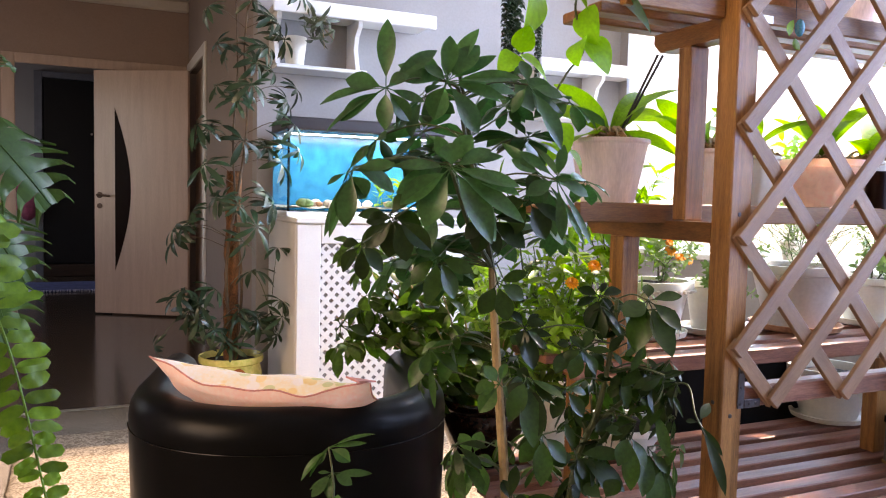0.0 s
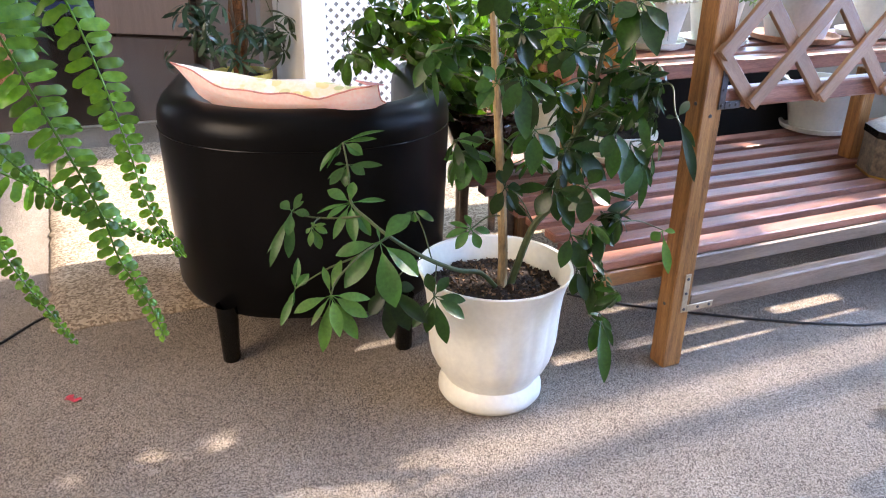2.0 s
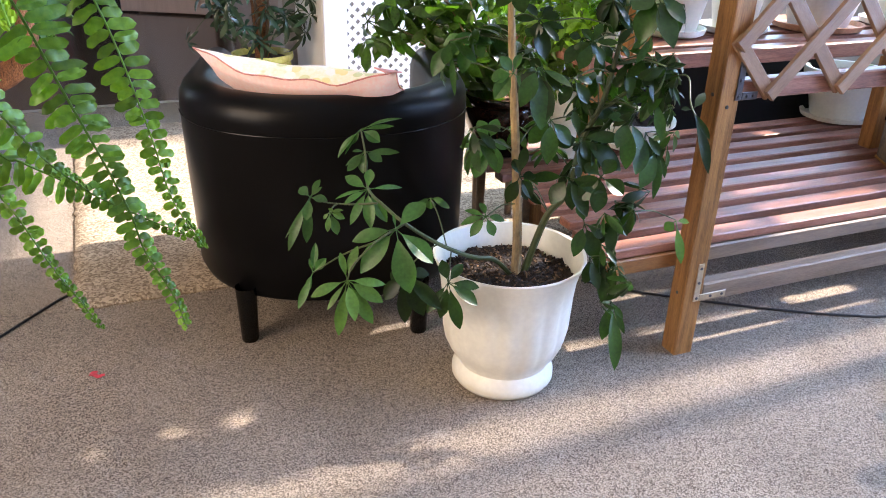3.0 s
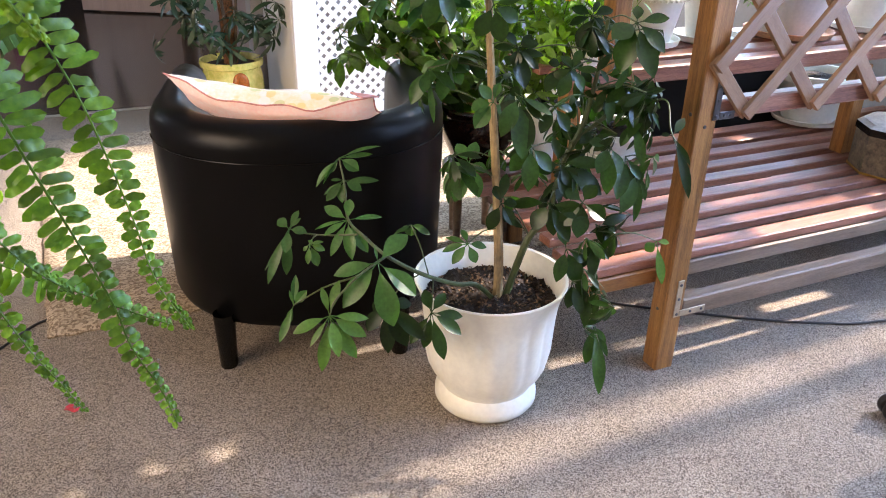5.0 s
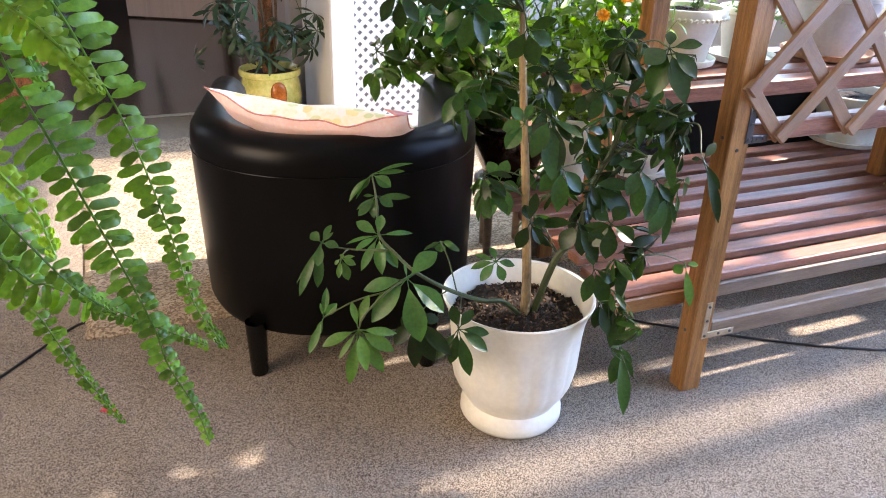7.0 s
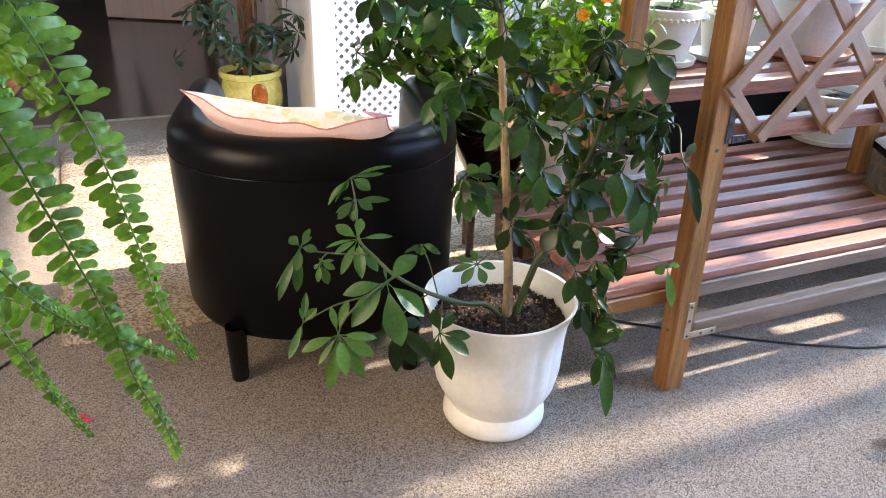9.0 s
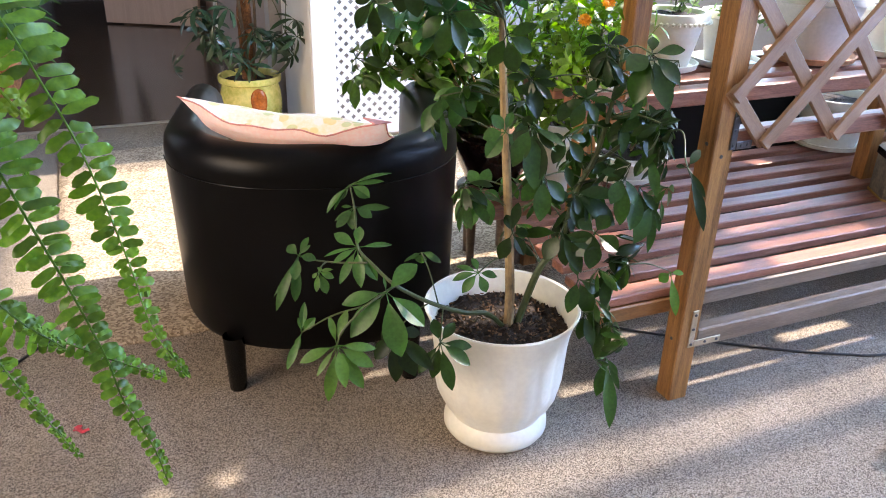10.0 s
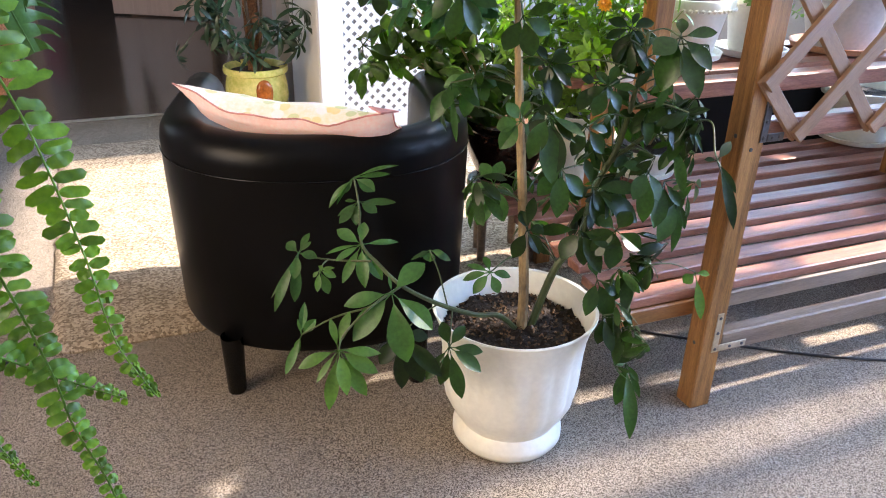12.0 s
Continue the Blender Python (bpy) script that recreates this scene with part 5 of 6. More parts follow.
def pole_plant():
    """Climber with fingered dark leaves on a coir pole, in the yellow pot."""
    rnd = random.Random(31)
    p = thing("pole_climber", pose(0.56, 3.6, 0.27), "dark green climbing plant with fingered leaves on a rust-brown coir pole", "plant")
    pole = tube_bm(curve_points([(0, 0, 0), (0.0, 0, 0.4), (0.01, 0, 0.87)], 10), 0.032, 14)
    for v in pole.verts:
        v.co += Vector((rnd.uniform(-1, 1), rnd.uniform(-1, 1), 0)) * 0.004
    part("coir_pole", pole, M["moss"], p, "rust-brown coir pole")
    up1 = [(0.56, 3.57, 0.28), (0.53, 3.55, 0.7), (0.58, 3.55, 1.05), (0.62, 3.57, 1.35), (0.61, 3.58, 1.7), (0.64, 3.58, 2.0)]
    up2 = [(0.57, 3.57, 0.28), (0.60, 3.56, 0.6), (0.57, 3.56, 1.0), (0.56, 3.57, 1.3), (0.58, 3.58, 1.6), (0.57, 3.58, 1.95)]
    known = [((0.63, 3.5, 1.885), 0.8), ((0.70, 3.5, 1.69), 0.9), ((0.58, 3.5, 1.50), 0.9), ((0.785, 3.5, 1.46), 0.9), ((0.39, 3.45, 1.33), 1.0), ((0.42, 3.45, 1.16), 1.0),
             ((0.83, 3.45, 1.235), 0.95), ((0.583, 3.45, 1.27), 1.0), ((0.47, 3.45, 1.02), 0.9), ((0.71, 3.45, 0.995), 1.0)]
    grow(p, up1, 0.008, 0.0035, M["bark_dark"], "leaf", PALM, known[:5] + around(up1, 20, rnd, 0.07, 0.24, 0.25, 1.0, 0.03, 0.75, 1.05, (0, -1, 0)), rnd, "vine", 0.3)
    grow(p, up2, 0.007, 0.003, M["bark_dark"], "leaf", PALM, known[5:] + around(up2, 14, rnd, 0.07, 0.22, 0.2, 0.9, 0.03, 0.7, 1.0, (0, -1, 0)), rnd, "vine", 0.3)
    low = [(0.56, 3.57, 0.28), (0.5, 3.53, 0.40), (0.42, 3.5, 0.5), (0.34, 3.48, 0.58)]
    grow(p, low, 0.005, 0.003, M["stem_green"], "leaf", PALM, [((0.34, 3.48, 0.62), 0.9), ((0.43, 3.48, 0.42), 0.9), ((0.36, 3.48, 0.44), 0.8), ((0.47, 3.45, 0.62), 0.9), ((0.5, 3.45, 0.40), 0.8), ((0.22, 3.48, 0.38), 0.6)] + around(low, 6, rnd, 0.05, 0.13, 0.3, 1.0, 0.05, 0.7, 0.95, (0, -1, 0)), rnd, "vine", 0.35)
    low2 = [(0.57, 3.57, 0.28), (0.63, 3.53, 0.42), (0.72, 3.5, 0.5)]
    grow(p, low2, 0.005, 0.003, M["stem_green"], "leaf", PALM, [((0.74, 3.48, 0.40), 1.0), ((0.76, 3.47, 0.56), 1.0), ((0.65, 3.45, 0.48), 0.9), ((0.63, 3.45, 0.70), 1.0), ((0.74, 3.46, 0.80), 0.9), ((0.56, 3.45, 0.50), 0.9)] + around(low2, 6, rnd, 0.05, 0.13, 0.3, 1.0, 0.06, 0.7, 0.95, (0, -1, 0)), rnd, "vine", 0.35)
    return p


pole_plant()

STRIPED = twig_meshes("leafy_twig", M["leaf_striped"], 5, 0.085, 0.020, 0.10, 3, 48, droop=0.5)
BUSH = twig_meshes("leafy_twig", M["leaf_bush"], 9, 0.052, 0.025, 0.11, 5, 41)
BUSH_DARK = umbrella_meshes("leafy_twig", 5, M["leaf_bush"], 6, 0.055, 0.025, 40, 5, 45, droop=0.4, peak=0.58, segs=4)
BUSH_FRESH = twig_meshes("leafy_twig", M["leaf_fresh"], 9, 0.05, 0.02, 0.10, 4, 42)
M["leaf_shrub"] = mat("shrub_leaf", (0.12, 0.225, 0.035), 0.38, 0.3, 25, 160, 0.15, 0.001, thinness=0.45, per_piece=0.6)
BUSH_SUNNY = twig_meshes("leafy_twig", M["leaf_shrub"], 9, 0.07, 0.016, 0.13, 4, 46)
FEATHER = twig_meshes("leafy_twig", M["leaf_pale"], 26, 0.022, 0.003, 0.13, 4, 43, lift=50, stem_r=0.0009)
SMALL = twig_meshes("leafy_twig", M["leaf_pale"], 12, 0.028, 0.012, 0.08, 4, 44)


def bush(name, base, tips, meshes, n, label, seed, spread=0.07, size=(0.8, 1.15), stem=0.004, stem_mat="bark", fall=0.0, part_name="leafy_twig"):
    """Woody stems from the pot to the tips, set with leafy twigs."""
    rnd = random.Random(seed)
    p = thing(name, pose(*base), label, "plant")
    b = Vector(base)
    for tip in tips:
        t = Vector(tip)
        mid = b.lerp(t, 0.5) + Vector((rnd.uniform(-0.03, 0.03), rnd.uniform(-0.03, 0.03), 0.05 * (t - b).length))
        pts = curve_points([Vector((0, 0, -0.02)), mid - b, t - b], 6)
        part("branch", tube_bm(pts, [stem * (1 - 0.7 * i / len(pts)) for i in range(len(pts))], 6), M[stem_mat], p)
        for i in range(n):
            q = pts[int((0.25 + 0.75 * rnd.random()) * (len(pts) - 1))] + Vector((rnd.gauss(0, spread * 0.35), rnd.gauss(0, spread * 0.35), rnd.gauss(0, spread * 0.25)))
            u = (t - b).normalized() + Vector((rnd.uniform(-1, 1), rnd.uniform(-1, 1), rnd.uniform(-0.5, 0.8) - fall))
            part(part_name, rnd.choice(meshes), None, p, m=aim(q, u, rnd.uniform(0, 360), rnd.uniform(*size)))["kind"] = "stuff"
    return p


# ---- pots and plants on and beside the rack ----
M["shaded_plastic"] = mat("shaded_white_plastic", (0.60, 0.575, 0.55), 0.4, 0.08, 14, 90, 0.05, 0.001)
M["cream_plastic"] = mat("cream_plastic", (0.72, 0.68, 0.58), 0.4, 0.06, 14, 90, 0.05, 0.001)
M["pink_plastic"] = mat("frosted_pink_plastic", (0.74, 0.66, 0.63), 0.35, 0.10, 8, 60, 0.05, 0.001, thinness=0.4, stretch=(4, 4, 0.5))
M["terracotta"] = mat("terracotta", (0.48, 0.24, 0.13), 0.8, 0.25, 14, 120, 0.3, 0.001)
M["clay_plastic"] = mat("clay_coloured_plastic", (0.82, 0.64, 0.55), 0.4, 0.12, 8, 60, 0.05, 0.001, thinness=0.5)
M["root"] = mat("orchid_root", (0.42, 0.33, 0.22), 0.8, 0.25, 60, 240, 0.4, 0.002)
M["coir"] = mat("orchid_bark", (0.30, 0.17, 0.08), 0.95, 0.5, 60, 300, 1.0, 0.008)
M["orange"] = mat("orange_petal", (0.88, 0.36, 0.015), 0.6, 0.25, 60, 200, 0.2, 0.001, thinness=0.3)


def stool():
    s = thing("plant_stool", pose(1.03, 1.98, 0), "low stool with a dark round seat and pale legs", "stool")
    part("seat", lathe_bm([(0.108, 0.252), (0.112, 0.256), (0.112, 0.270), (0.108, 0.274), (0.0, 0.274)], 36), M["dark_wood"], s, "dark round seat")
    for x, y in ((-0.045, 0.075), (0.07, -0.07), (-0.075, -0.02), (0.075, 0.07)):
        part("leg", lathe_bm([(0.012, 0), (0.016, 0.252)], 12), M["grey_slat"], s, m=pose(x, y, 0.001))
    return s


stool()


def brown_pot():
    t = thing("brown_pot", pose(1.03, 1.98, 0.275), "round-bellied dark brown glazed ceramic pot with a rolled rim", "flower pot")
    part("body", lathe_bm([(0.076, 0), (0.08, 0.004), (0.088, 0.03), (0.108, 0.075), (0.124, 0.12), (0.126, 0.142), (0.121, 0.158), (0.126, 0.166), (0.131, 0.174), (0.131, 0.184), (0.125, 0.19), (0.118, 0.186), (0.113, 0.17), (0.112, 0.155)], 48), M["brown_glaze"], t)
    part("soil", lathe_bm([(0.113, 0.165), (0.06, 0.172), (0.004, 0.17)], 24), M["coir_soil"], t, "brown fibrous soil")
    return t


M["coir_soil"] = mat("coir_soil", (0.14, 0.06, 0.025), 0.95, 0.5, 60, 320, 1.0, 0.006, second=(0.03, 0.016, 0.01))
brown_pot()
bush("small_leaved_bush", (1.03, 1.98, 0.445), [(0.61, 2.08, 0.70), (0.641, 2.06, 0.885), (0.70, 2.06, 0.66), (0.769, 2.03, 0.8), (0.855, 2.01, 0.938), (0.80, 2.03, 0.72), (0.982, 2.03, 0.885), (1.089, 2.03, 0.778), (0.72, 2.06, 0.95), (0.683, 2.08, 0.758)],
     BUSH_DARK, 9, "leafy green bush with drooping oval leaves in the brown pot", 51, 0.11, (1.05, 1.5), fall=0.3)

pot("tall_white_pot", 1.19, 1.86, 0.2885, 0.07, 0.095, 0.215, M["white_plastic"], "tall plain white plastic flower pot on the slatted shelf", rim_h=0.0, soil=0.9)
bush("green_shrub", (1.19, 1.86, 0.48), [(1.02, 1.7, 0.80), (1.10, 1.68, 0.86), (1.20, 1.66, 0.82), (0.98, 1.72, 0.68), (1.12, 1.66, 0.70), (1.28, 1.68, 0.78), (1.04, 1.74, 0.92), (0.94, 1.76, 0.88), (0.88, 1.72, 0.80), (1.0, 1.76, 1.0)], BUSH_SUNNY, 9, "yellow-green shrub with narrow leaves behind the umbrella plant", 52, 0.09, stem_mat="stem_green")
pot("white_bowl", 1.44, 1.86, 0.2885, 0.085, 0.125, 0.085, M["white_plastic"], "low white plastic bowl with dark soil on the slatted shelf", rim_h=0.02, rim_out=0.006, soil=0.85, saucer=0.10)
bush("young_plant", (1.44, 1.86, 0.36), [(1.36, 1.82, 0.50), (1.44, 1.82, 0.54), (1.50, 1.85, 0.48)], BUSH, 5, "young dark-leaved plant in the low white bowl", 53, 0.06)

SH2 = 0.651
scalloped = pot("scalloped_pot", 1.48, 1.79, SH2, 0.07, 0.103, 0.155, M["white_plastic"], "white plastic pot with a beaded scalloped rim on the second shelf", rim_h=0.028, rim_out=0.01, soil=0.9, saucer=0.1)

beads = bmesh.new()
for i in range(44):
    a = 2 * math.pi * i / 44
    bmesh.ops.create_icosphere(beads, subdivisions=1, radius=0.0065, matrix=Matrix.Translation((0.1135 * math.cos(a), 0.1135 * math.sin(a), 0.140)))
part("beaded_rim", beads, M["white_plastic"], scalloped, "row of beads round the rim")


def marigolds():
    rnd = random.Random(61)
    p = bush("marigold_plant", (1.50, 1.79, SH2 + 0.14), [(1.42, 1.75, 0.90), (1.48, 1.73, 0.93), (1.54, 1.75, 0.88), (1.57, 1.79, 0.90)], SMALL, 6, "marigold plant with orange flowers and feathery leaves", 54, 0.06, stem_mat="stem_green", stem=0.003)
    inv = p.matrix_basis.inverted()
    bm = bmesh.new()
    for ring, (n, tilt, length) in enumerate(((12, 12, 0.024), (10, 35, 0.02), (8, 60, 0.016))):
        for i in range(n):
            add_leaf(bm, pose(0, 0, 0.003 * ring, 0, 0, 360 * i / n + 17 * ring) @ pose(0, 0, 0, tilt, 0, 0), length, 0.013, 0.3, 0.2, 0.65, 3)
    head = mesh_of("flower", bm, M["orange"])
    for q in ((1.465, 1.72, 0.93), (1.475, 1.72, 0.905), (1.51, 1.72, 0.885), (1.53, 1.71, 0.88), (1.46, 1.72, 0.955)):
        part("flower", head, None, p, "orange marigold flower", aim(inv @ Vector(q), (rnd.uniform(-0.4, 0.2), -0.8, 0.7), rnd.uniform(0, 360), rnd.uniform(0.6, 0.85)))
    q = bush("marigold_plant", (1.15, 1.62, 0.62), [(1.06, 1.58, 0.84), (1.11, 1.56, 0.88), (1.18, 1.58, 0.86), (1.02, 1.6, 0.78)], BUSH_FRESH, 6, "marigold plant with two orange flowers beside the rack stile", 55, 0.07, stem_mat="stem_green", stem=0.003)
    inv = q.matrix_basis.inverted()
    for c in ((1.085, 1.53, 0.885), (1.03, 1.54, 0.845)):
        part("flower", head, None, q, "orange marigold flower", aim(inv @ Vector(c), (-0.3, -0.8, 0.6), rnd.uniform(0, 360), 0.75))


marigolds()
pot("small_pot_for_marigold", 1.15, 1.62, 0.651, 0.035, 0.05, 0.07, M["cream_plastic"], "small cream plastic pot on the second shelf", soil=0.85)
pot("cream_pot", 1.70, 1.78, SH2, 0.062, 0.085, 0.15, M["cream_plastic"], "pale cream plastic pot with a wide saucer on the second shelf", rim_h=0.02, rim_out=0.005, soil=0.9, saucer=0.105)
bush("trailing_plant", (1.70, 1.78, SH2 + 0.14), [(1.64, 1.72, 0.86), (1.70, 1.70, 0.90), (1.76, 1.74, 0.86), (1.64, 1.68, 0.80)], SMALL, 8, "light green bushy plant in the cream pot", 56, 0.06, stem_mat="stem_green", stem=0.003)
# pot white darkened to grey for the backlit side it turns to the room
pot("large_white_pot", 2.02, 1.76, SH2, 0.09, 0.140, 0.195, M["shaded_plastic"], "large white pot, greyed for its shadow side, with a brown saucer on the second shelf", rim_h=0.03, rim_out=0.008, soil=0.92, saucer=0.14, saucer_mat=M["terracotta"])
bush("feathery_plant", (2.03, 1.76, SH2 + 0.18), [(1.92, 1.70, 1.0), (1.98, 1.68, 1.02), (2.04, 1.68, 1.03), (2.1, 1.70, 1.0), (2.06, 1.78, 1.02), (1.96, 1.78, 1.0)], FEATHER, 11, "feathery pale green plant in the large white pot", 57, 0.12, (0.9, 1.3), stem_mat="stem_green", stem=0.002)
pot("white_pot", 2.36, 1.76, SH2, 0.075, 0.11, 0.15, M["white_plastic"], "white plastic pot with a saucer on the second shelf", rim_h=0.025, rim_out=0.006, soil=0.9, saucer=0.11)
bush("dark_bush", (2.36, 1.76, SH2 + 0.14), [(2.24, 1.70, 0.95), (2.32, 1.68, 1.0), (2.40, 1.72, 0.96), (2.28, 1.66, 0.86), (2.44, 1.68, 0.9)], SMALL, 9, "grey-green bushy plant in a white pot", 58, 0.09, stem_mat="stem_green", stem=0.003)
pot("white_pot", 2.62, 1.70, SH2, 0.075, 0.11, 0.15, M["white_plastic"], "white plastic pot on the far end of the second shelf", rim_h=0.025, rim_out=0.006, soil=0.9, saucer=0.11)
bush("dark_bush", (2.62, 1.70, SH2 + 0.14), [(2.5, 1.64, 0.95), (2.58, 1.62, 1.0), (2.68, 1.66, 0.96)], BUSH, 7, "green bush in a white pot by the window", 59, 0.09, stem_mat="stem_green", stem=0.003)
pot("wide_white_pot", 2.38, 1.91, 0.2885, 0.095, 0.135, 0.175, M["white_plastic"], "wide white plastic pot in a saucer on the slatted shelf", rim_h=0.03, rim_out=0.008, soil=0.85, saucer=0.13)


def tin_box():
    t = thing("tin_box", pose(2.215, 1.41, 0.2885, 0, 0, 17), "octagonal dark patterned tin box with gilt edges on the slatted shelf", "box")
    oct_ = lambda s: [(s * math.cos(radians(22.5 + 45 * i)) * 1.08, s * math.sin(radians(22.5 + 45 * i))) for i in range(8)]

    def prism(s, z0, z1, s2=None):
        bm = bmesh.new()
        lo = [bm.verts.new((x, y, z0)) for x, y in oct_(s)]
        hi = [bm.verts.new((x, y, z1)) for x, y in oct_(s2 or s)]
        for i in range(8):
            bm.faces.new((lo[i], lo[(i + 1) % 8], hi[(i + 1) % 8], hi[i]))
        bm.faces.new(lo[::-1])
        bm.faces.new(hi)
        return bm
    part("body", prism(0.132, 0.006, 0.12), M["tin"], t, smooth=False)
    part("base_band", prism(0.136, 0.0, 0.0058), M["gilt"], t, "gilt bottom edge", smooth=False)
    part("lid_band", prism(0.136, 0.1205, 0.142), M["black_metal"], t, smooth=False)
    part("lid", prism(0.136, 0.1425, 0.152, 0.118), M["tin_lid"], t, "pale worn lid", smooth=False)
    return t


M["tin"] = mat("printed_tin", (0.16, 0.13, 0.09), 0.45, 0.5, 40, 140, 0.2, 0.001, second=(0.02, 0.02, 0.018))
M["tin_lid"] = mat("worn_tin_lid", (0.42, 0.40, 0.36), 0.4, 0.2, 30, 140, 0.1, 0.001)
M["gilt"] = mat("gilt_edge", (0.6, 0.38, 0.1), 0.35, 0.15, 30, 140, 0.05, 0.001, metal=0.9)
tin_box()


# added black block: its colour gives the deep shade behind the rack
def storage_crate():
    M["crate"] = mat("void_black", (0.008, 0.008, 0.008), 0.6, 0.1, 20, 100, 0.05, 0.001, spec=0.15)
    c = thing("storage_crate", pose(1.85, 2.14, 0), "black block added to stand for the dark void behind the rack", "crate")
    part("body", box_bm(-0.42, 0.55, -0.12, 0.14, 0.0, 0.54, 0.012), M["crate"], c, smooth=False)
    part("rim", box_bm(-0.43, 0.56, -0.13, 0.15, 0.5415, 0.56, 0.004), M["crate"], c, smooth=False)
    return c


storage_crate()

# third shelf: orchids
ORCH = []
for k, (ln, wd) in enumerate(((0.23, 0.07), (0.19, 0.062), (0.25, 0.066))):
    bm = bmesh.new()
    add_leaf(bm, Matrix.Identity(4), ln, wd, 0.5, 0.22, 0.58, 10, 0.55)
    ORCH.append(mesh_of("leaf", bm, M["leaf_fresh"]))
SH3 = 1.031


def orchid(x, y, z, seed, n=6, leaves=None):
    rnd = random.Random(seed)
    p = thing("orchid", pose(x, y, z), "moth orchid with broad strap leaves and pale aerial roots", "plant")
    for i in range(n):
        az = leaves[i][0] if leaves else rnd.uniform(0, 360)
        tilt = leaves[i][1] if leaves else rnd.uniform(35, 80)
        size = leaves[i][2] if leaves else rnd.uniform(0.7, 0.95)
        part("leaf", ORCH[i % 3], None, p, m=pose(0, 0, 0.01, 0, 0, az) @ pose(0, 0, 0, tilt, leaves[i][3] if leaves else rnd.uniform(-15, 15), 0) @ Matrix.Scale(size, 4))
    mound = bmesh.new()
    for i in range(26):
        a, r = rnd.uniform(0, 2 * math.pi), 0.066 * math.sqrt(rnd.random())
        box = box_bm(-0.011, 0.011, -0.006, 0.006, -0.004, 0.004)
        q = pose(r * math.cos(a), r * math.sin(a), 0.012 - 0.12 * r + rnd.uniform(-0.002, 0.006), rnd.uniform(-40, 40), rnd.uniform(-40, 40), rnd.uniform(0, 360)) @ Matrix.Scale(rnd.uniform(0.6, 1.2), 4)
        for f in box.faces:
            mound.faces.new([mound.verts.new(q @ v.co) for v in f.verts])
        box.free()
    part("bark_mulch", mound, M["coir"], p, smooth=False)["kind"] = "stuff"
    for i in range(16):
        a = rnd.uniform(0, 2 * math.pi)
        r = rnd.uniform(0.02, 0.06)
        part("root", tube_bm(curve_points([(0, 0, 0.012), (0.5 * r * math.cos(a), 0.5 * r * math.sin(a), 0.03), (r * math.cos(a), r * math.sin(a), 0.006)], 4), 0.0026, 5), M["root"], p)
    return p


def orchid_pot(x, y, r, h, label, mat_="pink_plastic"):
    return pot("orchid_pot", x, y, SH3, r * 0.68, r, h, M[mat_], label, rim_h=0.012, rim_out=0.003, soil=0.93, soil_mat="coir", n=96, wave=lambda a, z: 1 + 0.012 * math.sin(12 * a) * min(1.0, max(0.0, (0.12 - z) / 0.05)))


orchid_pot(1.035, 1.42, 0.086, 0.145, "frosted pinkish-white plastic orchid pot on the third shelf")
orchid(1.035, 1.42, SH3 + 0.142, 71, 7, leaves=((62, 80, 0.80, 35), (98, 44, 0.90, 20), (-72, 42, 1.0, -25), (-95, 62, 0.85, 10), (-112, 12, 0.85, -20), (105, 12, 0.7, 10), (-40, 70, 0.8, 30)))
orchid_pot(1.32, 1.42, 0.072, 0.135, "frosted plastic orchid pot behind the rack stile")
orchid(1.32, 1.42, SH3 + 0.132, 72, 5, leaves=((60, 84, 0.8, 60), (-20, 80, 0.85, 50), (120, 75, 0.7, 40), (-80, 70, 0.75, -40), (75, 50, 0.9, 0)))
orchid_pot(1.50, 1.46, 0.065, 0.13, "white plastic orchid pot behind the lattice", "white_plastic")
orchid(1.50, 1.46, SH3 + 0.127, 73, 5)
pot("terracotta_bowl", 1.69, 1.42, SH3, 0.08, 0.112, 0.125, M["clay_plastic"], "round pinkish clay-coloured bowl behind the lattice on the third shelf", rim_h=0.02, rim_out=0.004, soil=0.9)
orchid(1.69, 1.42, SH3 + 0.118, 74, 6)
orchid_pot(1.86, 1.42, 0.06, 0.13, "white plastic orchid pot on the third shelf", "white_plastic")
orchid(1.86, 1.42, SH3 + 0.127, 75, 4)
pot("dark_jar", 1.80, 1.34, SH3, 0.026, 0.026, 0.10, M["dark_glass"], "small dark glass jar on the third shelf", soil=0.9, kindname="jar")
orchid_pot(2.1, 1.42, 0.07, 0.13, "frosted plastic orchid pot on the third shelf")
orchid(2.1, 1.42, SH3 + 0.127, 76, 5)
pot("terracotta_bowl", 2.35, 1.42, SH3, 0.07, 0.10, 0.125, M["terracotta"], "terracotta bowl on the third shelf by the window", rim_h=0.02, rim_out=0.004, soil=0.9)
orchid(2.35, 1.42, SH3 + 0.118, 77, 6)

# leafy plant that stands behind the first orchid pots
pot("back_pot", 1.40, 1.86, SH2, 0.05, 0.07, 0.12, M["cream_plastic"], "small cream pot at the back of the second shelf", soil=0.9)
bush("broad_leaved_plant", (1.40, 1.86, SH2 + 0.11), [(1.30, 1.80, 1.06), (1.36, 1.78, 1.12), (1.43, 1.78, 1.10), (1.50, 1.80, 1.05), (1.24, 1.80, 1.0)], BUSH_FRESH, 7, "bright green leafy plant behind the orchids", 66, 0.08, (1.0, 1.5), stem_mat="stem_green", stem=0.003)

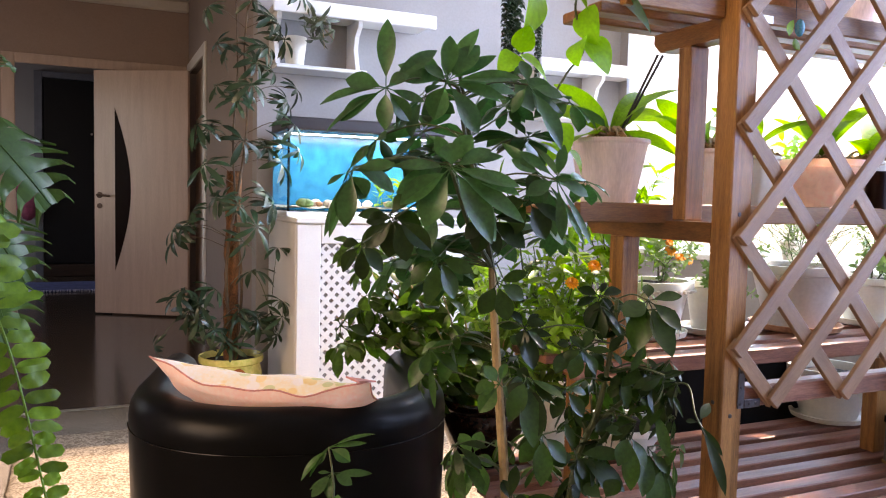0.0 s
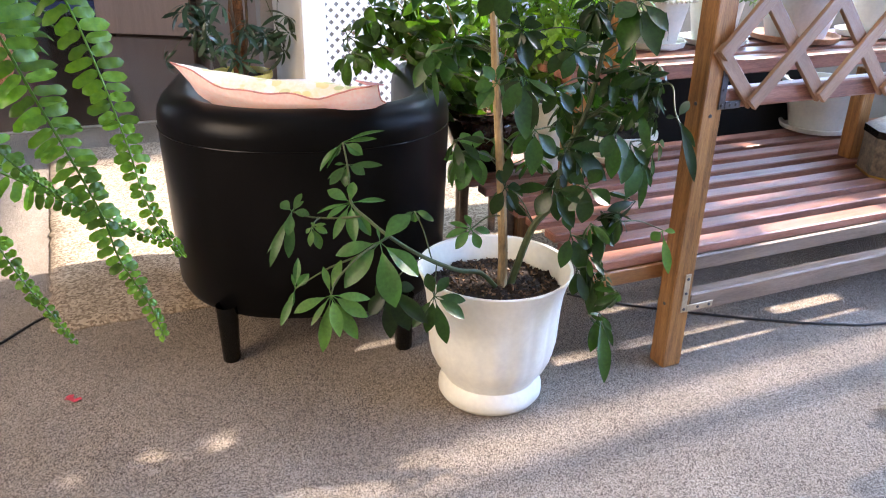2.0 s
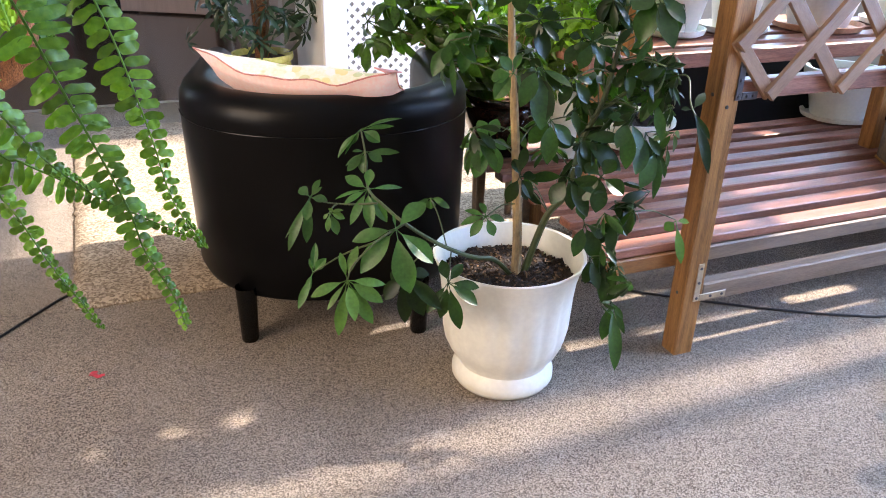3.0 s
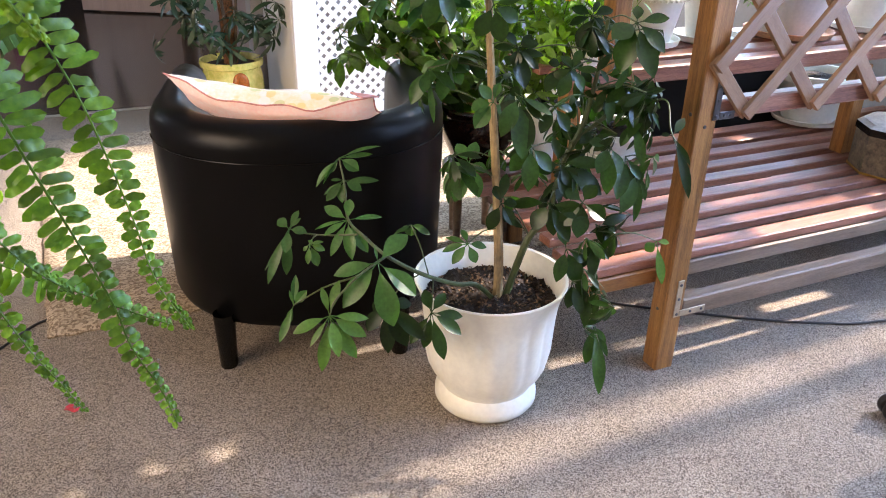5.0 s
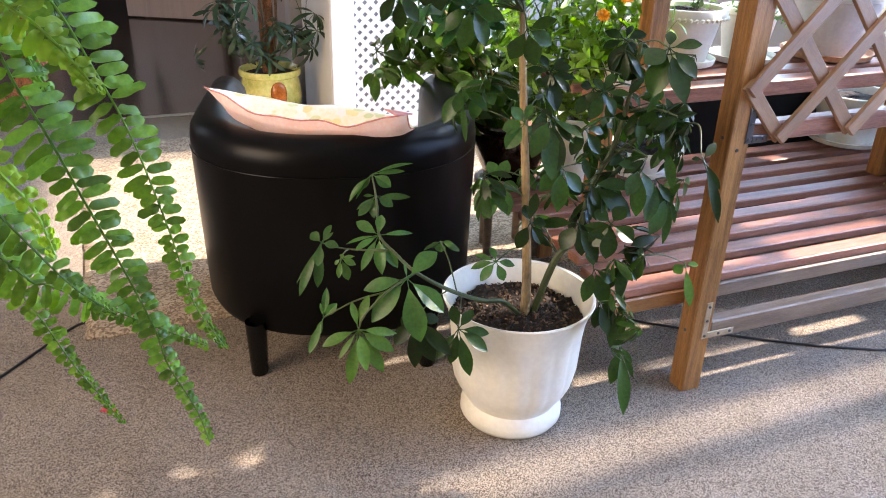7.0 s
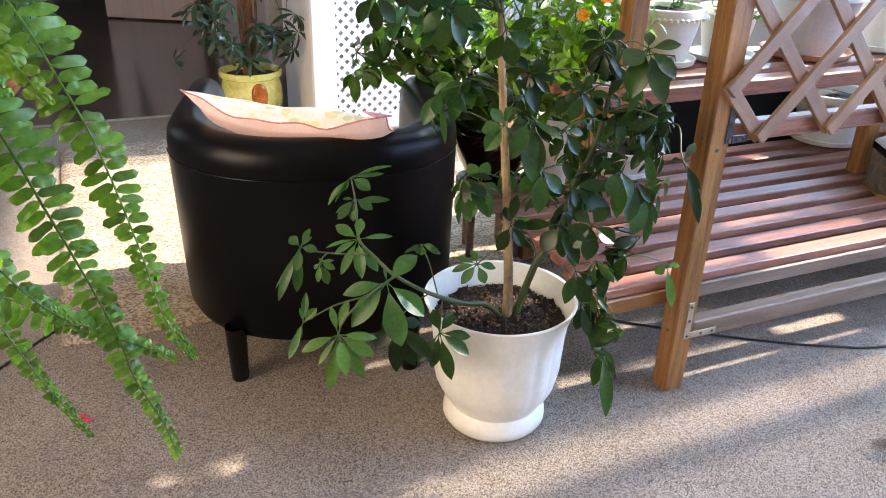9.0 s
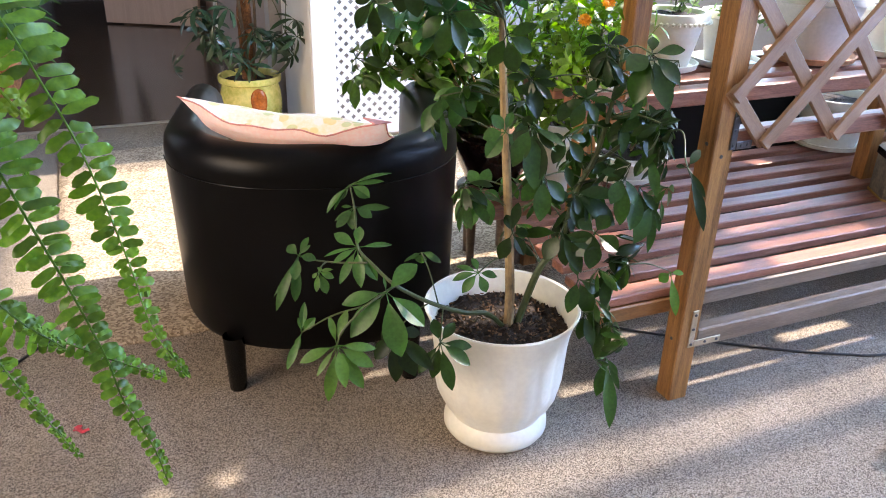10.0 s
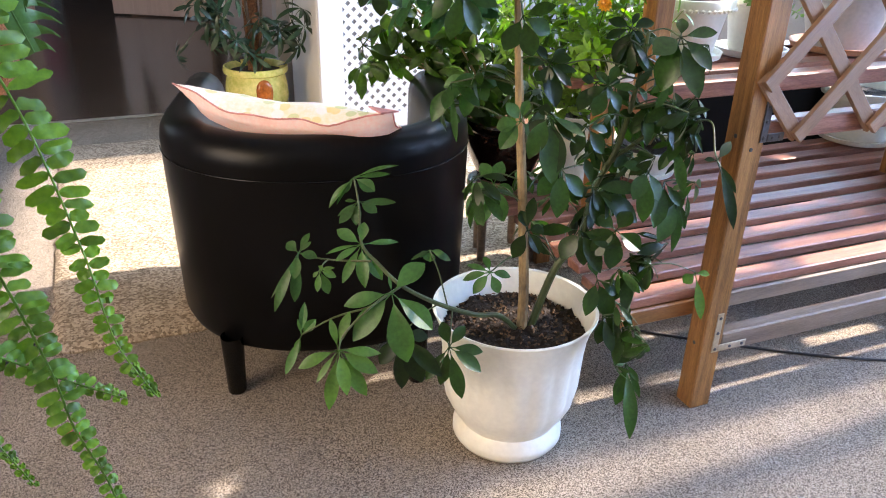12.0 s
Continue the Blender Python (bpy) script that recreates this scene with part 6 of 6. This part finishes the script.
# top shelf
SH4 = 1.431
for i, (x, m_, lab) in enumerate(((1.36, "terracotta", "terracotta pot on the top shelf"), (1.56, "pink_plastic", "frosted plastic pot on the top shelf"))):
    pot("top_pot", x, 1.27, SH4, 0.06, 0.085, 0.12, M[m_], lab, rim_h=0.02, rim_out=0.004, soil=0.9, group="pots on the top shelf")
    bush("top_plant", (x, 1.27, SH4 + 0.11), [(x - 0.08, 1.22, 1.66), (x, 1.2, 1.72), (x + 0.08, 1.24, 1.66)], BUSH_FRESH, 5, "green plant on the top shelf of the rack", 80 + i, 0.08, stem_mat="stem_green")
pot("corner_pot", 1.02, 1.27, SH4, 0.06, 0.08, 0.11, M["cream_plastic"], "cream pot with a hanging vine on the top shelf", rim_h=0.02, rim_out=0.004, soil=0.9)


def pothos():
    rnd = random.Random(91)
    p = thing("hanging_vine", pose(1.02, 1.27, SH4 + 0.1), "lime green heart-leaved vine trailing from the top shelf", "plant")
    inv = p.matrix_basis.inverted()
    bm = bmesh.new()
    add_leaf(bm, Matrix.Identity(4), 0.085, 0.068, 0.35, 0.2, 0.34, 7)
    heart = mesh_of("leaf", bm, M["leaf_lime"])
    bm = bmesh.new()
    add_leaf(bm, Matrix.Identity(4), 0.10, 0.075, 0.35, 0.2, 0.34, 7)
    heart_dark = mesh_of("leaf", bm, M["leaf_dark"])
    vines = (((1.02, 1.27, 1.54), (0.93, 1.22, 1.56), (0.78, 1.24, 1.47), (0.735, 1.25, 1.37), (0.70, 1.25, 1.26), (0.71, 1.26, 1.16)),
             ((1.02, 1.27, 1.54), (0.90, 1.22, 1.53), (0.825, 1.25, 1.42), (0.845, 1.25, 1.33), (0.82, 1.27, 1.28), (0.80, 1.29, 1.22), (0.82, 1.3, 1.15)))
    spots = (((0.727, 1.24, 1.43), (-0.1, -0.5, -1), 0.95), ((0.695, 1.24, 1.30), (-0.8, -0.5, -0.5), 0.55), ((0.70, 1.24, 1.30), (0.8, -0.5, -0.4), 0.6), ((0.70, 1.24, 1.305), (0.1, -0.4, 0.8), 0.5), ((0.838, 1.24, 1.40), (-0.2, -0.5, -1), 0.7),
             ((0.846, 1.24, 1.345), (0.5, -0.6, -0.8), 0.7), ((0.83, 1.24, 1.34), (-0.7, -0.5, -0.7), 0.6), ((0.78, 1.25, 1.46), (0.8, -0.4, -0.5), 0.8), ((0.822, 1.3, 1.19), (0.2, -0.5, -1), 0.6), ((0.81, 1.3, 1.15), (-0.6, -0.5, -0.8), 0.5), ((0.85, 1.3, 1.14), (0.6, -0.5, -0.7), 0.5))
    for v in vines:
        part("vine", tube_bm(curve_points([inv @ Vector(q) for q in v], 8), 0.0024, 6), M["stem_green"], p)
    for q, d, s in spots:
        m = Matrix.Translation(inv @ Vector(q)) @ Vector(d).to_track_quat("Y", "Z").to_matrix().to_4x4() @ pose(0, 0, 0, 0, rnd.uniform(-60, 60), 0)
        part("leaf", heart, None, p, m=m @ Matrix.Scale(s * 1.3, 4))
    m = Matrix.Translation(inv @ Vector((0.835, 1.21, 1.435))) @ Vector((0.9, -0.5, -0.35)).to_track_quat("Y", "Z").to_matrix().to_4x4()
    part("leaf", heart_dark, None, p, "dark green vine leaf", m=m @ Matrix.Scale(1.35, 4))
    return p


pothos()


def bead_strings():
    """Dark strings of tiny leaves that hang from the ceiling."""
    rnd = random.Random(95)
    p = thing("string_plant", pose(1.23, 2.2, TOP), "dark trailing string plant hanging in thin cords", "plant")
    bm = bmesh.new()
    for i in range(110):
        t = i / 110
        m = pose(0, 0, -0.34 * t, 0, 0, i * 137.5) @ pose(0, 0, 0, rnd.uniform(-40, 20), 0, 0)
        add_leaf(bm, m, 0.02 * (1.3 - 0.6 * t), 0.017, 0.5, 0.4, 0.55, 3)
    tube_bm([(0, 0, 0), (0, 0, -0.35)], 0.0012, 4, bm)
    garland = mesh_of("strand", bm, M["leaf_deep"])
    for x, z, s in ((-0.03, 1.70, 0.9), (0.0, 1.72, 1.25), (0.07, 1.70, 0.8), (-0.05, 1.72, 0.75), (0.085, 1.71, 0.6), (-0.015, 1.71, 1.0)):
        m = pose(x, rnd.uniform(-0.02, 0.02), z - TOP) @ Matrix.Scale(s, 4)
        part("strand", garland, None, p, m=m)
        part("cord", tube_bm([(x, 0, z - TOP), (0, 0, 0)], 0.001, 4), M["black"], p)
    return p


bead_strings()


def ornament():
    """A glass drop and two small leaves on a thread, hung on the lattice."""
    o = thing("hanging_ornament", pose(1.220, 1.098, 1.44), "small blue-green glass drop with green leaves hung on the lattice", "ornament")
    part("thread", tube_bm([(0, 0, 0), (0, -0.002, -0.045)], 0.0008, 5), M["black"], o)
    drop = bmesh.new()
    bmesh.ops.create_icosphere(drop, subdivisions=2, radius=1)
    for v in drop.verts:
        v.co = Vector((v.co.x * 0.010, v.co.y * 0.009, v.co.z * 0.017))
    part("drop", drop, M["teal_glass"], o, "blue-green glass drop", pose(0.006, -0.006, -0.062))
    for x, z, a, s in ((-0.008, -0.048, 25, 0.036), (-0.004, -0.082, -30, 0.026)):
        bm = bmesh.new()
        add_leaf(bm, pose(x, -0.004, z, 0, 0, 0) @ pose(0, 0, 0, -90, a, 0), s, 0.018, 0.1, 0.3, 0.5, 5)
        part("leaf", bm, M["leaf_fresh"], o, "green glazed leaf")
    return o


M["teal_glass"] = mat("teal_glass", (0.05, 0.24, 0.32), 0.12, 0.3, 60, 200, 0.05, 0.001, thinness=0.3)
ornament()


def hang_cords(x, y):
    c = thing("black_cords", pose(x, y, SH4), "pair of thin black cords hanging from the top shelf", "cord")
    for a, b in (((0.008, 0.1, -0.07), (-0.075, 0.15, -0.29)), ((0.022, 0.1, -0.07), (-0.045, 0.15, -0.24))):
        part("cord", tube_bm([a, b], 0.003, 6), M["black"], c)
    return c


hang_cords(1.11, 1.27)


# ---- cushion in the chair ----
def cushion():
    bm = bmesh.new()
    n = 26
    w, h, th = 0.46, 0.38, 0.042
    grid = {}
    for side in (1, -1):
        for i in range(n + 1):
            for j in range(n + 1):
                u, v = -1 + 2 * i / n, -1 + 2 * j / n
                edge = max(abs(u), abs(v))
                puff = max(0.0, (1 - abs(u) ** 3.2) * (1 - abs(v) ** 3.2)) ** 0.55
                ruffle = 0.0042 * (math.sin(8 * (u + v * 0.6)) + 0.8 * math.sin(13 * u - 5 * v)) * max(0, (edge - 0.82) / 0.18) + 0.012 * noise.noise(Vector((u * 2, v * 2, 3)))
                pull = 1 - 0.05 * (1 - abs(u)) * (1 if abs(v) > 0.9 else 0)
                if side == -1 and edge > 0.999:
                    grid[side, i, j] = grid[1, i, j]
                    continue
                sag = 0.032 * (1 - u * u) * max(0.0, -v)
                corner = 0.016 * max(0.0, abs(u) - 0.7) / 0.3 * max(0.0, -v - 0.4) / 0.6
                grid[side, i, j] = bm.verts.new((u * w / 2, v * h / 2 * pull, side * th * puff + ruffle - sag + corner))
        for i in range(n):
            for j in range(n):
                q = [grid[side, i, j], grid[side, i + 1, j], grid[side, i + 1, j + 1], grid[side, i, j + 1]]
                if len(set(q)) == 4:
                    bm.faces.new(q).material_index = 0 if side == 1 else 1
    ring = [(i, 0) for i in range(n)] + [(n, j) for j in range(n)] + [(n - i, n) for i in range(n)] + [(0, n - j) for j in range(n)]
    edge_line = [grid[1, i, j].co.copy() for i, j in ring]
    top = Vector((0.288, 1.535, 0.680))
    ob = part("cushion", bm, M["cushion"])
    part("piping", tube_bm(edge_line + edge_line[:1], 0.0018, 6), M["piping"], ob, "dark pink corded edge")
    tab = bmesh.new()
    c = edge_line[n]
    top_v = [tab.verts.new(c + Vector(d)) for d in ((-0.050, 0.002, 0.004), (0.010, 0.012, 0.004), (-0.012, -0.046, -0.016))]
    low_v = [tab.verts.new(v.co - Vector((0, 0, 0.003))) for v in top_v]
    tab.faces.new(top_v)
    tab.faces.new(low_v[::-1])
    for k in range(3):
        tab.faces.new((top_v[k], low_v[k], low_v[(k + 1) % 3], top_v[(k + 1) % 3]))
    part("corner_tab", tab, M["piping"], ob, "dark red corner of the cover", smooth=False)
    ob.data.materials.append(M["cushion_back"])
    across = Vector((0.375, -0.233, -0.025)).normalized()
    ahead = Vector((0.50, 0.80, -0.52)).normalized()
    ahead = (ahead - across * ahead.dot(across)).normalized()
    m = Matrix((across, ahead, across.cross(ahead))).transposed().to_4x4()
    m.translation = top + ahead * 0.19
    ob.matrix_basis = m
    return tagged(ob, "pink and white cushion with yellow flowers, propped in the tub chair", "cushion")


M["piping"] = mat("dark_pink_cord", (0.68, 0.28, 0.24), 0.8, 0.2, 40, 200, 0.2, 0.001)
M["cushion"] = mat("printed_cushion", (0.88, 0.85, 0.80), 0.8, 0.06, 9, 120, 0.3, 0.002, second=(0.88, 0.74, 0.46), thinness=0.2)
_n, _l = M["cushion"].node_tree.nodes, M["cushion"].node_tree.links
_base = _n["Principled BSDF"].inputs["Base Color"]
_vor, _ramp, _hue, _mx, _tc = _n.new("ShaderNodeTexVoronoi"), _n.new("ShaderNodeValToRGB"), _n.new("ShaderNodeValToRGB"), _n.new("ShaderNodeMixRGB"), _n.new("ShaderNodeTexCoord")
_vor.inputs["Scale"].default_value = 30
_ramp.color_ramp.elements[0].position, _ramp.color_ramp.elements[1].position = 0.36, 0.42
_ramp.color_ramp.elements[0].color, _ramp.color_ramp.elements[1].color = (1, 1, 1, 1), (0, 0, 0, 1)
_hue.color_ramp.interpolation = "CONSTANT"
_hue.color_ramp.elements[0].color, _hue.color_ramp.elements[1].color = (0.88, 0.66, 0.26, 1), (0.55, 0.62, 0.28, 1)
_hue.color_ramp.elements[1].position = 0.45
_hue.color_ramp.elements.new(0.65).color = (0.88, 0.84, 0.78, 1)
_l.new(_tc.outputs["Object"], _vor.inputs[0])
_l.new(_vor.outputs["Distance"], _ramp.inputs[0])
_l.new(_vor.outputs["Color"], _hue.inputs[0])
_l.new(_ramp.outputs[0], _mx.inputs[0])
_l.new(_base.links[0].from_socket, _mx.inputs[1])
_l.new(_hue.outputs[0], _mx.inputs[2])
_l.new(_mx.outputs[0], _base)
M["cushion_back"] = mat("pink_cushion_back", (0.93, 0.75, 0.72), 0.8, 0.08, 6, 120, 0.3, 0.002, second=(0.90, 0.60, 0.56), thinness=0.25)
cushion()

# ---- aquarium ----
M["glass"] = bpy.data.materials.new("clear_glass")
M["glass"].use_nodes = True
_b = M["glass"].node_tree.nodes["Principled BSDF"]
_b.inputs["Transmission Weight"].default_value, _b.inputs["Roughness"].default_value, _b.inputs["IOR"].default_value = 1.0, 0.02, 1.1
M["pebble"] = mat("aquarium_gravel", (0.55, 0.47, 0.34), 0.7, 0.4, 60, 200, 0.6, 0.005)


def aquarium():
    x0, x1, y0, y1, z0, z1 = 0.795, 1.575, 3.52, 3.84, 0.942, 1.335
    a = thing("aquarium", pose(0, 0, 0), "lit blue aquarium with a black hood on the white cabinet", "aquarium")
    part("base", box_bm(x0 - 0.005, x1 + 0.005, y0 - 0.005, y1 + 0.005, z0, z0 + 0.02, 0.003), M["white_paint"], a, smooth=False)
    panes = ((x0, x1, y0, y0 + 0.006), (x0, x0 + 0.006, y0 + 0.0065, y1 - 0.0065), (x1 - 0.006, x1, y0 + 0.0065, y1 - 0.0065))
    for q in panes:
        ob = part("pane", box_bm(*q, z0 + 0.021, z1), M["glass"], a, smooth=False)
        ob.visible_shadow = False
    part("back_panel", box_bm(x0, x1, y1 - 0.006, y1, z0 + 0.021, z1), M["water"], a, "bright blue background panel", smooth=False)
    part("seal", box_bm(x0 + 0.0062, x0 + 0.012, y0 + 0.0062, y0 + 0.012, z0 + 0.021, z1), M["black"], a, smooth=False)
    part("hood", box_bm(x0 - 0.008, x1 + 0.008, y0 - 0.008, y1 + 0.008, z1 + 0.001, z1 + 0.062, 0.012, seg=2), M["hood"], a, "black plastic hood", smooth=False)
    rnd = random.Random(17)
    bm = bmesh.new()
    bmesh.ops.create_grid(bm, x_segments=40, y_segments=14, size=0.5)
    for v in bm.verts:
        v.co = Vector((x0 + 0.39 + v.co.x * 0.76, y0 + 0.16 + v.co.y * 0.29, z0 + 0.04 + 0.012 * noise.noise(v.co * 9)))
    part("gravel", bm, M["pebble"], a)
    for k in range(14):
        bm = bmesh.new()
        bmesh.ops.create_icosphere(bm, subdivisions=2, radius=1)
        s = rnd.uniform(0.014, 0.03)
        for v in bm.verts:
            v.co = v.co * s * (1 + 0.25 * noise.noise(v.co * 1.5 + Vector((k, 0, 0))))
            v.co.z *= 0.75
        part("stone", bm, M[rnd.choice(("pebble", "terracotta", "leaf_pale", "pink_plastic"))], a, m=pose(x0 + 0.05 + rnd.random() * 0.5, y0 + 0.03 + rnd.random() * 0.2, z0 + 0.05 + s * 0.4))
    for k in range(9):
        part("water_plant", BUSH_FRESH[k % 4], None, a, m=aim((x0 + 0.5 + 0.25 * rnd.random(), y0 + 0.05 + rnd.random() * 0.2, z0 + 0.045), (0, 0, 1), rnd.uniform(0, 360), rnd.uniform(0.9, 1.6)))
    lamp = area("aquarium_lamp", look(((x0 + x1) / 2, (y0 + y1) / 2, z1 - 0.004), ((x0 + x1) / 2, (y0 + y1) / 2 + 0.05, 0)), 0.7, 0.2, 3.6, (0.75, 0.92, 1.0))
    return a


aquarium()


# ---- wall shelf with corbels ----
def wall_shelf(x, z, w, low_w):
    s = thing("wall_shelf", pose(x, WALL_Y, z), "white painted wall shelf with a moulded edge and curved brackets", "shelf", "white wall shelves")
    part("top_board", box_bm(0, w, -0.24, -0.001, 0.0, 0.022, 0.004), M["white_paint"], s, smooth=False)
    part("moulding", box_bm(-0.012, w + 0.012, -0.256, -0.242, -0.02, 0.05, 0.008, seg=2), M["white_paint"], s, smooth=False)
    part("lower_board", box_bm(0.02, low_w, -0.19, -0.001, -0.27, -0.25, 0.004), M["white_paint"], s, smooth=False)
    for u in (0.02, w * 0.52):
        bm = bmesh.new()
        prof = [(-0.001, -0.002), (-0.21, -0.002), (-0.20, -0.04), (-0.15, -0.08), (-0.13, -0.14), (-0.15, -0.2), (-0.17, -0.248), (-0.001, -0.248)]
        fa = bm.faces.new([bm.verts.new((u, y, zz)) for y, zz in prof])
        ext = bmesh.ops.extrude_face_region(bm, geom=[fa])
        bmesh.ops.translate(bm, vec=(0.022, 0, 0), verts=[v for v in ext["geom"] if isinstance(v, bmesh.types.BMVert)])
        part("bracket", bm, M["white_paint"], s, smooth=False)
    return s


shelf1 = wall_shelf(0.775, 1.925, 0.82, 0.48)
copy_thing(shelf1, pose(2.25, WALL_Y, 1.78))
pot("beige_pot", 0.90, 3.85, 1.676, 0.045, 0.06, 0.14, M["cream_plastic"], "beige pot on the white wall shelf", soil=0.9)
bush("striped_trailer", (1.02, 3.80, 1.93), [(0.98, 3.66, 1.86), (1.04, 3.64, 1.78), (1.0, 3.66, 1.74)], STRIPED, 3, "trailing dark striped-leaf plant on the wall shelf", 97, 0.05, fall=0.5)


ROD_Z = 2.46


def curtain(y0, y1, label, x0=2.87):
    """A sheer hanging in deep, overlapping folds."""
    bm = bmesh.new()
    k, per = 10, 16
    folds = int((y1 - y0) / 0.2)
    n = folds * per
    rows = []
    for j in range(k + 1):
        z, open_ = ROD_Z - 0.01 - (ROD_Z - 0.81) * j / k, 0.8 + 0.25 * j / k
        row = []
        for i in range(n + 1):
            a = 2 * math.pi * i / per
            w = 0.8 + 0.4 * noise.noise(Vector((i / per * 0.7, y0, 0.5)))
            row.append(bm.verts.new((x0 + 0.035 * w * math.sin(a), y0 + (y1 - y0) * i / n + 0.014 * w * open_ * math.sin(2 * a) + 0.02 * noise.noise(Vector((i / per, j * 0.15, 2))), z)))
        rows.append(row)
    for a, b in zip(rows, rows[1:]):
        for i in range(n):
            bm.faces.new((a[i], a[i + 1], b[i + 1], b[i]))
    return tagged(part("curtain", bm, M["sheer"]), label, "curtain", "window curtains")


M["sheer"] = mat("sheer_cloth", (0.58, 0.69, 0.84), 0.8, 0.05, 6, 90, 0.1, 0.001, thinness=0.5)
_n, _l = M["sheer"].node_tree.nodes, M["sheer"].node_tree.links
_clear, _mix = _n.new("ShaderNodeBsdfTransparent"), _n.new("ShaderNodeMixShader")
_mix.inputs[0].default_value = 0.42
_l.new(_n["Material Output"].inputs[0].links[0].from_socket, _mix.inputs[1])
_l.new(_clear.outputs[0], _mix.inputs[2])
_l.new(_mix.outputs[0], _n["Material Output"].inputs[0])
curtain(3.25, 3.78, "sheer bluish-white curtain gathered beside the window")
# this sheer and the next hang out of view, added to shape sunlight
curtain(-1.2, 1.17, "unseen sheer curtain added to filter the sun on the floor")
curtain(-1.2, 0.94, "unseen second sheer layer added to dim the sun further", 2.80)


def curtain_rod():
    r = thing("curtain_rod", pose(2.87, 3.95, ROD_Z), "thin white curtain rod above the windows", "curtain rod")
    part("rod", tube_bm([(0, 0, 0), (0, -5.2, 0)], 0.009, 10), M["white_paint"], r)
    for y in (-0.1, -2.4, -4.9):
        part("holder", box_bm(-0.006, WIN_X - 2.87 - 0.001, y, y + 0.015, 0.0, 0.014), M["white_paint"], r, smooth=False)
    return r


curtain_rod()


# ---- small things ----
def cable(line, name, label):
    c = part(name, tube_bm(curve_points(line, 10), 0.0035, 8), M["black"])
    return tagged(c, label, "cable")


cable([(1.10, 1.55, 0.004), (1.18, 1.467, 0.004), (1.30, 1.37, 0.004), (1.435, 1.275, 0.004), (1.573, 1.186, 0.004), (1.70, 1.12, 0.004), (1.81, 1.081, 0.004), (2.3, 0.98, 0.004)], "cable", "thin black cable lying on the carpet under the rack")
cable([(-0.8, 1.4, 0.004), (-0.5, 1.69, 0.004), (-0.371, 1.841, 0.004), (-0.296, 1.929, 0.004), (-0.262, 1.95, 0.004)], "cable", "thin black cable lying on the carpet by the rug")
st = bmesh.new()
for k in range(7):
    c, r = Vector((random.gauss(0, 0.009), random.gauss(0, 0.006), 0)), random.uniform(0.003, 0.009)
    st.faces.new([st.verts.new(c + Vector((r * math.cos(i * math.pi / 4) * random.uniform(0.7, 1.4), r * math.sin(i * math.pi / 4) * random.uniform(0.6, 1), 0.0012 + 0.0007 * k))) for i in range(8)])
tagged(part("stain", st, M["red"] if "red" in M else M.setdefault("red", mat("red_stain", (0.60, 0.06, 0.08), 0.9, 0.3, 60, 300, 0.3, 0.001)), m=pose(-0.206, 1.517, 0.001)), "small red stain on the carpet", "stain", kind="structure")


def pink_coat():
    c = thing("pink_jacket", pose(-0.74, 10.36, 0.94), "pink jacket hanging in the lobby behind the doorway", "jacket")
    bm = bmesh.new()
    bmesh.ops.create_icosphere(bm, subdivisions=3, radius=1)
    for v in bm.verts:
        v.co = Vector((v.co.x * 0.14, v.co.y * 0.09, v.co.z * 0.27)) * (1 + 0.15 * noise.noise(v.co * 3))
    part("body", bm, M["pink_cloth"], c)
    part("hook", tube_bm([(0, 0, 0.25), (0, 0, 0.33), (0, 0.139, 0.33)], 0.006, 6), M["steel"], c)
    return c


M["pink_cloth"] = mat("pink_cloth", (0.45, 0.09, 0.17), 0.9, 0.2, 20, 160, 0.4, 0.002)
pink_coat()


def castor_base():
    """Foot of a black swivel chair, with a castor, beyond the rack."""
    c = thing("office_chair", pose(1.738, 0.63, 0), "black plastic swivel chair base on twin castors", "chair")
    hub = part("hub", lathe_bm([(0.03, 0.08), (0.035, 0.085), (0.03, 0.42), (0.0, 0.42)], 18), M["black"], c)
    for i in range(5):
        a = radians(72 * i + 150)
        d = Vector((math.cos(a), math.sin(a), 0))
        part("arm", tube_bm([d * 0.03 + Vector((0, 0, 0.10)), d * 0.15 + Vector((0, 0, 0.095)), d * 0.28 + Vector((0, 0, 0.075))], [0.025, 0.022, 0.016], 10), M["black"], c)
        for s in (-1, 1):
            side = Vector((-d.y, d.x, 0)) * 0.014 * s
            part("castor", lathe_bm([(0.0, -0.009), (0.024, -0.009), (0.027, -0.004), (0.027, 0.004), (0.024, 0.009), (0.0, 0.009)], 20, close_bottom=False), M["black"], c,
                 m=Matrix.Translation(d * 0.28 + side + Vector((0, 0, 0.0275))) @ side.to_track_quat("Z", "Y").to_matrix().to_4x4())
    return c


castor_base()


# plants on the window sill, against the light
for i, (y, tall) in enumerate(((3.0, 0.35), (2.55, 0.5), (2.05, 0.42), (1.55, 0.45))):
    z = W0 + 0.034
    pot("sill_pot", WIN_X - 0.055, y, z, 0.045, 0.062, 0.10, M[("terracotta", "cream_plastic")[i % 2]], ("terracotta pot on the window sill", "cream pot on the window sill")[i % 2], rim_h=0.016, rim_out=0.003, soil=0.9, group="pots on the window sill")
    bush("sill_plant", (WIN_X - 0.055, y, z + 0.09), [(WIN_X - 0.12, y - 0.12, z + tall), (WIN_X - 0.08, y, z + tall + 0.08), (WIN_X - 0.12, y + 0.12, z + tall), (WIN_X - 0.2, y, z + tall * 0.8)], BUSH_FRESH, 7,
         "bright green leafy plant on the window sill", 110 + i, 0.12, (1.0, 1.5), stem_mat="stem_green")
